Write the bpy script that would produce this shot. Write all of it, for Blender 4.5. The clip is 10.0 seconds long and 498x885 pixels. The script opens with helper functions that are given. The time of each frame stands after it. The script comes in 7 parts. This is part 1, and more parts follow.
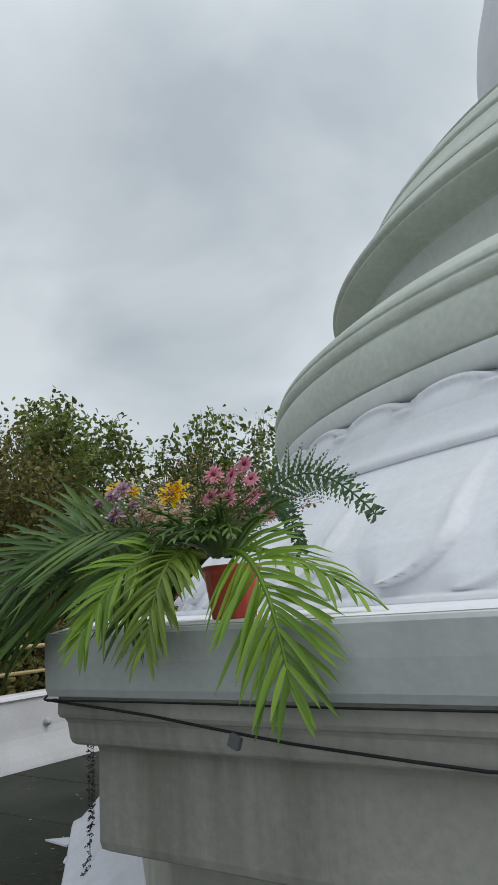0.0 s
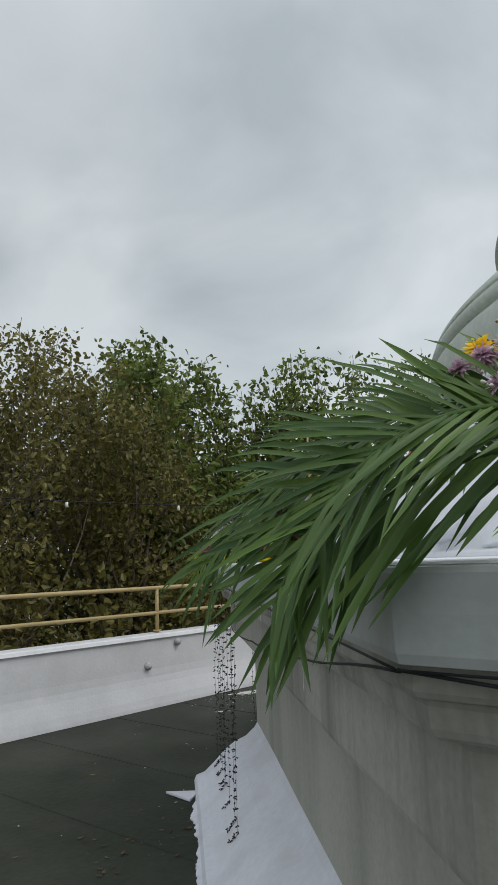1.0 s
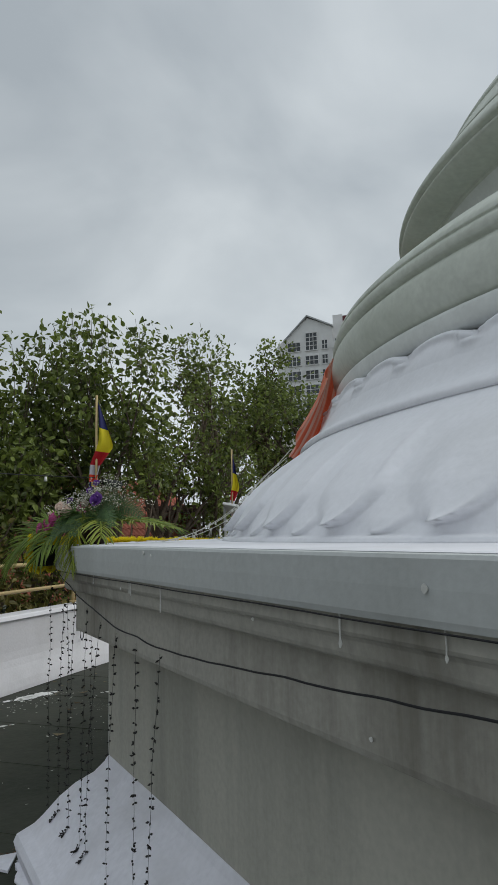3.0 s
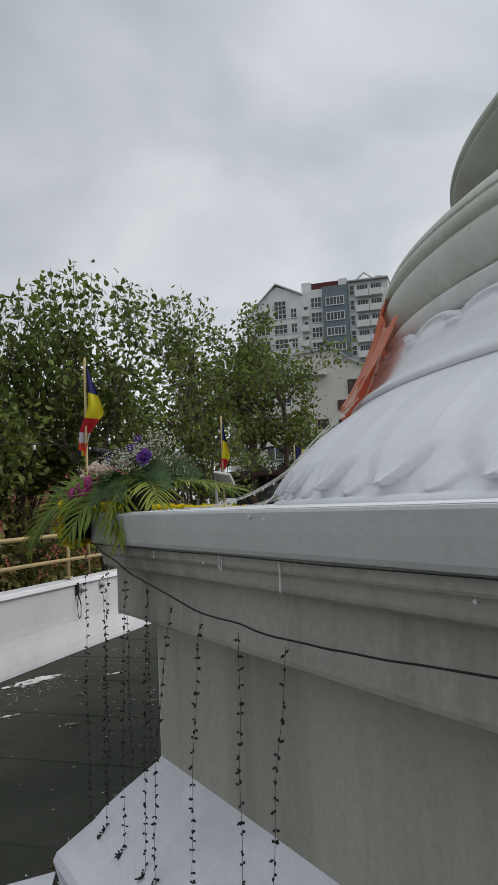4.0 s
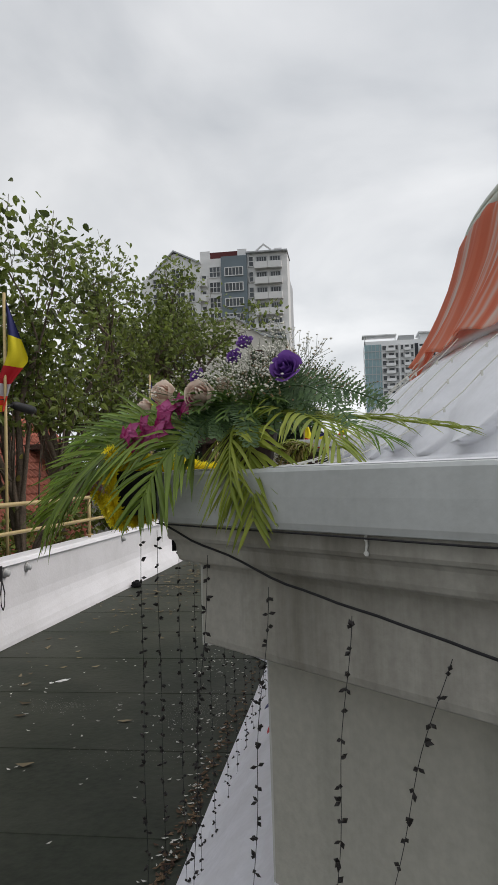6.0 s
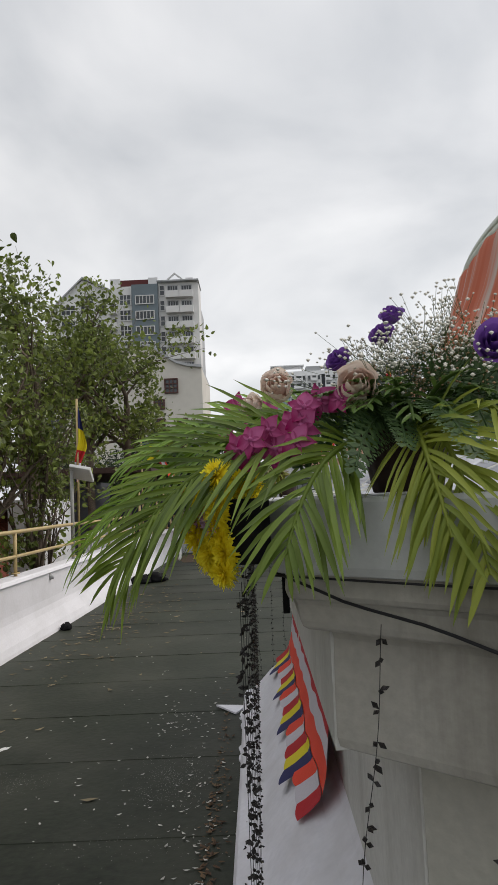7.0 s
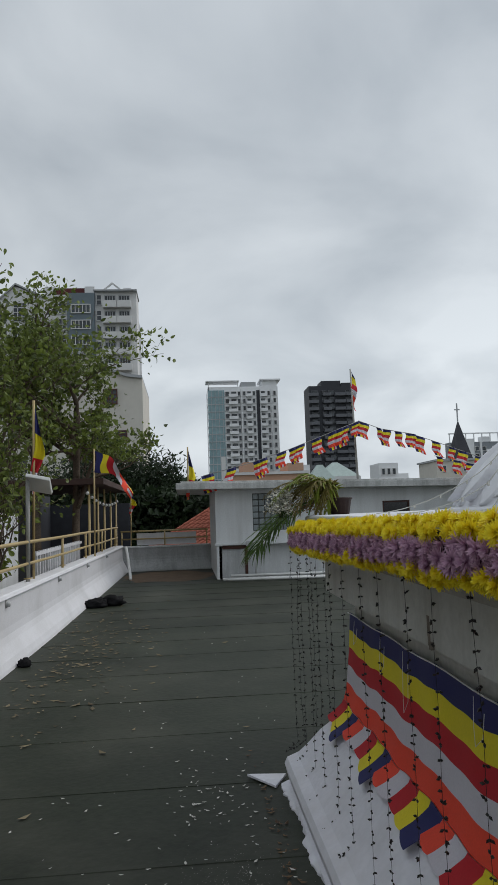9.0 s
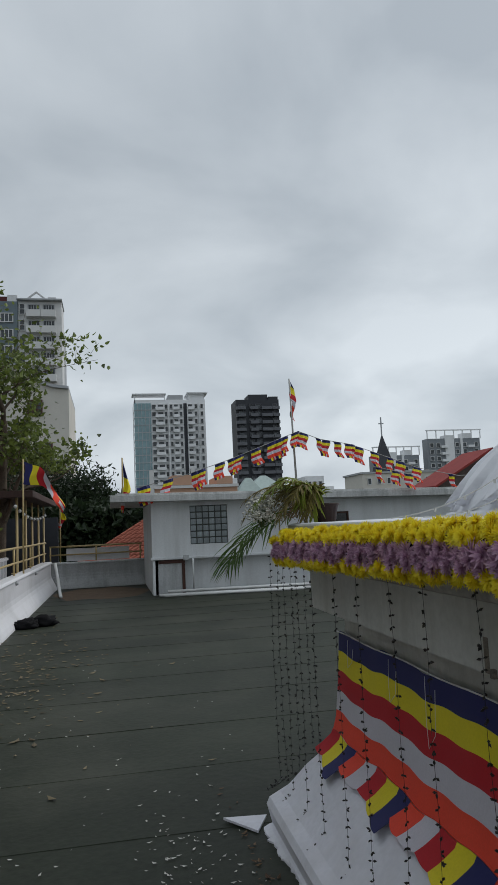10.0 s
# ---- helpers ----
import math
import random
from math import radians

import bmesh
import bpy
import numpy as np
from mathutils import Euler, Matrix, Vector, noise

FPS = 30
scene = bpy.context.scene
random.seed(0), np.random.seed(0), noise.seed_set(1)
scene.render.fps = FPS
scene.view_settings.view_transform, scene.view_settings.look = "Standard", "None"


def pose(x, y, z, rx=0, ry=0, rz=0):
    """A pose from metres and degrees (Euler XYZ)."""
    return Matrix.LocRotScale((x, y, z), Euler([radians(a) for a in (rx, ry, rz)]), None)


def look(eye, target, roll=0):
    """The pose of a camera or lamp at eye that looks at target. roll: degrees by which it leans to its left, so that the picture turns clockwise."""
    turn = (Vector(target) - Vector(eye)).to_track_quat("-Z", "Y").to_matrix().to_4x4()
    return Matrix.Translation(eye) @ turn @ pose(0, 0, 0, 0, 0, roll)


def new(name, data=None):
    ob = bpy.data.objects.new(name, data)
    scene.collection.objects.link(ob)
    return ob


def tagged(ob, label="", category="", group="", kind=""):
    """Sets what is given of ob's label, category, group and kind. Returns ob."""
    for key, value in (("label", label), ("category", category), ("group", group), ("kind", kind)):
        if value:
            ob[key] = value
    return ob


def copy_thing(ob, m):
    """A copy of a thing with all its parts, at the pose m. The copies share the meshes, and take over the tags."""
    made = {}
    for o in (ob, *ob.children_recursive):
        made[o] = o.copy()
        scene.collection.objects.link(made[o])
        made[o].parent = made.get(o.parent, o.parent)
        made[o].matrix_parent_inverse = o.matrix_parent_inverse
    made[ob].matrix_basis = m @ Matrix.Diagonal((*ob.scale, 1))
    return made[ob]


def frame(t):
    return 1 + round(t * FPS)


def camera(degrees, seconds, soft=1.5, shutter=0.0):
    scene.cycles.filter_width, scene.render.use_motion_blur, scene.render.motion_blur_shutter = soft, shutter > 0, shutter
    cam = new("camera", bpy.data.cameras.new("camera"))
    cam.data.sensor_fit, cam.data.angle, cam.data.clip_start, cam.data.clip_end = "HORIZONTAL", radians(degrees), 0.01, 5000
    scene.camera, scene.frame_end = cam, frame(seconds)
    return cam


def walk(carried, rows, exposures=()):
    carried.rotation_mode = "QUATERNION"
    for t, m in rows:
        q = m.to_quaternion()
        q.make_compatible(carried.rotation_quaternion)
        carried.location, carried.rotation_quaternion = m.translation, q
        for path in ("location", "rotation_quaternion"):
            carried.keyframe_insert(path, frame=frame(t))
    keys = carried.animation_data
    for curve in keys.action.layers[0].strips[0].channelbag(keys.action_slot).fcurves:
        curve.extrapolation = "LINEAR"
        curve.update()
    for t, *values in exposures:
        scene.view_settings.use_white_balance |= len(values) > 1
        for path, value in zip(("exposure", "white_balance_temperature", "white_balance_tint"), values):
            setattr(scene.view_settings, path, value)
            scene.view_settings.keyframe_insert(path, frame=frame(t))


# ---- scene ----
cam = camera(38.6, 10.0, soft=1.0)

PATH = [
    (0, (-0.64, -5.764, 1.553), (-1.759, -4.169, 2.001), -4.0),
    (0.3, (-0.851, -5.749, 1.547), (-2.007, -4.156, 1.903), -4.2),
    (0.5, (-0.999, -5.761, 1.53), (-2.187, -4.192, 1.891), -3.7),
    (1, (-1.382, -5.617, 1.54), (-2.665, -4.119, 1.87), -2.0),
    (1.5, (-1.732, -5.561, 1.553), (-2.866, -3.94, 1.847), -2.9),
    (2, (-2.047, -5.439, 1.534), (-3.052, -3.73, 1.799), -2.1),
    (2.5, (-2.36, -5.27, 1.548), (-3.267, -3.51, 1.831), -1.6),
    (3, (-2.677, -5.128, 1.566), (-3.333, -3.256, 1.82), -1.3),
    (3.2, (-2.783, -5.092, 1.548), (-3.437, -3.217, 1.778), -1.4),
    (4.3, (-3.453, -4.611, 1.539), (-4.0, -2.694, 1.705), -2.5),
    (4.5, (-3.553, -4.531, 1.515), (-4.094, -2.615, 1.703), -2.3),
    (5, (-3.823, -4.221, 1.52), (-4.414, -2.316, 1.668), -3.0),
    (5.5, (-4.104, -3.974, 1.534), (-4.482, -2.016, 1.682), -0.9),
    (5.7, (-4.206, -3.869, 1.516), (-4.54, -1.899, 1.592), -1.3),
    (6.8, (-4.773, -3.276, 1.533), (-4.821, -1.282, 1.678), -2.4),
    (7, (-4.853, -3.204, 1.531), (-4.865, -1.21, 1.689), -2.5),
    (7.5, (-5.055, -2.987, 1.553), (-5.091, -0.995, 1.728), -2.8),
    (8, (-5.267, -2.709, 1.522), (-5.149, -0.724, 1.739), -1.2),
    (8.5, (-5.42, -2.545, 1.544), (-5.222, -0.563, 1.718), -0.7),
    (9, (-5.531, -2.169, 1.565), (-5.349, -0.187, 1.759), -2.0),
    (9.5, (-5.675, -1.918, 1.555), (-5.317, 0.034, 1.803), -2.3),
    (10, (-5.754, -1.682, 1.546), (-5.366, 0.267, 1.77), -2.6),
]
walk(cam, [(t, look(eye, target, roll)) for t, eye, target, roll in PATH],
     exposures=[(0, 0.11, 6550, 10), (1.5, 0.0, 6650, 9), (3, -0.1, 6600, 10), (4.5, 0.1, 6800, 14), (5.5, 0.17, 6900, 15), (7, 0.3, 7050, 16),
                (7.5, 0.2, 6800, 13), (8.5, -0.05, 6600, 12), (10, -0.21, 6450, 11)])

# ---------- world and light ----------
world = bpy.data.worlds.new("overcast_sky")
scene.world = world
world.use_nodes = True
wn, wl = world.node_tree.nodes, world.node_tree.links
wn.clear()
w_out = wn.new("ShaderNodeOutputWorld")
w_bg = wn.new("ShaderNodeBackground")
w_sky = wn.new("ShaderNodeTexSky")
w_sky.sky_type = "NISHITA"
w_sky.sun_disc = False
w_sky.sun_elevation = radians(58)
w_sky.sun_rotation = radians(80)
w_sky.air_density = 1.5
w_sky.dust_density = 3.0
w_tc = wn.new("ShaderNodeTexCoord")
w_sep = wn.new("ShaderNodeSeparateXYZ")
w_add = wn.new("ShaderNodeMath")
w_add.operation = "ADD"
w_add.inputs[1].default_value = 0.40
w_max = wn.new("ShaderNodeMath")
w_max.operation = "MAXIMUM"
w_max.inputs[1].default_value = 0.08
w_dx = wn.new("ShaderNodeMath")
w_dx.operation = "DIVIDE"
w_dy = wn.new("ShaderNodeMath")
w_dy.operation = "DIVIDE"
w_com = wn.new("ShaderNodeCombineXYZ")
w_n1 = wn.new("ShaderNodeTexNoise")
w_n1.inputs["Scale"].default_value = 2.3
w_n1.inputs["Detail"].default_value = 7.0
w_n1.inputs["Roughness"].default_value = 0.47
w_n1.inputs["Distortion"].default_value = 0.35
w_ramp = wn.new("ShaderNodeValToRGB")
w_ramp.color_ramp.elements[0].position = 0.36
w_ramp.color_ramp.elements[0].color = (0.44, 0.495, 0.54, 1)
w_ramp.color_ramp.elements[1].position = 0.64
w_ramp.color_ramp.elements[1].color = (0.66, 0.72, 0.76, 1)
# the overcast is brightest overhead, towards the veiled sun and in a thin rim above the horizon
w_zen = wn.new("ShaderNodeMapRange")
w_zen.interpolation_type = "SMOOTHSTEP"
w_zen.inputs["From Min"].default_value = 0.6
w_zen.inputs["From Max"].default_value = 1.0
w_zen.inputs["To Min"].default_value = 1.0
w_zen.inputs["To Max"].default_value = 1.62
w_east = wn.new("ShaderNodeMapRange")
w_east.inputs["From Min"].default_value = -1.0
w_east.inputs["From Max"].default_value = 1.0
w_east.inputs["To Min"].default_value = 0.88
w_east.inputs["To Max"].default_value = 1.27
w_low = wn.new("ShaderNodeMapRange")
w_low.interpolation_type = "SMOOTHSTEP"
w_low.inputs["From Min"].default_value = 0.05
w_low.inputs["From Max"].default_value = 0.42
w_low.inputs["To Min"].default_value = 1.24
w_low.inputs["To Max"].default_value = 1.0
w_rise = wn.new("ShaderNodeMath")
w_rise.operation = "MULTIPLY"
w_side = wn.new("ShaderNodeMath")
w_side.operation = "MULTIPLY"
w_zmul = wn.new("ShaderNodeVectorMath")
w_zmul.operation = "SCALE"
w_skymul = wn.new("ShaderNodeVectorMath")
w_skymul.operation = "SCALE"
w_skymul.inputs["Scale"].default_value = 0.08
w_mix = wn.new("ShaderNodeMix")
w_mix.data_type = "RGBA"
w_mix.inputs["Factor"].default_value = 0.9
wl.new(w_tc.outputs["Generated"], w_sep.inputs[0])
wl.new(w_sep.outputs["Z"], w_add.inputs[0])
wl.new(w_add.outputs[0], w_max.inputs[0])
wl.new(w_sep.outputs["X"], w_dx.inputs[0])
wl.new(w_max.outputs[0], w_dx.inputs[1])
wl.new(w_sep.outputs["Y"], w_dy.inputs[0])
wl.new(w_max.outputs[0], w_dy.inputs[1])
wl.new(w_dx.outputs[0], w_com.inputs[0])
wl.new(w_dy.outputs[0], w_com.inputs[1])
wl.new(w_com.outputs[0], w_n1.inputs["Vector"])
wl.new(w_n1.outputs["Fac"], w_ramp.inputs[0])
wl.new(w_sky.outputs[0], w_skymul.inputs[0])
wl.new(w_skymul.outputs[0], w_mix.inputs[6])
wl.new(w_sep.outputs["Z"], w_zen.inputs["Value"])
wl.new(w_ramp.outputs[0], w_zmul.inputs[0])
wl.new(w_sep.outputs["X"], w_east.inputs["Value"])
wl.new(w_sep.outputs["Z"], w_low.inputs["Value"])
wl.new(w_zen.outputs["Result"], w_rise.inputs[0])
wl.new(w_low.outputs["Result"], w_rise.inputs[1])
wl.new(w_rise.outputs[0], w_side.inputs[0])
wl.new(w_east.outputs["Result"], w_side.inputs[1])
wl.new(w_side.outputs[0], w_zmul.inputs["Scale"])
wl.new(w_zmul.outputs[0], w_mix.inputs[7])
wl.new(w_mix.outputs[2], w_bg.inputs["Color"])
w_bg.inputs["Strength"].default_value = 1.0
wl.new(w_bg.outputs[0], w_out.inputs["Surface"])

sun = new("sun", bpy.data.lights.new("sun", "SUN"))
sun.data.energy = 1.1
sun.data.angle = radians(40)
sun.data.color = (1.0, 0.97, 0.93)
sun.matrix_world = look((14, 3, 15), (0, 0, 0))

# ---------- materials ----------
def material(name, color, rough=0.7, metal=0.0, spec=0.3, var=0.25, scale=6.0, fine=60.0, bump=0.15,
             dirt=None, dirt_amount=0.0, dirt_scale=1.2, streak=False, rand=0.0, dist=0.01):
    """Painted or natural surface: colour with two scales of variation, dirt and fine relief."""
    m = bpy.data.materials.new(name)
    m.use_nodes = True
    n, l = m.node_tree.nodes, m.node_tree.links
    b = n["Principled BSDF"]
    b.inputs["Roughness"].default_value = rough
    b.inputs["Metallic"].default_value = metal
    b.inputs["Specular IOR Level"].default_value = spec
    tc = n.new("ShaderNodeTexCoord")
    n1 = n.new("ShaderNodeTexNoise")
    n1.inputs["Scale"].default_value = scale
    n1.inputs["Detail"].default_value = 5
    n2 = n.new("ShaderNodeTexNoise")
    n2.inputs["Scale"].default_value = fine
    n2.inputs["Detail"].default_value = 3
    l.new(tc.outputs["Object"], n1.inputs["Vector"])
    l.new(tc.outputs["Object"], n2.inputs["Vector"])
    add = n.new("ShaderNodeMath")
    add.operation = "ADD"
    l.new(n1.outputs["Fac"], add.inputs[0])
    l.new(n2.outputs["Fac"], add.inputs[1])
    mr = n.new("ShaderNodeMapRange")
    mr.inputs["From Min"].default_value = 0.7
    mr.inputs["From Max"].default_value = 1.3
    mr.inputs["To Min"].default_value = 1 - var
    mr.inputs["To Max"].default_value = 1 + var * 0.6
    l.new(add.outputs[0], mr.inputs["Value"])
    mul = n.new("ShaderNodeVectorMath")
    mul.operation = "SCALE"
    mul.inputs[0].default_value = color
    l.new(mr.outputs[0], mul.inputs["Scale"])
    last = mul.outputs[0]
    if rand > 0:
        oi = n.new("ShaderNodeObjectInfo")
        rr = n.new("ShaderNodeMapRange")
        rr.inputs["To Min"].default_value = 1 - rand
        rr.inputs["To Max"].default_value = 1 + rand
        l.new(oi.outputs["Random"], rr.inputs["Value"])
        m2 = n.new("ShaderNodeVectorMath")
        m2.operation = "SCALE"
        l.new(last, m2.inputs[0])
        l.new(rr.outputs[0], m2.inputs["Scale"])
        last = m2.outputs[0]
    if dirt is not None:
        dn = n.new("ShaderNodeTexNoise")
        dn.inputs["Scale"].default_value = dirt_scale
        dn.inputs["Detail"].default_value = 8
        dn.inputs["Roughness"].default_value = 0.65
        if streak:
            mp = n.new("ShaderNodeMapping")
            mp.inputs["Scale"].default_value = (3.2, 3.2, 0.32)
            l.new(tc.outputs["Object"], mp.inputs["Vector"])
            l.new(mp.outputs[0], dn.inputs["Vector"])
        else:
            l.new(tc.outputs["Object"], dn.inputs["Vector"])
        dr = n.new("ShaderNodeMapRange")
        dr.inputs["From Min"].default_value = 0.45
        dr.inputs["From Max"].default_value = 0.75
        dr.inputs["To Max"].default_value = dirt_amount
        l.new(dn.outputs["Fac"], dr.inputs["Value"])
        mx = n.new("ShaderNodeMix")
        mx.data_type = "RGBA"
        mx.inputs[7].default_value = (*dirt, 1)
        l.new(dr.outputs[0], mx.inputs["Factor"])
        l.new(last, mx.inputs[6])
        last = mx.outputs[2]
    l.new(last, b.inputs["Base Color"])
    if bump > 0:
        bp = n.new("ShaderNodeBump")
        bp.inputs["Strength"].default_value = bump
        bp.inputs["Distance"].default_value = dist
        l.new(add.outputs[0], bp.inputs["Height"])
        l.new(bp.outputs[0], b.inputs["Normal"])
    return m


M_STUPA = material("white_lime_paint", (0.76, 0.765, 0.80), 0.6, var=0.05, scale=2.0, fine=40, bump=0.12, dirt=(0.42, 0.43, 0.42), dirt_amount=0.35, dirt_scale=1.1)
# Ring mouldings: one grey-green base colour with uneven darker patches.
M_RING = material("grey_green_ring", (0.58, 0.61, 0.545), 0.65, var=0.12, scale=1.5, fine=30, bump=0.12, dirt=(0.34, 0.37, 0.30), dirt_amount=0.55, dirt_scale=1.6)
M_RING_PALE = material("pale_grey_green_paint", (0.68, 0.70, 0.68), 0.65, var=0.08, scale=1.5, fine=30, bump=0.12, dirt=(0.36, 0.38, 0.34), dirt_amount=0.45, dirt_scale=1.6)
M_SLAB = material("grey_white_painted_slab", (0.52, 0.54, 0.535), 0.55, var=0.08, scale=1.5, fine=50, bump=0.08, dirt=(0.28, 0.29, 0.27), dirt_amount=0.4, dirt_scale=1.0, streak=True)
M_FASCIA = material("weathered_grey_plaster", (0.42, 0.405, 0.36), 0.7, var=0.15, scale=2.2, fine=50, bump=0.2, dirt=(0.12, 0.108, 0.085), dirt_amount=0.95, dirt_scale=1.0, streak=True)
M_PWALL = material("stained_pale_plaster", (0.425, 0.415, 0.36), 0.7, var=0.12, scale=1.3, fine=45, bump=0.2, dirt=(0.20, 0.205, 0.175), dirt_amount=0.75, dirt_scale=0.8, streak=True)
M_PLINTH = material("white_painted_plinth", (0.74, 0.74, 0.80), 0.55, var=0.1, scale=3.0, fine=40, bump=0.15, dirt=(0.4, 0.38, 0.36), dirt_amount=0.4, dirt_scale=2.5)
M_PARAPET = material("white_parapet_paint", (0.76, 0.76, 0.785), 0.5, var=0.05, scale=1.5, fine=40, bump=0.15, dirt=(0.40, 0.40, 0.38), dirt_amount=0.35, dirt_scale=1.3)
M_FLOOR = material("dark_green_roof_membrane", (0.0215, 0.0265, 0.0165), 0.6, spec=0.22, var=0.4, scale=0.9, fine=22, bump=0.25, dirt=(0.072, 0.073, 0.056), dirt_amount=0.65, dirt_scale=0.7, rand=0.14)
M_GROUND = material("dark_earth_and_scrub", (0.05, 0.055, 0.035), 0.95, var=0.4, scale=0.4, fine=5, bump=0.3)
M_BRASS = material("tan_painted_steel_tube", (0.50, 0.38, 0.18), 0.45, spec=0.4, var=0.15, scale=8, fine=80, bump=0.05, dirt=(0.25, 0.18, 0.1), dirt_amount=0.5, dirt_scale=4)
M_HOUSE = material("off_white_house_plaster", (0.72, 0.74, 0.75), 0.75, var=0.08, scale=1.0, fine=30, bump=0.15, dirt=(0.38, 0.38, 0.36), dirt_amount=0.45, dirt_scale=0.9, streak=True)
M_ROOFSLAB = material("weathered_roof_slab", (0.56, 0.57, 0.56), 0.8, var=0.2, scale=1.5, fine=30, bump=0.2, dirt=(0.13, 0.13, 0.12), dirt_amount=0.7, dirt_scale=1.2, streak=True)
M_LOWWALL = material("bare_grey_render", (0.50, 0.515, 0.52), 0.85, var=0.2, scale=1.5, fine=30, bump=0.2, dirt=(0.12, 0.12, 0.11), dirt_amount=0.6, dirt_scale=1.0, streak=True)
M_BLACK = material("black_plastic", (0.008, 0.008, 0.009), 0.8, spec=0.15, var=0.3, scale=8, fine=60, bump=0.1)
M_CABLE = material("black_cable_rubber", (0.015, 0.015, 0.017), 0.55, var=0.2, bump=0.05)
M_REDROOF = material("terracotta_tiles", (0.36, 0.115, 0.075), 0.8, var=0.3, scale=2, fine=20, bump=0.3, dirt=(0.12, 0.06, 0.045), dirt_amount=0.5, dirt_scale=1.0, rand=0.18)
M_BARK = material("grey_brown_bark", (0.13, 0.10, 0.075), 0.9, var=0.4, scale=5, fine=40, bump=0.5)
M_BROWN = material("dark_brown_wood_frame", (0.07, 0.03, 0.022), 0.6, var=0.3, scale=5, fine=60, bump=0.1)
M_WHITEPVC = material("white_plastic_pipe", (0.72, 0.73, 0.72), 0.4, var=0.06, bump=0.03)


def leaf_material(name, c1, c2, rough=0.5, trans=0.25, scale=2.0):
    """Leaf with two greens that vary leaf by leaf, a gloss and some light through it."""
    m = bpy.data.materials.new(name)
    m.use_nodes = True
    n, l = m.node_tree.nodes, m.node_tree.links
    b = n["Principled BSDF"]
    b.inputs["Roughness"].default_value = rough
    b.inputs["Specular IOR Level"].default_value = 0.35
    g = n.new("ShaderNodeNewGeometry")
    tc = n.new("ShaderNodeTexCoord")
    nz = n.new("ShaderNodeTexNoise")
    nz.inputs["Scale"].default_value = scale
    l.new(tc.outputs["Object"], nz.inputs["Vector"])
    add = n.new("ShaderNodeMath")
    add.operation = "ADD"
    l.new(g.outputs["Random Per Island"], add.inputs[0])
    l.new(nz.outputs["Fac"], add.inputs[1])
    mr = n.new("ShaderNodeMapRange")
    mr.inputs["From Min"].default_value = 0.3
    mr.inputs["From Max"].default_value = 1.5
    l.new(add.outputs[0], mr.inputs["Value"])
    mx = n.new("ShaderNodeMix")
    mx.data_type = "RGBA"
    mx.inputs[6].default_value = (*c1, 1)
    mx.inputs[7].default_value = (*c2, 1)
    l.new(mr.outputs[0], mx.inputs["Factor"])
    l.new(mx.outputs[2], b.inputs["Base Color"])
    t = n.new("ShaderNodeBsdfTranslucent")
    sc = n.new("ShaderNodeVectorMath")
    sc.operation = "SCALE"
    sc.inputs["Scale"].default_value = 1.3
    l.new(mx.outputs[2], sc.inputs[0])
    l.new(sc.outputs[0], t.inputs["Color"])
    ms = n.new("ShaderNodeMixShader")
    ms.inputs[0].default_value = trans
    l.new(b.outputs[0], ms.inputs[1])
    l.new(t.outputs[0], ms.inputs[2])
    l.new(ms.outputs[0], n["Material Output"].inputs["Surface"])
    return m


M_LEAF = leaf_material("fig_tree_leaf", (0.028, 0.042, 0.013), (0.20, 0.255, 0.055), 0.42, 0.35)
M_LEAF_OLIVE = leaf_material("olive_brown_leaf", (0.042, 0.042, 0.014), (0.215, 0.19, 0.05), 0.5, 0.32)
M_LEAF_DARK = leaf_material("dark_tree_and_backdrop_leaf", (0.012, 0.022, 0.01), (0.03, 0.05, 0.02))
M_PALM = leaf_material("fresh_palm_leaflet", (0.06, 0.14, 0.012), (0.23, 0.37, 0.04), 0.38)
M_PALM_DARK = leaf_material("dark_palm_leaflet", (0.032, 0.078, 0.018), (0.13, 0.215, 0.045), 0.38)
M_PALM_MID = leaf_material("olive_palm_leaflet", (0.05, 0.09, 0.012), (0.20, 0.285, 0.038), 0.4)
M_PALM_YEL = leaf_material("yellowing_palm_leaflet", (0.12, 0.18, 0.02), (0.28, 0.32, 0.045), 0.45)

# ---------- mesh helpers ----------
def part(name, bm, mat, parent=None, label="", smooth=False):
    me = bpy.data.meshes.new(name)
    bmesh.ops.recalc_face_normals(bm, faces=bm.faces[:])
    bm.to_mesh(me)
    bm.free()
    return part_mesh(name, me, mat, parent, label, smooth)


def part_mesh(name, me, mat, parent=None, label="", smooth=False):
    if smooth:
        me.polygons.foreach_set("use_smooth", [True] * len(me.polygons))
    if mat is not None and not me.materials:
        me.materials.append(mat)
    ob = new(name, me)
    if parent is not None:
        ob.parent = parent
    if label:
        ob["label"] = label
    return ob


def thing(name, label, category, x=0.0, y=0.0, z=0.0, rz=0.0, group="", kind=""):
    ob = new(name)
    ob.matrix_world = pose(x, y, z, 0, 0, rz)
    ob.empty_display_size = 0.2
    return tagged(ob, label, category, group, kind)


def box(bm, x0, x1, y0, y1, z0, z1, bev=0.0):
    c = bmesh.ops.create_cube(bm, size=1.0)
    vs = c["verts"]
    for v in vs:
        v.co = Vector(((x0 + x1) / 2 + v.co.x * (x1 - x0), (y0 + y1) / 2 + v.co.y * (y1 - y0), (z0 + z1) / 2 + v.co.z * (z1 - z0)))
    if bev > 0:
        es = list({e for v in vs for e in v.link_edges})
        bmesh.ops.bevel(bm, geom=es, offset=bev, segments=2, affect="EDGES", profile=0.6)
    return bm


def boxes(*specs, bev=0.0):
    bm = bmesh.new()
    for s in specs:
        box(bm, *s, bev=bev)
    return bm


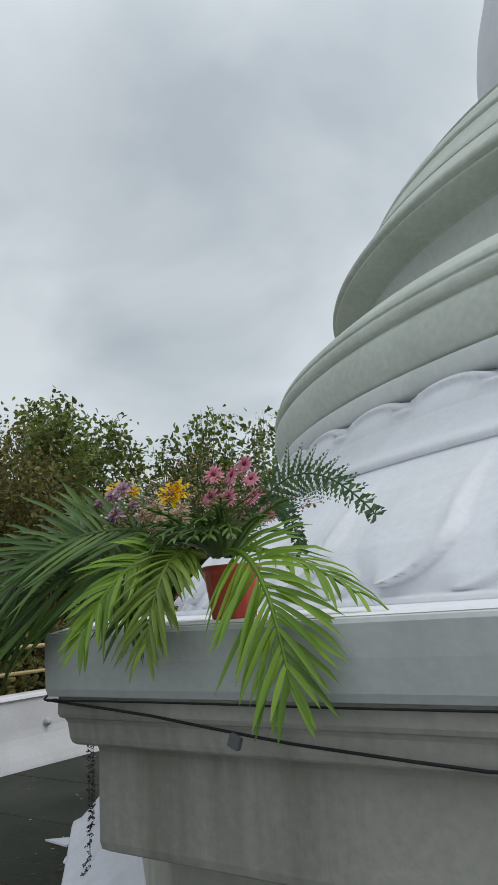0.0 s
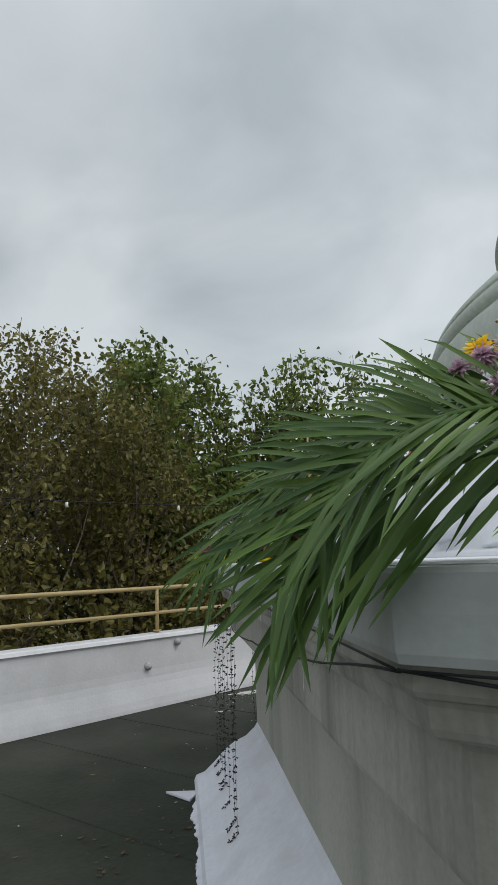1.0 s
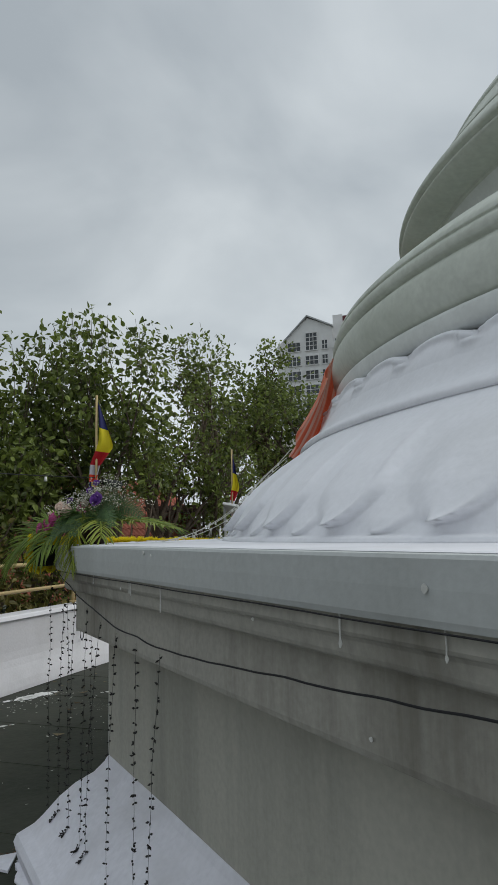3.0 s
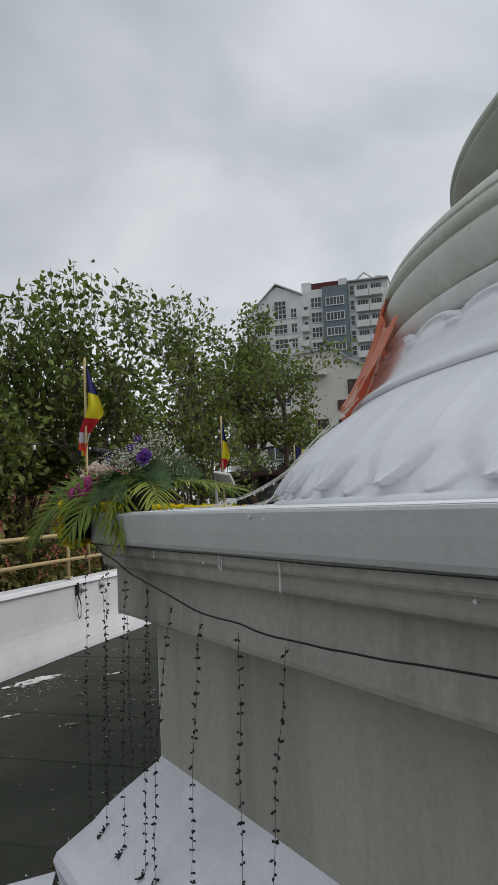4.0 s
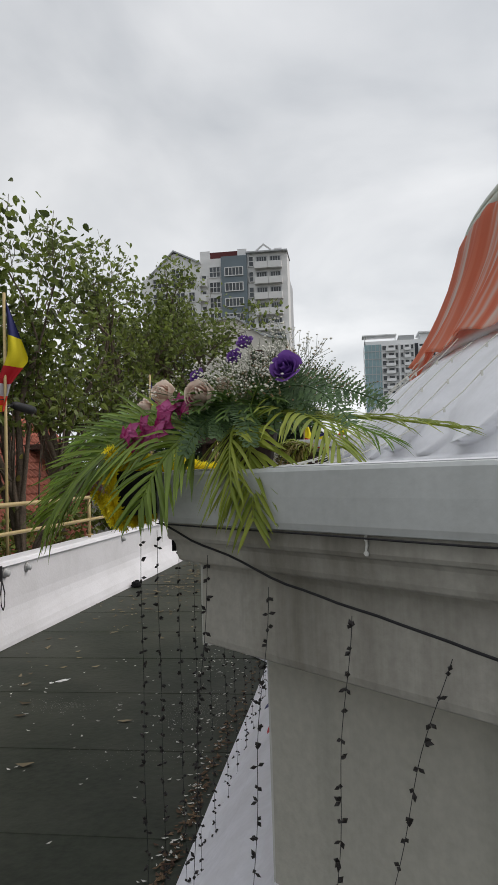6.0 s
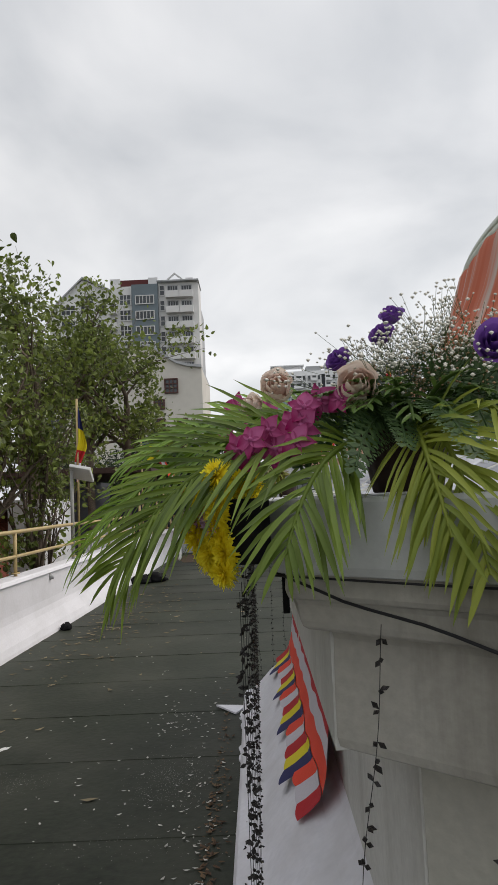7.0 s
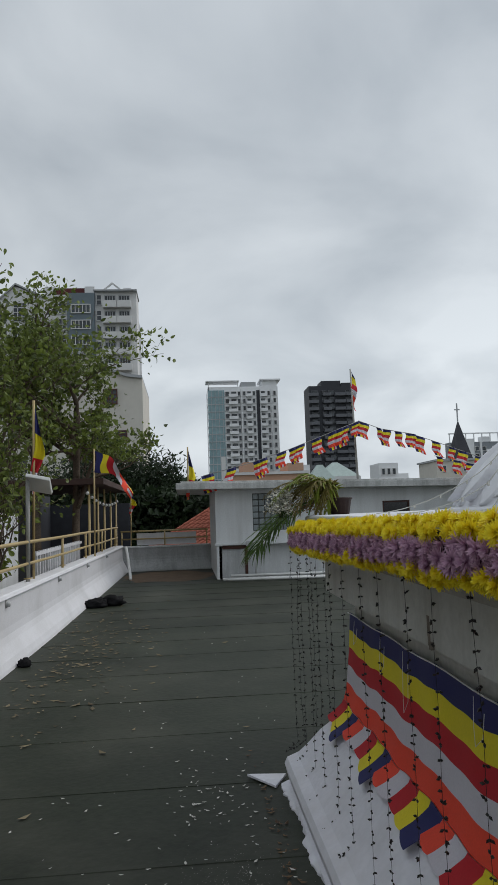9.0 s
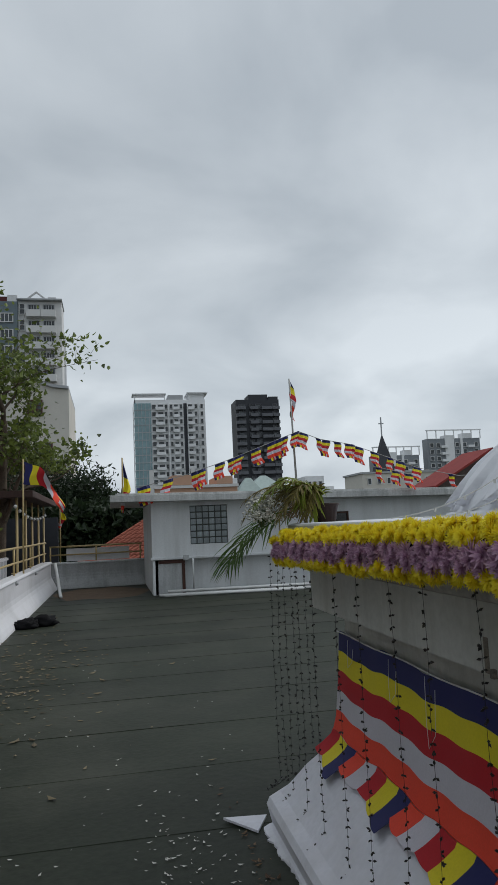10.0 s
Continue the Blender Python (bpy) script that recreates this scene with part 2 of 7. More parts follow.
def tube(bm, pts, radii, sides=8, cap=True):
    """A round tube through points, with a radius at each (or one for all)."""
    pts = [Vector(p) for p in pts]
    if not isinstance(radii, (list, tuple)):
        radii = [radii] * len(pts)
    rings = []
    up = Vector((0, 0, 1))
    for i, p in enumerate(pts):
        d = (pts[min(i + 1, len(pts) - 1)] - pts[max(i - 1, 0)]).normalized()
        a = d.cross(up)
        if a.length < 1e-3:
            a = d.cross(Vector((1, 0, 0)))
        a.normalize()
        b = d.cross(a).normalized()
        rings.append([bm.verts.new(p + radii[i] * (math.cos(2 * math.pi * k / sides) * a + math.sin(2 * math.pi * k / sides) * b)) for k in range(sides)])
    for r0, r1 in zip(rings, rings[1:]):
        for k in range(sides):
            bm.faces.new((r0[k], r0[(k + 1) % sides], r1[(k + 1) % sides], r1[k]))
    if cap:
        bm.faces.new(rings[0])
        bm.faces.new(list(reversed(rings[-1])))
    return bm


def lathe(bm, prof, seg=48, closed_top=True):
    """Revolve (radius, z) points round the z axis."""
    rings = []
    for r, z in prof:
        rings.append([bm.verts.new((r * math.cos(2 * math.pi * k / seg), r * math.sin(2 * math.pi * k / seg), z)) for k in range(seg)])
    for r0, r1 in zip(rings, rings[1:]):
        for k in range(seg):
            bm.faces.new((r0[k], r0[(k + 1) % seg], r1[(k + 1) % seg], r1[k]))
    if closed_top:
        bm.faces.new(rings[-1])
        bm.faces.new(list(reversed(rings[0])))
    return bm


def sag(a, b, drop, n=12):
    a, b = Vector(a), Vector(b)
    return [a.lerp(b, i / n) - Vector((0, 0, drop * 4 * (i / n) * (1 - i / n))) for i in range(n + 1)]


# ---------- floor, ground ----------
bm = bmesh.new()
bmesh.ops.create_grid(bm, x_segments=2, y_segments=2, size=2500)
ground = part("ground", bm, M_GROUND)
ground.location = (0, 0, -4.0)
tagged(ground, "dark earth and scrub far below the roof terrace", "ground", kind="structure")

FX0, FX1, FY0, FY1 = -7.6, 14.0, -14.0, 18.6
floor = part("floor", boxes((FX0, FX1, FY0, FY1, -0.25, -0.006)), M_FLOOR)
tagged(floor, "dark green-grey roofing membrane laid in lapped sheets", "floor", kind="structure")
bm = boxes((FX0 - 0.2, FX1, FY0, FY1, -4.0, -0.26))
tagged(part("building_below", bm, M_HOUSE), "plain plastered storey that carries the roof terrace", "building", kind="structure")

# ---------- parapet ----------
def parapet_run(name, p0, p1, top0, top1, thick, mat, label):
    """Low wall with a coved foot between two plan points; the room side is on its right hand."""
    p0, p1 = Vector(p0), Vector(p1)
    d = (p1 - p0).normalized()
    nrm = Vector((d.y, -d.x))
    sec = [(0.16, 0.0), (0.152, 0.035), (0.12, 0.11), (0.08, 0.18), (0.04, 0.25), (0.012, 0.32), (0.0, 0.40), (0.0, -1), (0.03, -2), (0.015, -3), (-0.005, -4), (-thick, -4), (-thick, -9)]
    bm = bmesh.new()
    rows = []
    n = 40
    for i in range(n + 1):
        p = p0.lerp(p1, i / n)
        top = top0 + (top1 - top0) * i / n
        row = []
        k = 0.45 + 0.55 * min(1.0, max(0.0, (p.y - 2.5) / 5.0))
        for o, z in sec:
            o = o * k if 0 <= z < 0.39 else o
            zz = {-1: top - 0.05, -2: top - 0.045, -3: top - 0.012, -4: top, -9: -4.0}.get(z, z)
            w = 0.006 * noise.noise(Vector((p.x * 1.5, p.y * 1.5, zz * 2)))
            q = p + nrm * (o + w)
            row.append(bm.verts.new((q.x, q.y, zz)))
        rows.append(row)
    for r0, r1 in zip(rows, rows[1:]):
        for k in range(len(sec) - 1):
            bm.faces.new((r0[k], r0[k + 1], r1[k + 1], r1[k]))
    ob = part(name, bm, mat)
    return tagged(ob, label, "wall", kind="structure")


PX0, PX1 = -7.61, -7.34


def par_x(y):
    return PX0 + (PX1 - PX0) * (y + 2) / 20.4


parapet_run("parapet_west", (par_x(-14), -14), (par_x(18.4), 18.4), 0.80, 0.74, 0.22, M_PARAPET, "low white painted parapet with a coved foot")

# ---------- pedestal ----------
A1 = 4.828
# corners of the slab, anticlockwise seen from above; one corner is a little out of true
OCT = [Vector((A1, -2.0)), Vector((A1, 2.0)), Vector((2.0, A1)), Vector((-2.0, A1)), Vector((-A1, 2.0)), Vector((-A1, -2.0)), Vector((-1.85, -4.80)), Vector((2.0, -4.80))]


def octagon_shell(prof, sub=14, wob=0.0):
    """Eight-sided body: (apothem, z) rows; each side is divided so that its edges can run slightly uneven."""
    bm = bmesh.new()
    rings = []
    for a, z in prof:
        ring = []
        for i in range(8):
            c0, c1 = OCT[i] * (a / A1), OCT[(i + 1) % 8] * (a / A1)
            for k in range(sub):
                p = c0.lerp(c1, k / sub)
                w = 1 + wob * noise.noise(Vector((p.x * 0.9, p.y * 0.9, z * 2.0)))
                ring.append(bm.verts.new((p.x * w, p.y * w, z + wob * 1.2 * noise.noise(Vector((p.x, p.y, 3.0 + z))))))
        rings.append(ring)
    m = 8 * sub
    for r0, r1 in zip(rings, rings[1:]):
        for k in range(m):
            bm.faces.new((r0[k], r0[(k + 1) % m], r1[(k + 1) % m], r1[k]))
    bm.faces.new(rings[-1])
    bm.faces.new(list(reversed(rings[0])))
    return bm


pedestal = thing("pedestal", "eight-sided white pedestal with a weathered projecting slab, standing on the terrace", "pedestal")
part("plinth", octagon_shell([(4.965, -0.02), (4.985, 0.06), (5.0, 0.115), (4.985, 0.15), (4.93, 0.175), (4.87, 0.235), (4.80, 0.315), (4.73, 0.375), (4.655, 0.415), (4.60, 0.47), (4.583, 0.50)], wob=0.0015), M_PLINTH, pedestal, "white painted plinth that flares to the floor")
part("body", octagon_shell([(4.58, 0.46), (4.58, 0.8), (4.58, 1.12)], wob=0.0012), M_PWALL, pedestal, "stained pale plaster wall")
part("cornice", octagon_shell([(4.57, 1.096), (4.712, 1.099), (4.727, 1.107), (4.731, 1.122), (4.73, 1.20), (4.728, 1.288), (4.732, 1.302), (4.742, 1.306), (4.772, 1.308), (4.781, 1.314), (4.785, 1.324), (4.789, 1.352), (4.794, 1.360), (4.804, 1.364), (4.808, 1.372), (4.806, 1.406)], wob=0.0014), M_FASCIA, pedestal, "weathered grey stepped cornice with rain streaks")
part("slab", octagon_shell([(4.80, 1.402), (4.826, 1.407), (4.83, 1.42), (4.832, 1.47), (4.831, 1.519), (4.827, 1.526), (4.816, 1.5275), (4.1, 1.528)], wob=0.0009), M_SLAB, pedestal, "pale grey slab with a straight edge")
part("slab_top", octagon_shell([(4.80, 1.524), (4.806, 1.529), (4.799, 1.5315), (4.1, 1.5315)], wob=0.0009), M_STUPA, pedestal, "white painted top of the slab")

# Added off-white layers: the west side's brighter light is put into their colour.
M_LIT_FACE = material("off_white_lit_face", (0.56, 0.56, 0.53), 0.6, var=0.12, scale=2.0, fine=40, bump=0.15, dirt=(0.3, 0.29, 0.25), dirt_amount=0.5, dirt_scale=2.0, streak=True)
part("lit_face_layer", boxes((-4.5845, -4.56, -1.893, 1.893, 0.485, 1.098)), M_LIT_FACE, pedestal, "added off-white layer that lightens one wall face")
part("lit_face_layer", boxes((-4.7355, -4.70, -1.955, 1.955, 1.098, 1.297)), M_LIT_FACE, pedestal, "added off-white layer that lightens one cornice face")

M_RUN = material("dried_white_paint_run", (0.66, 0.66, 0.63), 0.6, var=0.12, scale=12, fine=90, bump=0.1)
# distance along the weathered side, apothem of the face it lies on, top, bottom, width
U5, N5 = (OCT[6] - OCT[5]).normalized(), Vector((OCT[5].y - OCT[6].y, OCT[6].x - OCT[5].x)).normalized()
N5 = N5 if N5.dot(OCT[5]) > 0 else -N5
for d, ap, z0, z1, w in ((0.65, 4.81, 1.405, 1.368, 0.007), (1.145, 4.81, 1.405, 1.358, 0.006), (1.16, 4.81, 1.40, 1.352, 0.005), (1.477, 4.812, 1.404, 1.318, 0.007), (2.50, 4.812, 1.405, 1.338, 0.007),
                         (2.80, 4.812, 1.406, 1.352, 0.004), (2.83, 4.735, 1.262, 1.165, 0.0028), (1.38, 4.834, 1.515, 1.503, 0.020), (2.79, 4.834, 1.478, 1.462, 0.016), (1.455, 4.834, 1.505, 1.496, 0.013), (1.04, 4.81, 1.375, 1.366, 0.012),
                         (2.09, 4.797, 1.359, 1.350, 0.011), (2.45, 4.735, 1.155, 1.145, 0.012)):
    r = random.Random(int(d * 1000))
    bm = bmesh.new()
    left, right = [], []
    for k in range(9):
        f = k / 8
        half = 0.5 * w * (r.uniform(0.45, 1.0) if z0 - z1 > 0.03 else math.sin(math.pi * (0.1 + 0.8 * f))) + (0.003 if k == 7 and z0 - z1 > 0.03 else 0)
        p = OCT[5] * (ap / A1) + U5 * d + N5 * 0.002
        wv = 0.003 * noise.noise(Vector((f * 3, d, 0)))
        left.append(bm.verts.new((p.x - U5.x * (half + wv), p.y - U5.y * (half + wv), z0 + (z1 - z0) * f)))
        right.append(bm.verts.new((p.x + U5.x * (half - wv), p.y + U5.y * (half - wv), z0 + (z1 - z0) * f)))
    fs = [bm.faces.new((left[k], right[k], right[k + 1], left[k + 1])) for k in range(8)]
    ex = bmesh.ops.extrude_face_region(bm, geom=fs)
    bmesh.ops.translate(bm, verts=[v for v in ex["geom"] if isinstance(v, bmesh.types.BMVert)], vec=(N5.x * 0.0015, N5.y * 0.0015, 0))
    part("paint_run", bm, M_RUN, pedestal)

# ragged white flashing where the plinth meets the floor
for side in (4, 5):
    bm = bmesh.new()
    c0, c1 = OCT[side], OCT[(side + 1) % 8]
    n_out = Vector((c1.y - c0.y, c0.x - c1.x)).normalized()
    rows = []
    for k in range(201):
        p = (c0 * (4.96 / A1)).lerp(c1 * (4.96 / A1), k / 200)
        w = 0.02 + 0.06 * noise.noise(Vector((p.x * 2.3, p.y * 2.3, 1))) + 0.02 * noise.noise(Vector((p.x * 9, p.y * 9, 2))) + 0.018 * noise.noise(Vector((p.x * 37, p.y * 37, 3)))
        q = p + n_out * max(0.012, w + 0.03)
        rows.append([bm.verts.new((p.x, p.y, 0.03)), bm.verts.new((p.x + n_out.x * 0.035, p.y + n_out.y * 0.035, 0.022)), bm.verts.new((q.x, q.y, 0.008)), bm.verts.new((q.x, q.y, -0.002))])
    for r0, r1 in zip(rows, rows[1:]):
        for k in range(3):
            bm.faces.new((r0[k], r0[k + 1], r1[k + 1], r1[k]))
    part("flashing", bm, M_PLINTH, pedestal, "ragged white flashing strip on the floor")

# ---------- stupa ----------
# the stupa stands a little off the middle of its pedestal
CX, CY = -0.20, 0.05
stupa = thing("stupa", "white bell-shaped stupa with lotus petals and ring mouldings on the pedestal", "stupa", CX, CY, 1.535)
NP = 52
ZB = 1.535


def smooth01(a, b, x):
    t = min(1.0, max(0.0, (x - a) / (b - a)))
    return t * t * (3 - 2 * t)


def interp(tab, z):
    for (z0, r0), (z1, r1) in zip(tab, tab[1:]):
        if z <= z1:
            t = (z - z0) / (z1 - z0)
            return r0 + (r1 - r0) * t
    return tab[-1][1]


def relief_lathe(zs, radius, seg):
    bm = bmesh.new()
    rings = []
    for z in zs:
        ring = []
        for k in range(seg):
            th = 2 * math.pi * k / seg
            r = radius(th, z)
            ring.append(bm.verts.new((r * math.cos(th), r * math.sin(th), z - ZB)))
        rings.append(ring)
    for r0, r1 in zip(rings, rings[1:]):
        for k in range(seg):
            bm.faces.new((r0[k], r0[(k + 1) % seg], r1[(k + 1) % seg], r1[k]))
    bm.faces.new(rings[-1])
    bm.faces.new(list(reversed(rings[0])))
    return bm


TAB1 = [(1.52, 4.20), (1.60, 4.16), (1.70, 4.09), (1.80, 4.00), (1.90, 3.90), (1.98, 3.80), (2.03, 3.735), (2.06, 3.69)]


def lotus_lower(th, z):
    """Hanging petals that overlap one way round: one edge of each stands proud, the other slips under its neighbour."""
    r = interp(TAB1, z) + 0.004 * noise.noise(Vector((math.cos(th) * 9, math.sin(th) * 9, z * 3)))
    v = (z - 1.53) / 0.5
    best = 0.0
    ph = th - radians(254.7)
    for shift, lift, low in ((0.0, 0.046, 0.10), (0.5, 0.014, 0.05)):
        u = (ph * NP / (2 * math.pi) + shift) % 1.0 * 2 - 1
        if v < low:
            w = 0.0
        else:
            w = math.sqrt(max(0.0, 1 - (1 - min(1.0, (v - low) / 0.34)) ** 2))
        w *= 0.98 - 0.22 * max(0.0, v - 0.35)
        e = (smooth01(w + 0.03, w - 0.10, u) if u > 0 else smooth01(-w - 0.05, -w + 0.85, u)) if w > 0.05 else 0.0
        rim = math.exp(-((u - (w - 0.14)) / 0.10) ** 2) * 0.30 if w > 0.25 else 0.0
        fade = 1 - smooth01(0.45, 0.98, v)
        best = max(best, lift * e * (0.8 + 0.2 * math.cos(u * 1.3) + rim) * fade)
    if v < 0.05:
        best = max(best, 0.03)
    return r + best - 0.012


zs = [1.53 + 0.53 * i / 84 for i in range(85)]
part("lotus_base", relief_lathe(zs, lotus_lower, NP * 32), M_STUPA, stupa, "white lotus petals hanging outwards", True)
TAB2 = [(2.01, 3.71), (2.022, 3.752), (2.05, 3.748), (2.09, 3.68), (2.20, 3.575), (2.30, 3.505), (2.36, 3.465), (2.44, 3.41)]


def lotus_upper(th, z):
    """Upright petals with thick rounded tops that lean out of the hollow below the lip."""
    r = interp(TAB2, z)
    u = ((th - radians(245.5)) * NP / (2 * math.pi)) % 1.0 * 2 - 1
    top = 2.225 + 0.115 * (max(0.0, 1 - abs(u) ** 2.4)) ** 0.5
    e = smooth01(top, top - 0.009, z)
    body = 0.05 * smooth01(2.09, 2.26, z) * (0.72 + 0.28 * math.cos(u * 1.5))
    lip = 0.024 * math.exp(-((z - top + 0.022) / 0.017) ** 2)
    side = 0.022 * math.exp(-((u - 0.84) / 0.10) ** 2) * smooth01(2.14, 2.24, z)
    groove = -0.03 * math.exp(-((abs(u) - 1) / 0.05) ** 2) * smooth01(2.12, 2.26, z)
    return r + e * (body + lip + groove + side) - 0.05 * (1 - e)


zs = [2.02 + 0.16 * i / 14 for i in range(14)] + [2.18 + 0.20 * i / 56 for i in range(57)]
part("lotus_collar", relief_lathe(zs, lotus_upper, NP * 14), M_STUPA, stupa, "white collar of upright scalloped petals", True)


def section(tab):
    return [(r, z - ZB) for r, z in tab]


def soft(tab, n=4):
    """A smooth section through (radius, z) points."""
    out = []
    for i in range(len(tab) - 1):
        p0, p1, p2, p3 = tab[max(i - 1, 0)], tab[i], tab[i + 1], tab[min(i + 2, len(tab) - 1)]
        for k in range(n):
            t = k / n
            q = [0.5 * (2 * p1[c] + (p2[c] - p0[c]) * t + (2 * p0[c] - 5 * p1[c] + 4 * p2[c] - p3[c]) * t * t + (3 * p1[c] - p0[c] - 3 * p2[c] + p3[c]) * t ** 3) for c in (0, 1)]
            out.append((q[0], q[1] - ZB))
    out.append((tab[-1][0], tab[-1][1] - ZB))
    return out


part("ring_lip", lathe(bmesh.new(), soft([(3.30, 2.338), (3.45, 2.340), (3.49, 2.344), (3.505, 2.354), (3.512, 2.375), (3.514, 2.41), (3.508, 2.426), (3.49, 2.434), (3.38, 2.438)]), 192), M_RING_PALE, stupa, "pale projecting lip", True)
R1 = [(3.40, 2.432), (3.462, 2.438), (3.492, 2.455), (3.515, 2.49), (3.528, 2.535), (3.530, 2.58), (3.522, 2.622), (3.500, 2.648), (3.489, 2.657), (3.495, 2.666), (3.514, 2.676), (3.520, 2.695), (3.514, 2.716), (3.497, 2.729), (3.494, 2.738), (3.500, 2.747), (3.488, 2.775), (3.452, 2.81), (3.405, 2.848), (3.365, 2.876), (3.34, 2.888), (3.20, 2.90), (2.75, 2.91)]
part("ring_moulding", lathe(bmesh.new(), soft(R1), 192), M_RING, stupa, "grey-green ring moulding", True)
part("neck", lathe(bmesh.new(), soft([(2.86, 2.88), (2.815, 2.96), (2.795, 3.1), (2.80, 3.25), (2.82, 3.34), (2.86, 3.39)]), 160), M_RING_PALE, stupa, "pale grey recessed neck", True)
R2 = [(2.70, 3.372), (2.835, 3.374), (2.855, 3.382), (2.865, 3.396), (2.90, 3.402), (2.96, 3.409), (3.005, 3.424), (3.032, 3.445), (3.036, 3.458), (3.026, 3.466), (3.032, 3.475), (3.050, 3.487), (3.048, 3.512), (3.022, 3.548), (2.985, 3.59), (2.945, 3.637), (2.918, 3.665), (2.905, 3.675), (2.72, 3.68)]
part("ring_moulding", lathe(bmesh.new(), soft(R2), 176), M_RING, stupa, "grey-green ring moulding", True)
R3 = [(2.70, 3.668), (2.878, 3.672), (2.889, 3.682), (2.893, 3.70), (2.875, 3.735), (2.845, 3.775), (2.812, 3.82), (2.785, 3.86), (2.770, 3.885), (2.752, 3.90), (2.740, 3.912), (2.744, 3.922), (2.744, 3.94), (2.718, 3.98), (2.686, 4.022), (2.65, 4.058), (2.60, 4.108), (2.54, 4.165), (2.46, 4.20), (1.70, 4.24)]
part("ring_moulding", lathe(bmesh.new(), soft(R3), 160), M_RING, stupa, "grey-green ring moulding", True)
bell = [(1.85, 4.18), (1.81, 4.35), (1.775, 4.8), (1.745, 5.3), (1.72, 5.6), (1.68, 5.85), (1.61, 6.1), (1.53, 6.4), (1.40, 6.8), (1.18, 7.2), (0.92, 7.5), (0.66, 7.7), (0.66, 8.2), (0.48, 8.25), (0.2, 9.6), (0.03, 10.4)]
part("bell", lathe(bmesh.new(), section(bell), 128), M_STUPA, stupa, "white painted bell and spire", True)

# ---------- orange cloth over the stupa ----------
def cloth_material():
    m = bpy.data.materials.new("printed_orange_cloth")
    m.use_nodes = True
    n, l = m.node_tree.nodes, m.node_tree.links
    b = n["Principled BSDF"]
    b.inputs["Roughness"].default_value = 0.55
    b.inputs["Specular IOR Level"].default_value = 0.3
    uv = n.new("ShaderNodeUVMap")
    sep = n.new("ShaderNodeSeparateXYZ")
    l.new(uv.outputs[0], sep.inputs[0])
    wv = n.new("ShaderNodeTexNoise")
    wv.inputs["Scale"].default_value = 3.0
    mp = n.new("ShaderNodeMapping")
    mp.inputs["Scale"].default_value = (2.2, 0.25, 1)
    l.new(uv.outputs[0], mp.inputs["Vector"])
    l.new(mp.outputs[0], wv.inputs["Vector"])
    rp = n.new("ShaderNodeValToRGB")
    el = rp.color_ramp.elements
    el[0].position, el[0].color = 0.40, (0.80, 0.235, 0.125, 1)
    el[1].position, el[1].color = 0.62, (0.82, 0.74, 0.68, 1)
    e = el.new(0.5)
    e.color = (0.84, 0.31, 0.18, 1)
    l.new(wv.outputs["Fac"], rp.inputs[0])
    l.new(rp.outputs[0], b.inputs["Base Color"])
    t = n.new("ShaderNodeBsdfTranslucent")
    l.new(rp.outputs[0], t.inputs["Color"])
    ms = n.new("ShaderNodeMixShader")
    ms.inputs[0].default_value = 0.5
    l.new(b.outputs[0], ms.inputs[1])
    l.new(t.outputs[0], ms.inputs[2])
    tr = n.new("ShaderNodeBsdfTransparent")
    m2 = n.new("ShaderNodeMixShader")
    m2.inputs[0].default_value = 0.12
    l.new(ms.outputs[0], m2.inputs[1])
    l.new(tr.outputs[0], m2.inputs[2])
    l.new(m2.outputs[0], n["Material Output"].inputs["Surface"])
    return m


M_CLOTH = cloth_material()


def draped_cloth(a0, a1):
    """A sheet wrapped round the ring and hung like a tent to the lotus base, its upper edge sloping down at one end."""
    bm = bmesh.new()
    uvl = bm.loops.layers.uv.new("UVMap")
    nu, nv = 90, 30
    prof = [(3.05, 3.44), (3.09, 3.34), (3.16, 3.15), (3.245, 3.0), (3.35, 2.87), (3.455, 2.765), (3.525, 2.66), (3.555, 2.54), (3.59, 2.42), (3.64, 2.30), (3.69, 2.20), (3.75, 2.10), (3.80, 2.035)]
    rows = []
    for j in range(nv + 1):
        row = []
        for i in range(nu + 1):
            u = i / nu
            th = a0 + (a1 - a0) * u
            start, end = 0.06 + 0.62 * smooth01(177, 201, th), 1 - 0.10 * smooth01(198, 203, th)
            v = start + (end - start) * j / nv
            k = min(len(prof) - 2, int(v * (len(prof) - 1)))
            f = v * (len(prof) - 1) - k
            r = prof[k][0] + (prof[k + 1][0] - prof[k][0]) * f
            z = prof[k][1] + (prof[k + 1][1] - prof[k][1]) * f
            th = radians(th - 4 * max(0.0, v - 0.6) * u)
            fold = 0.012 * math.sin(u * 58 + 2 * v) * v + 0.03 * noise.noise(Vector((u * 9, v * 2, 1.3))) * v
            hem = 0.02 * math.sin(u * 27) * v * v
            rr = r + 0.012 + fold
            row.append((bm.verts.new((CX + rr * math.cos(th), CY + rr * math.sin(th), z + hem)), u * 4, v))
        rows.append(row)
    for r0, r1 in zip(rows, rows[1:]):
        for i in range(nu):
            fc = bm.faces.new((r0[i][0], r0[i + 1][0], r1[i + 1][0], r1[i][0]))
            for lp_, q in zip(fc.loops, (r0[i], r0[i + 1], r1[i + 1], r1[i])):
                lp_[uvl].uv = (q[1], q[2])
    return bm


cloth = part("draped_cloth", draped_cloth(168, 203), M_CLOTH, None, "", True)
md = cloth.modifiers.new("thick", "SOLIDIFY")
md.thickness = 0.004
tagged(cloth, "orange and white printed cloth tied round the stupa", "cloth")

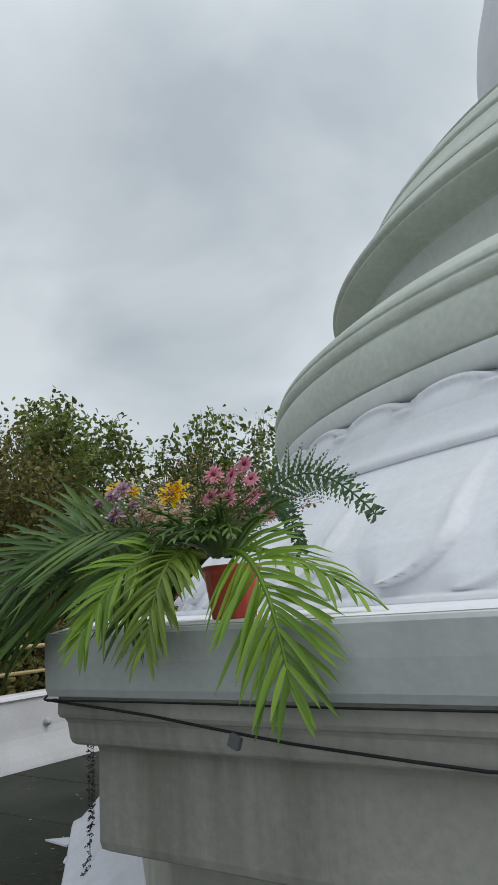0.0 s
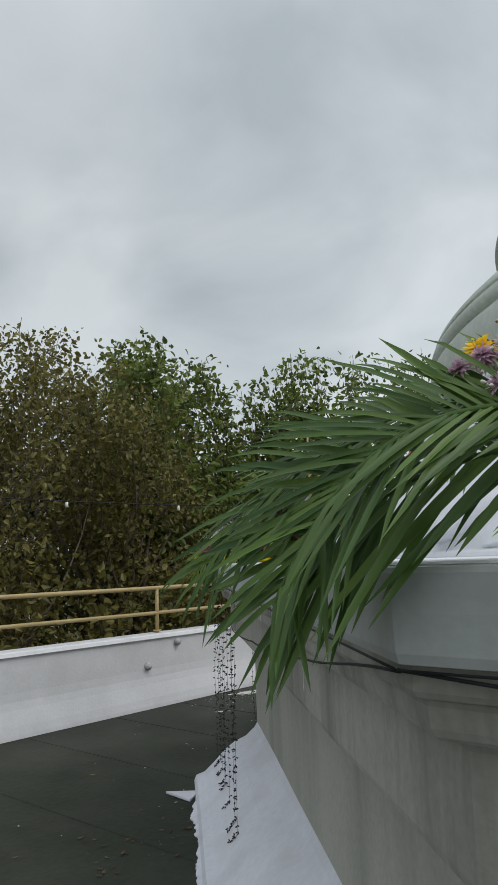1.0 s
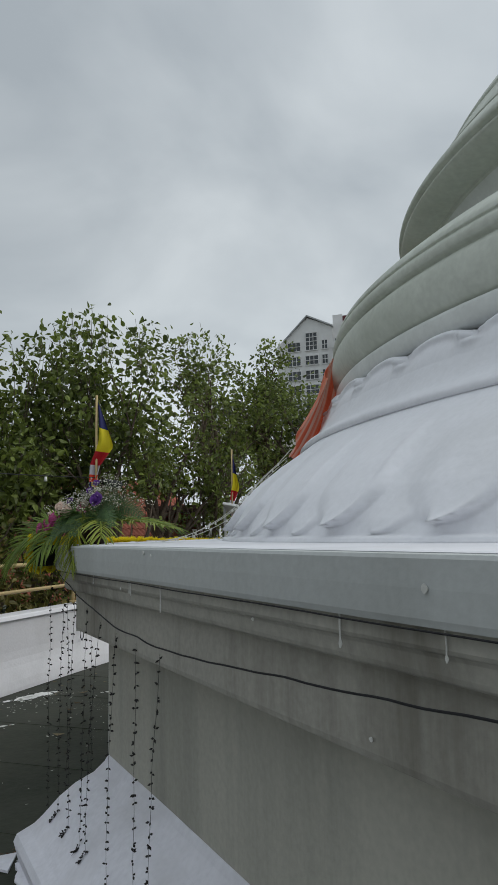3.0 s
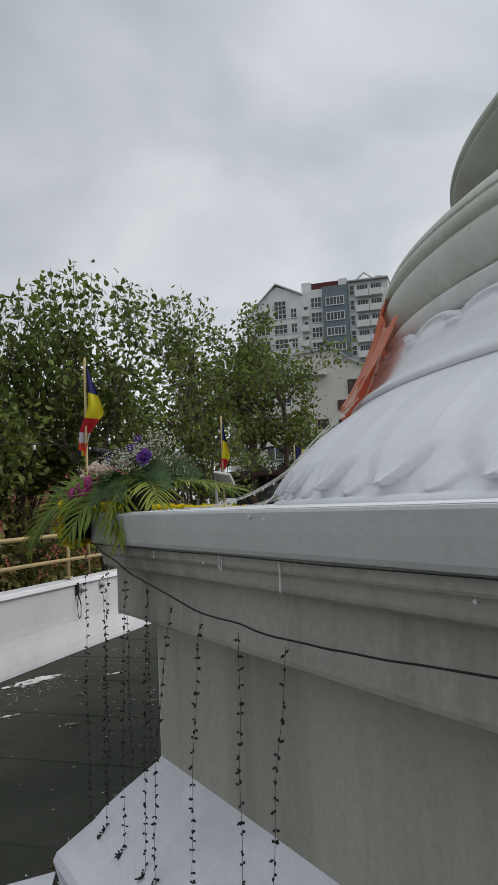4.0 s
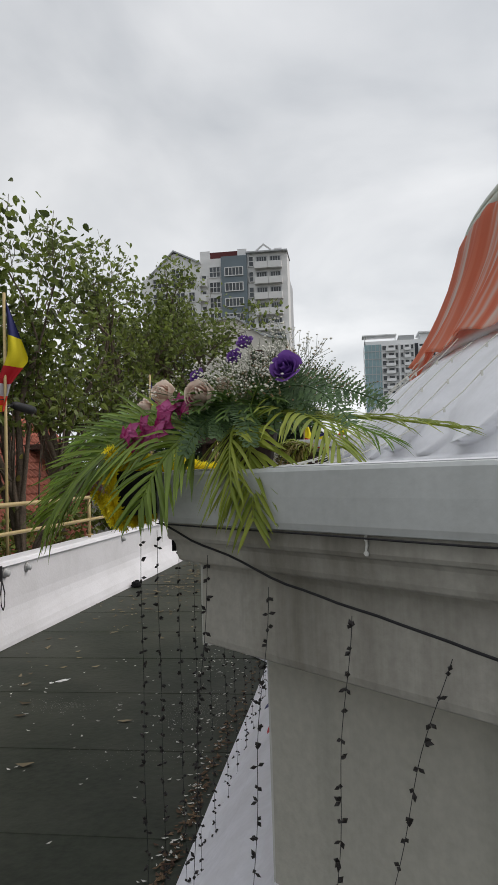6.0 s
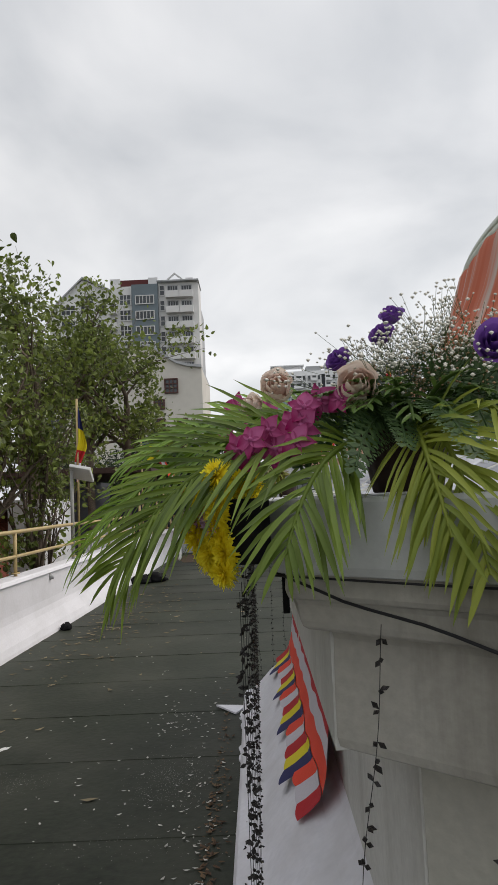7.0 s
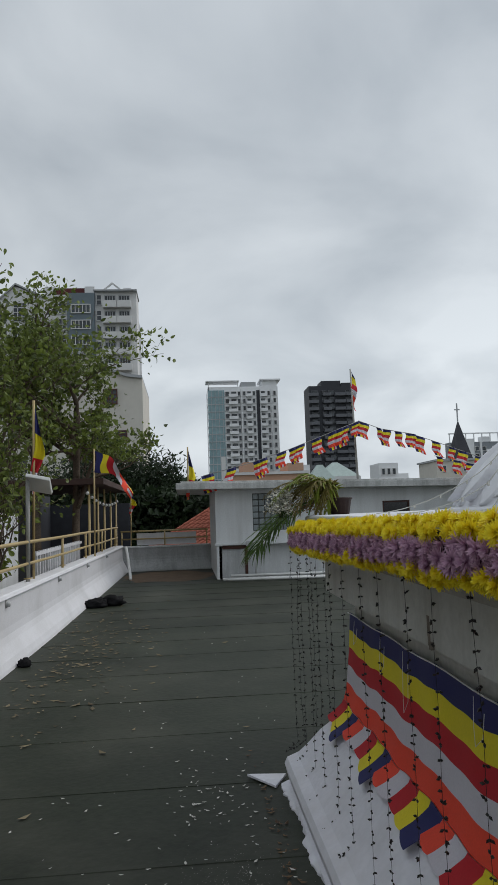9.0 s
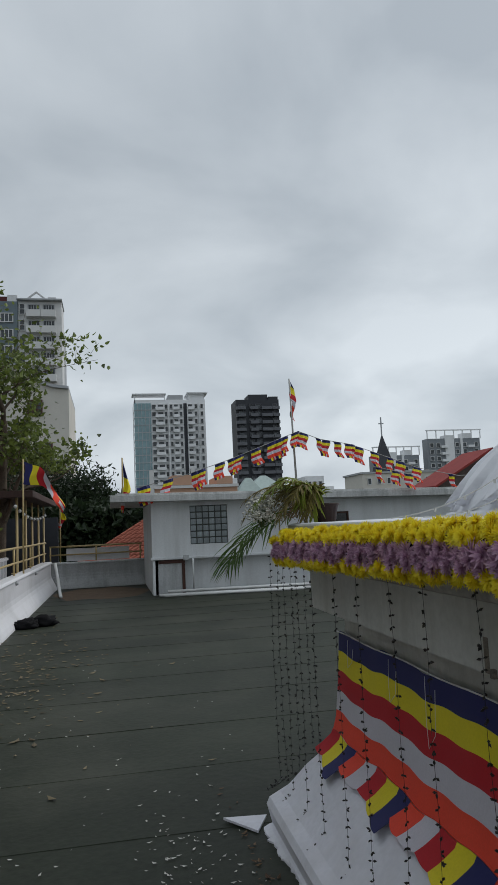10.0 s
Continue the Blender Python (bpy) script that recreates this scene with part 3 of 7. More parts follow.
# ---------- handrail on the parapet ----------
def handrail(y0, y1, posts):
    ob = thing("handrail", "tan painted tube handrail on the white parapet", "railing", par_x(y0), y0, 0.80)
    n = 24
    for zz, rr in ((0.50, 0.024), (0.22, 0.020)):
        pts = [(par_x(y0 + (y1 - y0) * i / n) - par_x(y0) - 0.12, (y1 - y0) * i / n, zz - 0.05 * i / n + 0.004 * math.sin(i * 1.7)) for i in range(n + 1)]
        part("rail", tube(bmesh.new(), pts, rr, 10), M_BRASS, ob, "", True)
    for y in posts:
        x = par_x(y) - par_x(y0) - 0.12
        dz = -0.05 * (y - y0) / (y1 - y0)
        bm = bmesh.new()
        tube(bm, [(x, y - y0, -0.04), (x, y - y0, 0.50 + dz)], 0.021, 10)
        lathe_base = bmesh.ops.create_cone(bm, cap_ends=True, segments=14, radius1=0.05, radius2=0.048, depth=0.012)
        for v in lathe_base["verts"]:
            v.co += Vector((x, y - y0, 0.0))
        part("post", bm, M_BRASS, ob, "", True)
    return ob


handrail(-13.5, 18.2, [-12.4, -9.9, -7.4, -4.9, -2.4, 0.03, 2.5, 5.0, 7.45, 9.9, 12.4, 14.9, 17.6])

# ---------- house at the far end ----------
HY = 14.85
house = thing("house", "low off-white rooftop house with a flat weathered roof slab", "house", -4.83, HY, 0)


def wall_with_holes(x0, x1, z0, z1, y0, y1, holes):
    """A wall in the xz plane built of blocks round rectangular openings (hx0, hx1, hz0, hz1)."""
    xs = sorted({x0, x1, *[h[0] for h in holes], *[h[1] for h in holes]})
    zs_ = sorted({z0, z1, *[h[2] for h in holes], *[h[3] for h in holes]})
    bm = bmesh.new()
    for xa, xb in zip(xs, xs[1:]):
        for za, zb in zip(zs_, zs_[1:]):
            cx, cz = (xa + xb) / 2, (za + zb) / 2
            if not any(h[0] < cx < h[1] and h[2] < cz < h[3] for h in holes):
                box(bm, xa, xb, y0, y1, za, zb)
    bmesh.ops.remove_doubles(bm, verts=bm.verts[:], dist=0.0005)
    return bm


part("wall", wall_with_holes(0.0, 15.0, 0.80, 2.115, 0.0, 0.18, [(0.89, 1.77, 1.11, 2.0), (4.07, 4.75, 1.25, 1.72)]), M_HOUSE, house)
part("wall", boxes((0.0, 15.0, 0.28, 0.45, 0.0, 0.80)), M_HOUSE, house, "shaded recessed lower wall")
part("wall", boxes((0.0, 0.18, 0.45, 4.0, 0.0, 2.09), (0.0, 0.16, 0.18, 0.45, 0.80, 2.09), (0.004, 0.13, 0.0, 0.28, 0.0, 0.798)), M_HOUSE, house)
part("ledge", boxes((-0.04, 15.0, -0.05, 0.0, 0.79, 0.845), bev=0.008), M_HOUSE, house)
roof = part("roof", boxes((-0.92, 15.2, -0.42, 4.4, 0.0, 0.15), bev=0.01), M_ROOFSLAB, house, "flat roof slab with black rain stains")
roof.matrix_basis = pose(0, 0, 2.12, 0, 0.9, 0)
part("roof_kerb", boxes((-0.80, 15.1, -0.36, -0.28, 0.152, 0.19), bev=0.006), M_ROOFSLAB, roof)
M_GLASSBLOCK = material("dusty_glass_block", (0.30, 0.34, 0.35), 0.25, spec=0.5, var=0.2, scale=6, fine=40, bump=0.3, rand=0.2)
bm0 = boxes((0.010, 0.134, 0.04, 0.14, 0.010, 0.134), bev=0.014)
block_mesh = None
M_JOINT = material("dirty_dark_mortar", (0.11, 0.115, 0.11), 0.9, var=0.2, scale=10, fine=60, bump=0.2)
gwin = part("glass_block_window", boxes((0.89, 1.77, 0.06, 0.12, 1.11, 2.0)), M_JOINT, house, "window of small square glass blocks")
for i in range(6):
    for j in range(6):
        if block_mesh is None:
            gb = part("glass_block", bm0, M_GLASSBLOCK, gwin)
            block_mesh = gb.data
        else:
            gb = part_mesh("glass_block", block_mesh, None, gwin)
        gb.location = (0.893 + i * 0.146, -0.02, 1.113 + j * 0.147)
M_DARKGLASS = material("dark_window_glass", (0.012, 0.014, 0.015), 0.15, spec=0.5, var=0.2, bump=0.0)
win = part("window", boxes((4.07, 4.11, 0.03, 0.09, 1.25, 1.72), (4.71, 4.75, 0.03, 0.09, 1.25, 1.72), (4.11, 4.71, 0.03, 0.09, 1.25, 1.29), (4.11, 4.71, 0.03, 0.09, 1.68, 1.72)), M_BROWN, house, "small dark window")
part("pane", boxes((4.10, 4.72, 0.055, 0.065, 1.28, 1.69)), M_DARKGLASS, win)
hatch = part("hatch_frame", boxes((0.06, 0.13, 0.0, 0.07, 0.0, 0.78), (0.67, 0.74, 0.0, 0.07, 0.0, 0.78), (0.13, 0.67, 0.0, 0.07, 0.70, 0.78), bev=0.004), M_BROWN, house, "dark brown wooden frame under the ledge")
part("hatch_panel", boxes((0.13, 0.67, 0.03, 0.05, 0.02, 0.70)), M_LOWWALL, hatch)
part("drain_pipe", tube(bmesh.new(), [(0.92, -0.07, 0.0), (0.92, -0.07, 0.74), (0.92, -0.02, 0.80)], 0.025, 10), M_WHITEPVC, house, "white plastic drain pipe", True)
part("drain_head", boxes((0.70, 0.83, -0.11, -0.051, 0.76, 0.88), bev=0.015), M_LOWWALL, house, "grey rain-water head")

parapet_run("parapet_north", (par_x(18.4) - 0.2, 18.45), (-4.85, 18.45), 0.70, 0.70, 0.2, M_LOWWALL, "low bare grey rendered wall at the terrace end")
nr = thing("handrail", "tan tube handrail on the grey end wall", "railing", -7.4, 18.55, 0.70)
part("rail", tube(bmesh.new(), [(0, 0, 0.42), (2.5, 0, 0.42)], 0.024, 10), M_BRASS, nr, "", True)
part("rail", tube(bmesh.new(), [(0, 0, 0.2), (2.5, 0, 0.2)], 0.02, 10), M_BRASS, nr, "", True)
for x in (0.03, 1.25, 2.45):
    part("post", tube(bmesh.new(), [(x, 0, -0.03), (x, 0, 0.42)], 0.021, 10), M_BRASS, nr, "", True)
part("panel", boxes((0.45, 2.15, 0.03, 0.05, 0.02, 0.36), bev=0.004), M_PARAPET, nr, "pale board tied behind the rail")

# ---------- trees ----------
def leaf_blob(pos, nrm, size, shape, rng):
    """Vertices of many small leaves, each folded along its midrib."""
    n = len(pos)
    k = len(shape)
    a = nrm / np.linalg.norm(nrm, axis=1, keepdims=True)
    r = rng.normal(size=(n, 3))
    b = np.cross(a, r)
    b /= np.linalg.norm(b, axis=1, keepdims=True)
    c = np.cross(a, b)
    v = np.zeros((n, k, 3))
    for i, (s, t, u) in enumerate(shape):
        v[:, i] = pos + size[:, None] * (s * a + t * b + u * c)
    return v.reshape(-1, 3)


HEART = [(0.0, 0.0, 0.0), (0.14, 0.25, 0.07), (0.42, 0.34, 0.10), (0.74, 0.24, 0.06), (1.14, 0.0, -0.12), (0.74, -0.24, 0.06), (0.42, -0.34, 0.10), (0.14, -0.25, 0.07), (0.45, 0.0, -0.02)]
HEART_F = [(0, 1, 8), (1, 2, 8), (2, 3, 8), (3, 4, 8), (4, 5, 8), (5, 6, 8), (6, 7, 8), (7, 0, 8)]
BLADE = [(0.0, 0.0, 0.0), (0.45, 0.2, 0.05), (1.1, 0.0, -0.06), (0.45, -0.2, 0.05)]
BLADE_F = [(0, 1, 2), (0, 2, 3)]


def leaves_mesh(name, pos, way, size, mat, rng, heart=True):
    shape, fs = (HEART, HEART_F) if heart else (BLADE, BLADE_F)
    v = leaf_blob(np.array(pos), np.array(way), np.array(size), shape, rng)
    k = len(shape)
    n = len(pos)
    f = (np.array(fs)[None] + (np.arange(n) * k)[:, None, None]).reshape(-1, 3)
    me = bpy.data.meshes.new(name)
    me.from_pydata(v.tolist(), [], f.tolist())
    me.materials.append(mat)
    return me


def tree(name, x, y, base, top, spread, seed, label, leaf=0.10, count=5200, mat=M_LEAF, low=0.4, heart=True, group="", spray=0.13, clear=-9.0):
    """Trunk, limbs that fork, twigs, and leaves set along the twigs; the crown is fitted to its height and spread."""
    rng = np.random.default_rng(seed)
    ob = thing(name, label, "tree", x, y, base, group=group)
    h = top - base
    segs, tips = [], []

    def grow(p, d, length, rad, depth):
        pts, rs = [p], [rad]
        q = p.copy()
        dd = d.copy()
        nseg = 4
        for i in range(nseg):
            dd = dd + rng.normal(size=3) * 0.17 + np.array([0, 0, 0.05])
            dd /= np.linalg.norm(dd)
            q = q + dd * length / nseg
            pts.append(q.copy())
            rs.append(rad * (1 - 0.55 * (i + 1) / nseg))
            if depth <= 1:
                tips.append((q.copy(), dd.copy(), 3 if depth == 0 else 1))
        segs.append((pts, rs, 4 if depth < 2 else 7))
        if depth == 0:
            return
        for i in range(3 if depth > 1 else 4):
            j = rng.integers(1, nseg + 1)
            e = rng.normal(size=3)
            e[2] = abs(e[2]) * 0.6
            nd = dd * 0.5 + e * 0.6
            nd /= np.linalg.norm(nd)
            grow(pts[j], nd, length * rng.uniform(0.5, 0.75), rs[j] * 0.62, depth - 1)

    lean = rng.normal(size=2) * 0.2
    th = h * low
    segs.append(([np.array([0, 0, 0.0]), np.array([lean[0] * 0.4, lean[1] * 0.4, th * 0.5]), np.array([lean[0], lean[1], th])], [0.011 * h, 0.009 * h, 0.008 * h], 9))
    for i in range(7):
        az = 2 * math.pi * (i + rng.uniform(-0.3, 0.3)) / 7
        out = 0.75 if i % 2 else 0.35
        d = np.array([math.cos(az) * out, math.sin(az) * out, 0.8 if i % 2 else 1.2])
        d /= np.linalg.norm(d)
        grow(np.array([lean[0], lean[1], th * (0.75 + 0.04 * i)]), d, h * (1 - low) * 0.5, 0.0065 * h, 3)
    allp = np.array([t[0] for t in tips])
    rad = np.percentile(np.hypot(allp[:, 0] - lean[0], allp[:, 1] - lean[1]), 96)
    sx = spread / rad
    ztop = np.percentile(allp[:, 2], 99.7)
    zlow = th * 0.75

    def fit_p(p):
        z = p[2] if p[2] < zlow else zlow + (p[2] - zlow) * (h - 0.08 - zlow) / (ztop - zlow)
        return np.array([lean[0] + (p[0] - lean[0]) * sx, lean[1] + (p[1] - lean[1]) * sx, z])

    bm = bmesh.new()
    for pts, rs, sides in segs:
        tube(bm, [tuple(fit_p(a)) for a in pts], [max(r, 0.004) for r in rs], sides, False)
    part("trunk", bm, M_BARK, ob, "", True)
    w = np.array([t[2] for t in tips], float)
    idx = rng.choice(len(tips), size=count, p=w / w.sum())
    base_p = np.array([fit_p(t[0]) for t in tips])
    dirs = np.array([t[1] for t in tips])
    pos = base_p[idx] + rng.normal(size=(count, 3)) * spray
    pos[:, 2] = np.minimum(pos[:, 2], h + rng.normal(size=count) * 0.04)
    under = pos[:, 2] + base < clear
    pos[under, 2] = clear - base + (clear - base - pos[under, 2]) * 1.3
    way = dirs[idx] * 0.5 + rng.normal(size=(count, 3)) * 0.65 + np.array([0, 0, -0.45])
    size = leaf * rng.uniform(0.55, 1.25, size=count)
    part_mesh("crown", leaves_mesh("crown", pos, way, size, mat, rng, heart), None, ob)
    return ob


FIG = "open fig tree with heart-shaped green leaves behind the parapet"
OLV = "dense olive-brown leafed tree behind the parapet"
# x, y, top, spread, seed, leaves, fig or olive, share of bare stem, lowest leaf
for x, y, top, spread, seed, cnt, fig, low, clear in (
        (-9.15, 5.9, 5.3, 1.15, 3, 3300, True, 0.55, 2.2), (-10.3, 5.2, 5.45, 1.2, 91, 4000, True, 0.5, 1.9), (-10.7, 4.2, 5.25, 1.2, 93, 4200, True, 0.5, 1.3), (-9.4, 8.8, 6.0, 1.5, 5, 2700, True, 0.60, 2.4), (-8.1, 14.8, 5.9, 2.2, 33, 5400, True, 0.78, 3.0),
        (-8.8, 14.2, 7.0, 1.4, 59, 4000, True, 0.78, 3.2), (-9.1, 11.0, 6.5, 1.7, 35, 3700, True, 0.60, 1.6), (-8.6, 9.6, 4.2, 0.9, 61, 1300, True, 0.55, 0.7),
        (-10.2, 3.0, 5.2, 1.6, 8, 8600, True, 0.55, -9.0), (-9.9, 1.0, 4.8, 1.6, 11, 9400, False, 0.45, -9.0), (-11.4, 2.0, 5.6, 1.8, 14, 9400, False, 0.45, -9.0),
        (-12.6, 4.0, 6.0, 2.0, 17, 8200, True, 0.55, -9.0), (-10.2, -1.4, 4.6, 1.7, 21, 9400, False, 0.45, -9.0), (-12.8, -0.4, 5.8, 2.0, 23, 9400, False, 0.45, -9.0),
        (-11.0, -4.2, 4.5, 2.0, 39, 5200, False, 0.45, -9.0), (-14.5, 2.4, 6.3, 2.4, 53, 5200, False, 0.45, -9.0), (-12.5, 20.0, 5.2, 2.2, 57, 3200, True, 0.78, 3.0)):
    tree("tree", x, y, -4.0, top, spread, seed, FIG if fig else OLV, 0.110 if fig else 0.080, cnt, M_LEAF if fig else M_LEAF_OLIVE, low, True, "trees behind the parapet", 0.15 if fig else 0.17, clear)
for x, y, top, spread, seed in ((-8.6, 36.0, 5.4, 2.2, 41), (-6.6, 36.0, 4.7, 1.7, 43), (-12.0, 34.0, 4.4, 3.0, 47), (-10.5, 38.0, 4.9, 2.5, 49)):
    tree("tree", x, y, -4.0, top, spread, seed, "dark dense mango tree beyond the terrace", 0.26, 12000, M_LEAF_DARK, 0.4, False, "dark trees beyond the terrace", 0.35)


def thicket(name, label, x0, x1, y0, y1, z0, z1, count, leaf, mat, seed, lump=1.1):
    """Dense low growth: leaves in lumps of uneven height over a strip of ground."""
    rng = np.random.default_rng(seed)
    pos = np.stack([rng.uniform(x0, x1, count), rng.uniform(y0, y1, count), rng.uniform(0, 1, count)], 1)
    hgt = np.array([z1 + 0.9 * noise.noise(Vector((p[0] * 0.6 / lump, p[1] * 0.6 / lump, seed))) for p in pos])
    pos[:, 2] = z0 + (hgt - z0) * np.sqrt(pos[:, 2])
    way = rng.normal(size=(count, 3)) + np.array([0, 0, -0.2])
    ob = part_mesh(name, leaves_mesh(name, pos, way, leaf * rng.uniform(0.6, 1.3, count), mat, rng), None)
    return tagged(ob, label, "shrubs", kind="stuff")


thicket("undergrowth", "olive-brown leafy undergrowth below the trees", -13.2, -8.6, -9.0, 5.2, -2.0, 1.7, 15000, 0.10, M_LEAF_OLIVE, 61)
thicket("undergrowth", "mixed olive undergrowth below the trees", -10.5, -8.2, -9.0, 6.5, -1.0, 0.8, 8000, 0.09, M_LEAF_OLIVE, 67)
thicket("undergrowth", "green leafy growth before the tiled roof", -10.3, -8.7, 4.3, 9.8, -0.6, 1.0, 1900, 0.10, M_LEAF, 83)
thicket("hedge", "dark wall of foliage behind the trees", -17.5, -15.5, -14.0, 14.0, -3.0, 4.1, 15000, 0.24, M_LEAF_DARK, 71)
# Added backdrop: near-black leaves carry the shade seen below the shelter eaves.
thicket("hedge", "dark foliage backdrop added for the shade beyond the terrace end", -16.0, -3.5, 32.5, 36.0, -3.5, 2.9, 14000, 0.34, M_LEAF_DARK, 79, 2.0)

# ---------- neighbouring and distant buildings ----------
M_APT = material("pale_apartment_paint", (0.72, 0.72, 0.715), 0.75, var=0.06, scale=0.15, fine=2, bump=0, dirt=(0.36, 0.36, 0.35), dirt_amount=0.35, dirt_scale=0.12)
M_APTBLUE = material("slate_blue_paint", (0.16, 0.20, 0.225), 0.7, var=0.06, scale=0.2, fine=2, bump=0)
M_MAROON = material("maroon_metal_screen", (0.10, 0.022, 0.022), 0.6, var=0.2, scale=0.6, fine=4, bump=0)
M_CREAM = material("cream_wall_paint", (0.66, 0.63, 0.57), 0.75, var=0.06, scale=0.2, fine=2, bump=0, dirt=(0.35, 0.33, 0.3), dirt_amount=0.3, dirt_scale=0.2)
M_TOWERW = material("white_tower_cladding", (0.80, 0.81, 0.82), 0.65, var=0.05, scale=0.1, fine=1, bump=0)
M_TOWERG = material("grey_tower_band", (0.42, 0.435, 0.45), 0.65, var=0.05, scale=0.1, fine=1, bump=0)
M_TOWERS = material("grey_glass_tower_wall", (0.24, 0.26, 0.28), 0.5, var=0.1, scale=0.1, fine=1, bump=0)
M_ROOFRED = material("dark_red_roof_tiles", (0.27, 0.04, 0.035), 0.75, var=0.2, scale=1, fine=8, bump=0.1)
M_TOWERD = material("charcoal_tower_cladding", (0.045, 0.048, 0.056), 0.6, var=0.1, scale=0.1, fine=1, bump=0)
M_DARKBAND = material("dark_grey_balcony_band", (0.13, 0.135, 0.15), 0.65, var=0.08, scale=0.1, fine=1, bump=0)
M_TEAL = material("blue_green_curtain_glass", (0.20, 0.33, 0.36), 0.15, spec=0.6, var=0.2, scale=0.3, fine=1, bump=0)
M_FWIN = material("far_window_glass", (0.05, 0.06, 0.068), 0.2, spec=0.5, var=0.3, scale=0.3, fine=1, bump=0, rand=0.5)
M_FRAME = material("white_window_frame", (0.66, 0.66, 0.66), 0.6, var=0.04, bump=0)
M_PEACH = material("peach_wall_paint", (0.55, 0.34, 0.24), 0.75, var=0.08, scale=0.3, fine=2, bump=0)
M_GREENROOF = material("pale_green_roof", (0.36, 0.44, 0.42), 0.7, var=0.12, scale=0.4, fine=3, bump=0)
M_SPIRE = material("dark_slate_spire", (0.04, 0.042, 0.05), 0.6, var=0.2, scale=0.6, fine=5, bump=0)
M_BRICK = material("brown_tower_wall", (0.12, 0.09, 0.08), 0.8, var=0.2, scale=0.5, fine=4, bump=0)
M_GRILLE = material("brown_window_grille", (0.09, 0.04, 0.035), 0.6, var=0.2, bump=0)
WIN_MESH = {}


def far_window(parent, x, y, z, w, h, bars=(1, 1), frame_mat=M_FRAME, fw=0.1, depth=0.14):
    """A framed window set on a wall that faces south: frame with bars, and a pane."""
    key = (round(w, 2), round(h, 2), bars, frame_mat.name)
    if key not in WIN_MESH:
        nx, nz = bars[0] + 1, bars[1] + 1
        holes = []
        for i in range(nx):
            for k in range(nz):
                xa, xb = -w / 2 + fw + (w - 2 * fw) * i / nx, -w / 2 + fw + (w - 2 * fw) * (i + 1) / nx
                za, zb = fw + (h - 2 * fw) * k / nz, fw + (h - 2 * fw) * (k + 1) / nz
                g = fw * 0.35
                holes.append((xa + (g if i else 0), xb - (g if i < nx - 1 else 0), za + (g if k else 0), zb - (g if k < nz - 1 else 0)))
        a = part("window", wall_with_holes(-w / 2, w / 2, 0, h, -depth, 0.02, holes), frame_mat, parent)
        b = part("pane", boxes((-w / 2 + fw * 0.5, w / 2 - fw * 0.5, -0.05, 0.01, fw * 0.5, h - fw * 0.5)), M_FWIN, a)
        WIN_MESH[key] = (a.data, b.data)
    else:
        a = part_mesh("window", WIN_MESH[key][0], None, parent)
        b = part_mesh("pane", WIN_MESH[key][1], None, a)
    a.location = (x, y, z)
    return a


BALC = {}


def balcony(parent, x, y, z, w, out=1.0, mat=M_APT):
    key = (round(w, 2), round(out, 2), mat.name)
    if key not in BALC:
        sp = [(-w / 2, w / 2, -out, 0, 0, 0.14), (-w / 2, w / 2, -out, -out + 0.1, 0.14, 0.85), (-w / 2, -w / 2 + 0.1, -out + 0.1, 0, 0.14, 0.85), (w / 2 - 0.1, w / 2, -out + 0.1, 0, 0.14, 0.85)]
        BALC[key] = part("balcony", boxes(*sp), mat, parent)
        ob = BALC[key]
    else:
        ob = part_mesh("balcony", BALC[key].data, None, parent)
    ob.location = (x, y, z)
    return ob


# gabled apartment block
AY = 85.0
apt = thing("apartment_block", "pale gabled apartment block with a slate-blue bay and balconies", "building", -20, AY, -4)
ax, az = 20.0, 4.0
bm = bmesh.new()
for xa, xb, za, zb, zc in ((-29.9, -22.2, 26.6, 28.6, 30.1),):
    f = [bm.verts.new((px + ax, py, pz + az)) for py in (0.0, 14.0) for px, pz in ((xa, -4), (xb, -4), (xb, zb), (-25.6, zc), (xa, za))]
    bm.faces.new(f[:5])
    bm.faces.new(f[5:])
    for i in range(5):
        bm.faces.new((f[i], f[(i + 1) % 5], f[5 + (i + 1) % 5], f[5 + i]))
part("wall", bm, M_APT, apt)
part("wall", boxes((-22.2 + ax, -19.4 + ax, 0.25, 14, 0, 29.1 + az)), M_APT, apt)
part("bay", boxes((-19.4 + ax, -16.1 + ax, -0.3, 14, 0, 29.15 + az)), M_APTBLUE, apt, "slate-blue painted bay")
part("wall", boxes((-16.1 + ax, -11.0 + ax, 0.4, 4.5, 0, 29.4 + az)), M_APT, apt)
part("screen", boxes((-22.15 + ax, -16.3 + ax, 1.0, 9, 29.16 + az, 30.15 + az)), M_MAROON, apt, "maroon rooftop screen")
for x0, x1 in ((-22.3, -21.0), (-17.4, -16.2)):
    part("screen_frame", boxes((x0 + ax, x1 + ax, 0.8, 0.99, 29.17 + az, 30.3 + az)), M_FRAME, apt)
part("roof_ledge", boxes((-16.2 + ax, -10.9 + ax, -0.3, 4.6, 29.41 + az, 29.58 + az)), M_TOWERG, apt)
bm = bmesh.new()
for x0, z0, x1, z1 in ((-14.9, 29.5, -13.9, 30.3), (-13.9, 30.3, -12.9, 29.5)):
    box(bm, 0, 1, -0.2, 0.1, 0, 0.2)
    bm.verts.ensure_lookup_table()
    for v in bm.verts[-8:]:
        t = v.co.x
        v.co.x = x0 + (x1 - x0) * t + ax
        v.co.z = v.co.z + z0 + (z1 - z0) * t + az
part("pediment", bm, M_FRAME, apt, "open triangular roof frame")
part("roof_room", boxes((-12.6 + ax, -11.65 + ax, 0.5, 4, 29.59 + az, 30.0 + az)), M_FRAME, apt)
bm = bmesh.new()
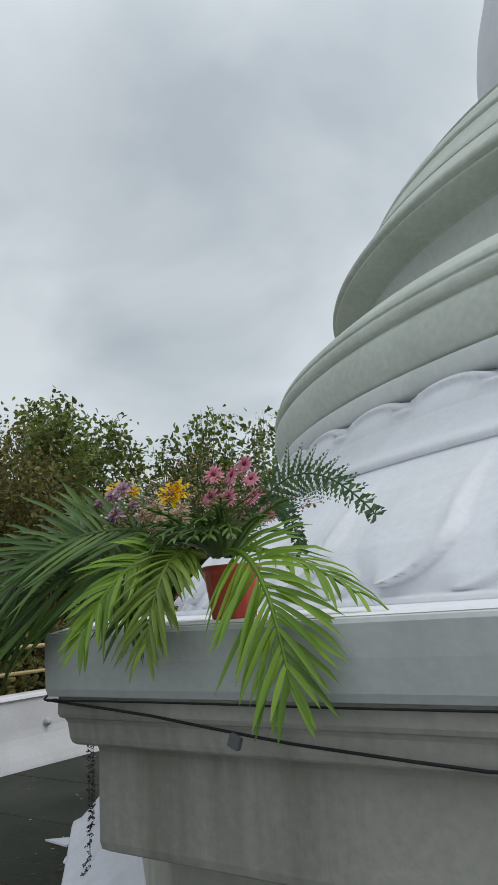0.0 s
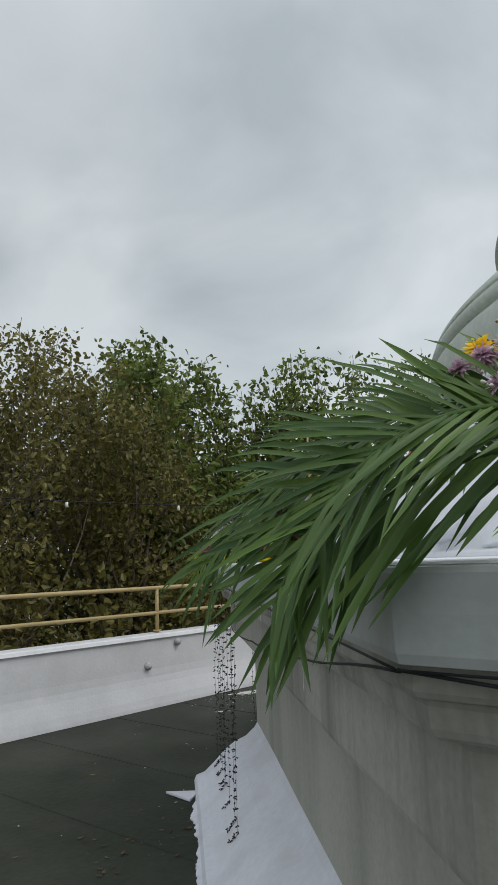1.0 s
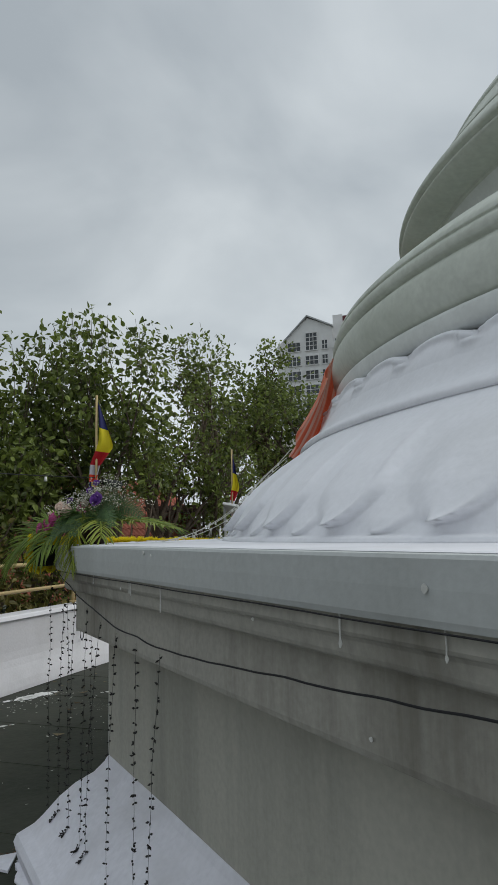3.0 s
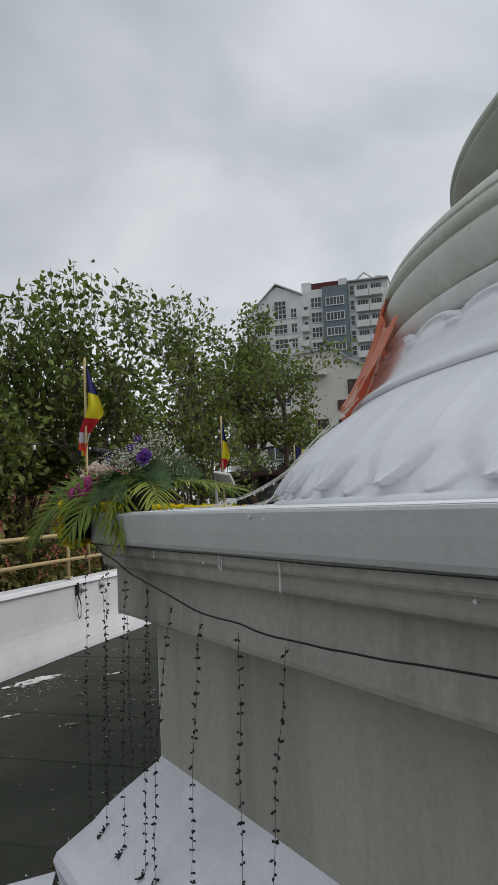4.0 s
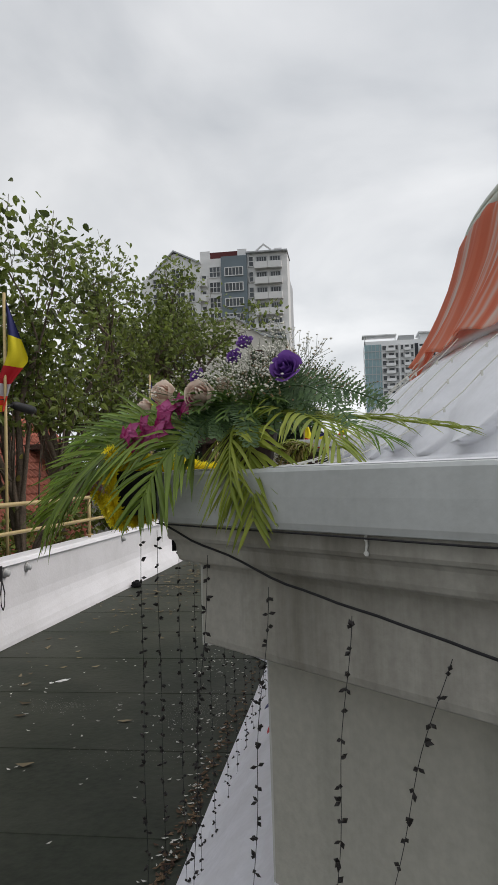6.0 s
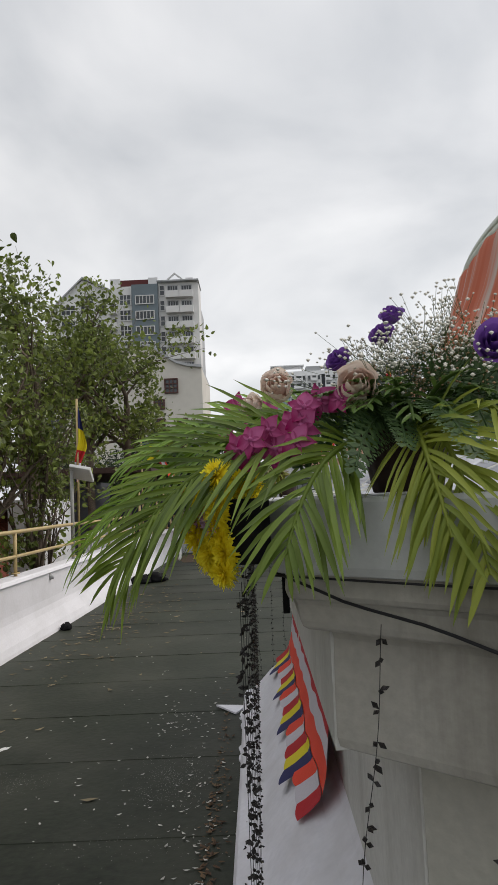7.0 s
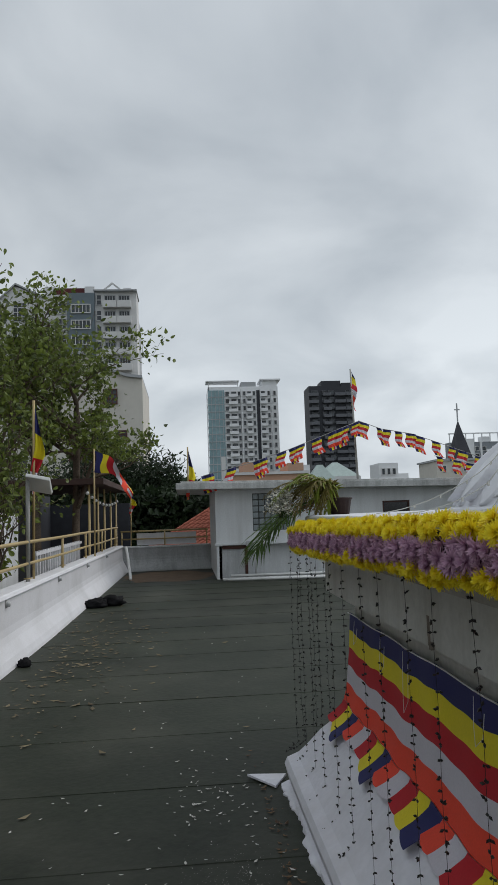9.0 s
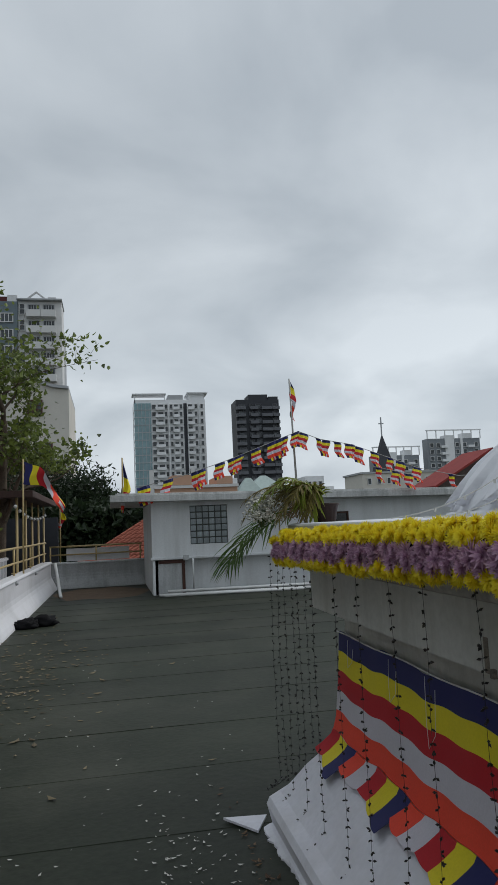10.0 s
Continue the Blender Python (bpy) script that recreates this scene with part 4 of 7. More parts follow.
for x0, z0, x1, z1 in ((-28.95, 27.05, -25.6, 30.25), (-25.6, 30.25, -22.1, 28.5)):
    box(bm, 0, 1, -0.35, 14, 0, 0.2)
    bm.verts.ensure_lookup_table()
    for v in bm.verts[-8:]:
        t = v.co.x
        v.co.x = x0 + (x1 - x0) * t + ax
        v.co.z = v.co.z + z0 + (z1 - z0) * t + az
part("roof", bm, M_TOWERG, apt, "grey gable roof")
ST = 1.98
for k in range(14):
    z = 26.2 - k * ST + az
    far_window(apt, -27.5 + ax, -0.02, z - 0.65, 1.9, 1.35, (2, 1))
    if k == 0:
        far_window(apt, -25.1 + ax, -0.02, z - 0.65, 1.7, 2.5, (2, 3))
    else:
        far_window(apt, -25.1 + ax, -0.02, z - 0.65, 1.9, 1.35, (2, 1))
    far_window(apt, -23.3 + ax, -0.02, z - 0.65, 0.9, 1.35, (1, 1))
    balcony(apt, -21.75 + ax, 0.25, z - 0.75, 0.9)
    far_window(apt, -21.7 + ax, 0.23, z - 0.6, 0.7, 1.4, (0, 0))
    far_window(apt, -20.3 + ax, 0.23, z + 0.4, 1.5, 1.45, (2, 1))
    far_window(apt, -17.75 + ax, -0.32, z + 0.35, 2.4, 1.15, (4, 0))
    far_window(apt, -15.6 + ax, 0.38, z + 1.5, 0.7, 1.4, (0, 1))
    for bx in (-14.25, -12.5):
        far_window(apt, bx + ax, 0.38, z + 1.55, 1.4, 1.25, (3, 0), M_TOWERG)
        balcony(apt, bx + ax, 0.4, z + 1.1, 1.7, 0.9)
    far_window(apt, -11.3 + ax, 1.98, z - 0.5, 0.4, 0.8, (0, 0))
# side strip of the block with small windows
part("stair_shaft", boxes((-11.6 + ax, -11.05 + ax, 2.0, 10, 0, 27.0 + az)), M_TOWERG, apt)

# nearer white house with a curved gable
gab = thing("gabled_house", "white house with a curved parapet gable and grilled windows", "house", -13.0, 46.0, -4.0)
bm = bmesh.new()
top = [(-7.0, 12.6), (-2.0, 12.6), (-1.9, 16.3), (1.0, 16.5), (1.5, 16.3), (2.2, 15.7), (3.0, 15.2), (3.8, 14.95), (4.75, 14.85)]
outline = [(-7.0, 0.0)] + top + [(4.75, 0.0)]
fr = [bm.verts.new((x, 0, z)) for x, z in outline]
bk = [bm.verts.new((x, 9, z)) for x, z in outline]
bm.faces.new(fr)
bm.faces.new(list(reversed(bk)))
for i in range(len(fr)):
    j = (i + 1) % len(fr)
    bm.faces.new((fr[i], fr[j], bk[j], bk[i]))
part("wall", bm, M_CREAM, gab)
bm = bmesh.new()
strip = [[bm.verts.new((x, y, z + h)) for y, h in ((-0.25, 0.0), (-0.25, 0.18), (9.1, 0.18), (9.1, 0.0))] for x, z in top[2:]]
for r0, r1 in zip(strip, strip[1:]):
    for k in range(4):
        bm.faces.new((r0[k], r0[(k + 1) % 4], r1[(k + 1) % 4], r1[k]))
bm.faces.new(strip[0])
bm.faces.new(list(reversed(strip[-1])))
part("coping", bm, M_TOWERG, gab, "grey weathered coping")
far_window(gab, 2.6, -0.02, 13.1, 0.95, 1.05, (2, 2), M_GRILLE, 0.09)
for wx, wz in ((1.72, 12.0), (1.72, 10.65), (0.2, 9.25), (1.72, 9.3), (3.3, 10.6), (0.2, 10.7), (0.2, 7.9), (1.72, 7.9)):
    far_window(gab, wx, -0.02, wz, 0.78, 0.72, (2, 2), M_GRILLE, 0.09)
for wx in (-5.5, -3.5):
    for wz in (6.5, 8.6, 10.6):
        far_window(gab, wx, -0.02, wz, 1.4, 1.2, (1, 0))
part("balcony", boxes((-1.9, 0.6, -0.8, 0, 14.6, 14.75), (-1.9, 0.6, -0.8, -0.7, 14.75, 15.3)), M_CREAM, gab)


def tower(name, label, x, y, w, d, h, mat, cols, storey, rows, ztop, group="", balc=()):
    """A slab tower: body, recessed columns of windows and ledges; cols are (centre, width) along its south face."""
    ob = thing(name, label, "building", x, y, -4, group=group)
    part("body", boxes((0, w, 0, d, 0, h + 4)), mat, ob)
    for c, ww in cols:
        for r in range(rows):
            far_window(ob, c, -0.05, ztop + 4 - (r + 1) * storey, ww, storey * 0.66, (0, 0), M_FRAME if mat is not M_TOWERD else M_DARKBAND, 0.12, 0.3)
    for c, ww in balc:
        for r in range(rows):
            balcony(ob, c, -0.05, ztop + 4 - (r + 1) * storey - 0.3, ww, 1.2, M_TOWERW if mat is not M_TOWERD else M_DARKBAND)
    return ob


wt = tower("tower_block", "white residential tower with a blue-green glass corner", 1.7, 200, 20.2, 14, 37.6, M_TOWERW, [(5.5, 1.3), (7.4, 1.7), (8.9, 0.9), (10.4, 0.9), (11.8, 1.3), (13.2, 0.9), (15.8, 1.4), (17.5, 0.9), (19.2, 0.9)], 2.15, 17, 37.0, balc=[(7.2, 2.6), (11.8, 1.7), (16.0, 1.9)])
part("fin", boxes((9.45, 9.75, -0.9, 0, 0, 40.8), (14.9, 15.15, -0.9, 0, 0, 40.8), (18.2, 18.4, -0.6, 0, 0, 40.8)), M_TOWERW, wt, "upright white fin")
part("glass_corner", boxes((-0.05, 4.6, -0.25, 6, 0, 40.6)), M_TEAL, wt, "blue-green glass corner")
for r in range(18):
    part("floor_band", boxes((-0.1, 4.65, -0.34, 6.0, 2 + r * 2.15, 2.2 + r * 2.15)), M_TOWERG, wt)
for i in range(4):
    part("mullion", boxes((0.9 + i * 1.05, 1.02 + i * 1.05, -0.33, -0.25, 0, 40.5)), M_TOWERG, wt)
part("stair_core", boxes((9.6, 13.9, 0.3, 8, 41.61, 43.0)), M_TOWERG, wt, "grey stair head on the roof")
# Solid dark strip: the shade in the gap between blocks is its colour.
part("gap", boxes((13.95, 14.9, -0.12, 0.02, 0, 40.5)), M_TOWERD, wt)
part("roof_frame", boxes((-0.6, 9.0, -0.5, 5, 43.1, 43.4), (0.0, 0.25, 0, 0.25, 40.6, 43.1), (8.5, 8.75, 0, 0.25, 41.6, 43.1)), M_TOWERW, wt)
part("penthouse", boxes((15.0, 21.0, -0.5, 8, 43.3, 43.7), (15.6, 20.0, 0.3, 8, 41.61, 43.3)), M_TOWERW, wt)
dk = tower("tower_block", "charcoal residential tower with stacked balconies", 29.2, 190, 12.2, 8, 35.6, M_TOWERD, [(1.6, 1.8), (4.2, 1.2), (6.2, 1.6), (10.9, 1.3)], 2.0, 18, 35.0, balc=[(8.6, 3.0), (1.2, 2.6), (11.2, 1.9), (4.9, 2.2)])
part("roof_box", boxes((3.8, 9.2, 1, 7, 39.61, 41.2)), M_TOWERD, dk)
part("roof_box", boxes((9.4, 12.1, 0.5, 7, 39.61, 40.5)), M_TOWERD, dk)
for x0, w, h, tt in ((83.7, 17.0, 25.0, 1), (104.1, 20.2, 30.5, 2)):
    tw = tower("tower_block", "grey residential tower with an open rooftop frame", x0, 230, w, 4, h - 2.5, M_TOWERS, [(w * k, 1.5) for k in (0.08, 0.20, 0.42, 0.56, 0.70, 0.92)], 2.4, 9, h - 3.2, balc=[(w * 0.31, 2.6), (w * 0.81, 2.4)])
    part("stair_core", boxes((w * 0.33, w * 0.5, -0.4, 3.5, 0, h + 2.6)), M_TOWERW, tw)
    part("fin", boxes((w * 0.62, w * 0.66, -0.5, 3, 0, h + 1.6)), M_TOWERW, tw)
    part("plant_room", boxes((w * 0.68, w * 0.86, 0.5, 3.6, h + 1.51, h + 3.3)), M_TOWERW, tw)
    fr = [(w * i / 6 - 0.15, w * i / 6 + 0.15, -0.6, -0.3, h + 1.3, h + 4.2) for i in range(7)] + [(-0.4, w + 0.4, -0.7, -0.2, h + 4.2, h + 4.6)]
    part("roof_frame", boxes(*fr), M_TOWERW, tw)
for x0, y0, w, h in ((16.5, 150, 5.0, 11.3), (39.5, 160, 4.6, 11.8), (-9.0, 150, 7.0, 9.0), (44.6, 165, 3.5, 9.5)):
    tower("apartment_block", "small pale apartment block far off", x0, y0, w, 8, h, M_TOWERW, [(w * 0.22, 0.9), (w * 0.5, 0.9), (w * 0.78, 0.9)], 2.4, 4, h - 0.4)

# church with a slate spire, cream school, red roof
ch = thing("church", "brown church tower with a dark slate spire", "church", 44.8, 120, -4)
part("tower_wall", boxes((-2.1, 2.1, 2, 6, 0, 13.2)), M_BRICK, ch)
bm = bmesh.new()
bmesh.ops.create_cone(bm, cap_ends=True, segments=4, radius1=2.7, radius2=0.12, depth=7.6)
for v in bm.verts:
    v.co = Matrix.Rotation(radians(45), 3, "Z") @ v.co
    v.co += Vector((0, 4, 16.95))
part("spire", bm, M_SPIRE, ch, "dark slate spire")
part("finial", boxes((-0.1, 0.1, 3.9, 4.1, 20.5, 24.2), (-0.5, 0.5, 3.93, 4.07, 22.9, 23.1)), M_TOWERG, ch)
for xx in (-0.9, 0.9):
    far_window(ch, xx, 1.97, 8.0, 1.2, 2.2, (1, 0), M_CREAM)
sc = thing("school_building", "cream flat-roofed building with rows of small windows", "building", 35.3, 110, -4)
part("wall", boxes((0, 16.0, 0, 9, 0, 12.7)), M_CREAM, sc)
part("roof_edge", boxes((-0.3, 16.3, -0.3, 9.2, 12.71, 13.0)), M_TOWERG, sc)
for i in range(9):
    for j in range(3):
        far_window(sc, 1.2 + i * 1.7, -0.02, 10.9 - j * 2.3, 0.7, 1.1, (0, 0))
rr = thing("red_roofed_house", "dark house with a steep red tiled roof", "house", 24.3, 60, -4)
bm = bmesh.new()
v = [bm.verts.new(c) for c in ((0, 0, 8.1), (9.0, 0, 8.1), (5.5, 0, 11.3), (0, 5, 8.1), (9.0, 5, 8.1), (5.5, 5, 11.3))]
for f in ((0, 1, 2), (3, 5, 4), (0, 2, 5, 3), (1, 4, 5, 2), (0, 3, 4, 1)):
    bm.faces.new([v[i] for i in f])
part("gable", bm, M_BRICK, rr)
part("wall", boxes((0.6, 8.5, 0.4, 4.6, 0, 8.09)), M_CREAM, rr)
bm = bmesh.new()
box(bm, 0, 1, -0.5, 5.5, 0, 0.22)
for q in bm.verts:
    t = q.co.x
    q.co.x = -0.5 + 6.05 * t
    q.co.z += 7.95 + 3.42 * t
part("roof", bm, M_ROOFRED, rr, "red tiled roof slope")
bm = bmesh.new()
box(bm, 0, 1, -0.5, 5.5, 0, 0.22)
for q in bm.verts:
    t = q.co.x
    q.co.x = 5.58 + 3.7 * t
    q.co.z += 11.37 - 3.3 * t
part("roof", bm, M_SPIRE, rr)
ph = thing("peach_building", "peach-coloured colonial building with white trim", "building", -2.2, 70, -4)
part("wall", boxes((0.9, 9.3, 0, 8, 0, 9.6)), M_PEACH, ph)
part("gable", boxes((2.6, 5.0, -0.2, 6, 9.61, 10.6), (7.2, 8.8, -0.2, 6, 9.61, 10.4)), M_PEACH, ph)
part("cornice", boxes((0.8, 9.4, -0.25, 8.1, 9.3, 9.58), (0.85, 9.35, -0.15, -0.01, 8.0, 8.2)), M_FRAME, ph)
part("pinnacle", boxes((0.4, 0.85, -0.2, 0.3, 0, 11.2), (4.6, 5.0, -0.25, 0.1, 10.6, 11.4)), M_FRAME, ph)
for i in range(6):
    far_window(ph, 1.8 + i * 1.25, -0.03, 6.4, 0.6, 1.1, (0, 0))
wg = thing("green_roofed_building", "white building with pale green hipped roofs", "building", 11.0, 90, -4)
part("wall", boxes((0, 6.6, 0, 7, 0, 9.8)), M_FRAME, wg)
for cx, r, zz in ((3.8, 3.0, 9.82), (1.2, 1.9, 9.4)):
    bm = bmesh.new()
    bmesh.ops.create_cone(bm, cap_ends=True, segments=4, radius1=r * 1.3, radius2=0.5, depth=2.0)
    for q in bm.verts:
        q.co = Matrix.Rotation(radians(45), 3, "Z") @ q.co
        q.co += Vector((cx, 3.0 if cx > 2 else 0.5, zz + 1.0))
    part("roof", bm, M_GREENROOF, wg, "pale green hipped roof")
for i in range(4):
    far_window(wg, 0.9 + i * 1.6, -0.03, 7.2, 0.8, 1.2, (1, 0))

# neighbouring roofs beyond the parapet
def tiled_slope(name, label, p0, along, up, n_along, n_up, parent=None):
    """A roof slope of overlapping rounded tiles in courses."""
    ob = thing(name, label, "roof", *p0)
    along, up = Vector(along), Vector(up)
    nrm = along.cross(up).normalized()
    if nrm.z < 0:
        nrm = -nrm
    bm = bmesh.new()
    q = [bm.verts.new(c) for c in (Vector((0, 0, 0)), along, along + up, up)]
    q2 = [bm.verts.new(v.co - nrm * 0.12) for v in q]
    bm.faces.new(q)
    bm.faces.new(list(reversed(q2)))
    for i in range(4):
        bm.faces.new((q[i], q[(i + 1) % 4], q2[(i + 1) % 4], q2[i]))
    part("roof_deck", bm, M_REDROOF, ob)
    a, u = along / n_along, up / n_up
    prof = [(0.0, 0.0), (0.18, 0.045), (0.36, 0.06), (0.54, 0.045), (0.72, 0.0)]
    for j in range(n_up):
        bm = bmesh.new()
        for i in range(n_along):
            lo, hi = [], []
            for s, hgt in prof:
                lo.append(bm.verts.new(a * (i + s + 0.1) + u * (j - 0.08) + nrm * (hgt + 0.03)))
                hi.append(bm.verts.new(a * (i + s + 0.1) + u * (j + 1.0) + nrm * (hgt + 0.004)))
            for k in range(4):
                bm.faces.new((lo[k], lo[k + 1], hi[k + 1], hi[k]))
            bm.faces.new(lo)
        part("tile_course", bm, M_REDROOF, ob)
    return ob


tiled_slope("tiled_roof", "terracotta tiled roof of the next house behind the trees", (-10.5, 5.9, -0.2), (0, 11.5, 0), (-3.2, 0, 3.5), 42, 18)
tagged(part("neighbour_wall", boxes((-13.6, -10.8, 6.1, 17.2, -4, -0.25)), M_CREAM), "plain cream wall under the tiled roof", "wall", kind="structure")
tiled_slope("tiled_roof", "orange-red tiled roof beyond the terrace end", (-6.95, 24.0, 0.42), (4.2, 0, 0), (3.0, 2.4, 1.75), 22, 12)
tagged(part("neighbour_wall", boxes((-6.9, -2.6, 24.3, 27.8, -4, 0.38)), M_CREAM), "plain wall under the orange roof", "wall", kind="structure")
hs = thing("pale_house", "pale house with dark window bands glimpsed through the trees", "house", -27, -6, -4)
part("wall", boxes((0, 6, 0, 14, 0, 7.2)), M_CREAM, hs)
part("roof", boxes((-0.6, 6.6, -0.6, 14.6, 7.21, 7.6)), M_TOWERG, hs)
for i in range(6):
    a = part("window", boxes((6.0, 6.06, 1.0 + i * 2.1, 2.4 + i * 2.1, 4.4, 5.8)), M_FWIN, hs)

# shelter behind the parapet
sh = thing("shelter", "dark open shelter with a flat brown roof on slim posts", "shelter", -8.0, 13.0, -4.0)
M_SHROOF = material("dark_brown_sheet_roof", (0.075, 0.045, 0.038), 0.7, var=0.2, scale=1.0, fine=10, bump=0.1)
part("roof", boxes((-6.0, 0.65, 1.0, 7.6, 6.30, 6.44), bev=0.01), M_SHROOF, sh)
# Added dark sheets: the deep shade inside the shelter is put into their colour.
part("shade_sheet", boxes((-2.2, -2.0, 1.0, 9.0, 0, 6.29)), M_SPIRE, sh, "added dark sheet for the shaded shelter interior")
part("shade_sheet", boxes((-2.0, 0.6, 9.0, 9.15, 0, 6.0)), M_SPIRE, sh, "added dark sheet for the shaded shelter interior")
for yy in (1.2, 2.8, 4.2, 5.8, 7.4):
    part("post", tube(bmesh.new(), [(0.3, yy, 0), (0.3, yy, 6.3)], 0.028, 8), M_BRASS, sh, "tan painted post", True)
tagged(part("neighbour_wall", boxes((-9.6, -8.9, 10.4, 12.6, -4, 1.7)), M_HOUSE), "white rendered wall beside the shelter", "wall", kind="structure")

# ---------- flags ----------
def plain(name, color, rough=0.65, var=0.08, trans=0.0):
    m = material(name, color, rough, var=var, scale=4, fine=120, bump=0.1, dist=0.003)
    return m


M_NAVY = plain("navy_flag_cloth", (0.022, 0.025, 0.12))
M_YEL = plain("yellow_flag_cloth", (0.76, 0.64, 0.025))
M_RED = plain("crimson_flag_cloth", (0.50, 0.018, 0.028))
M_WHT = plain("white_flag_cloth", (0.60, 0.58, 0.64))
M_ORG = plain("orange_red_flag_cloth", (0.84, 0.075, 0.04))
STRIPES = [("navy", M_NAVY), ("yellow", M_YEL), ("red", M_RED), ("white", M_WHT), ("orange", M_ORG)]
M_POLE = material("grey_painted_pole", (0.34, 0.34, 0.32), 0.5, var=0.15, bump=0.05)


def sheet(bm, f, u0, u1, v0, v1, nu, nv):
    """A grid patch of the surface f(u, v)."""
    g = [[bm.verts.new(f(u0 + (u1 - u0) * i / nu, v0 + (v1 - v0) * j / nv)) for i in range(nu + 1)] for j in range(nv + 1)]
    for r0, r1 in zip(g, g[1:]):
        for i in range(nu):
            bm.faces.new((r0[i], r0[i + 1], r1[i + 1], r1[i]))
    return bm


def striped_cloth(parent, f, nu=6, nv=8):
    """Five bands across u and a sixth made of five pieces; f maps u, v in 0..1 to a place."""
    for i, (nm, m) in enumerate(STRIPES):
        ob = part(nm + "_stripe", sheet(bmesh.new(), f, i / 6, (i + 1) / 6, 0, 1, nu, nv * 2), m, parent, "", True)
    for i, (nm, m) in enumerate(STRIPES):
        part(nm + "_patch", sheet(bmesh.new(), f, 5 / 6, 1, i / 5, (i + 1) / 5, nu, nv // 2), m, parent, "", True)


def hanging_flag(x, y, z0, z1, limp, seed, label, w=0.62, slim=1.0):
    """A striped flag on a pole: limp ones fall in folds along the pole, others blow out."""
    ob = thing("flag", label, "flag", x, y, z0, group="flags on the parapet")
    part("pole", tube(bmesh.new(), [(0, 0, 0), (0.01, 0, z1 - z0)], 0.018, 8), M_BRASS, ob, "tan pole", True)
    top = z1 - z0 - 0.04

    def f(u, v):
        # u runs out from the hoist, v down the hoist
        if limp:
            fall = interp([(0.0, 0.0), (0.167, 0.33), (0.333, 0.60), (0.5, 0.75), (0.667, 0.86), (0.833, 0.94), (1.0, 1.0)], u)
            wide = interp([(0.0, 0.03), (0.25, 0.13), (0.55, 0.27), (0.75, 0.17), (1.0, 0.09)], fall)
            shift = interp([(0.0, 0.0), (0.5, 0.02), (0.75, -0.10), (1.0, -0.11)], fall)
            crease = 0.035 * math.sin(v * 7 + fall * 4 + seed) * min(1.0, fall * 3)
            return Vector((0.02 + (shift + wide * v) * slim * w / 0.62, crease, top - fall * w * 2.05 - 0.10 * v * (1 - fall)))
        drop = 0.04 * u + 0.86 * u ** 1.8
        tall = 0.46 * (1 - 0.55 * u)
        return Vector((0.02 + w * (0.88 * u - 0.10 * u * u) + 0.03 * math.sin(5 * v + 6 * u), 0.09 * math.sin(u * 9 + v * 3 + seed) * (0.3 + u), top - drop - v * tall - 0.03 * math.sin(u * 11)))

    striped_cloth(ob, f)
    return ob


hanging_flag(-8.05, 3.62, -0.5, 3.58, True, 1.0, "limp striped flag on a pole behind the tan handrail")
hanging_flag(-7.62, 7.9, 0.74, 3.22, True, 2.3, "limp striped flag on a pole with a floodlight below it", slim=0.55)
hanging_flag(-7.46, 13.2, 0.70, 3.02, False, 0.6, "striped flag drooping out from a thin pole", 1.0)
hanging_flag(-7.1, 18.5, 0.69, 2.35, True, 3.1, "small limp striped flag on a thin pole", 0.35)
hanging_flag(-5.46, 14.95, 2.2, 3.17, True, 4.4, "limp striped flag standing on the roof edge", 0.6, 0.65)
ob = thing("flagpole", "leaning steel flagpole with a limp striped flag", "flagpole", -1.30, 15.0, 2.2)
part("pole", tube(bmesh.new(), [(0.0, 0, -0.05), (-0.06, 0, 2.82)], [0.03, 0.018], 8), M_POLE, ob, "", True)
striped_cloth(ob, lambda u, v: Vector((-0.05 + 0.16 * v * math.sin(min(1.0, u * 1.8) * 2.6) + 0.03 * math.sin(u * 12 + v), 0.03 * math.sin(9 * u), 2.80 - v * 0.1 - u * 0.95)))
spot = thing("spotlight", "black spotlight clamped across a tan flagpole", "lamp", -8.05, 3.62, 2.35)
part("arm", tube(bmesh.new(), [(0.0, 0.0, -0.02), (0.03, 0.14, 0.0)], 0.012, 8), M_CABLE, spot, "", True)
part("lamp_head", tube(bmesh.new(), [(0.02, 0.12, 0.0), (0.03, 0.20, 0.0), (0.05, 0.52, -0.02), (0.05, 0.60, -0.02)], [0.03, 0.05, 0.055, 0.045], 12), M_CABLE, spot, "black tubular lamp head", True)
feed = thing("power_line", "thin black wire strung to the flagpole before the trees", "cable", -8.05, 3.6, 2.4)
part("wire", tube(bmesh.new(), sag((0, 0, 0), (-0.2, -9.0, 0.0), 0.12, 16), 0.006, 5, False), M_CABLE, feed, "", True)
for p in sag((0, 0, 0), (-0.2, -9.0, 0.0), 0.12, 16)[2::3]:
    o = part("insulator", tube(bmesh.new(), [(0, 0, -0.07), (0, 0, -0.01)], [0.022, 0.014], 8), M_WHITEPVC, feed, "small pale bulb holder", True)
    o.location = p
fl = thing("floodlight", "white box floodlight clamped on a post of the parapet", "lamp", -7.6, 7.45, 0.74)
part("post", tube(bmesh.new(), [(0, 0, 0), (0, 0, 1.35)], 0.028, 8), M_POLE, fl, "", True)
bm = boxes((-0.02, 0.30, -0.1, 0.32, -0.02, 0.03), bev=0.01)
hd = part("lamp_head", bm, M_WHITEPVC, fl, "white flat lamp housing")
hd.matrix_basis = pose(0, 0, 1.36, -25, 12, 0)


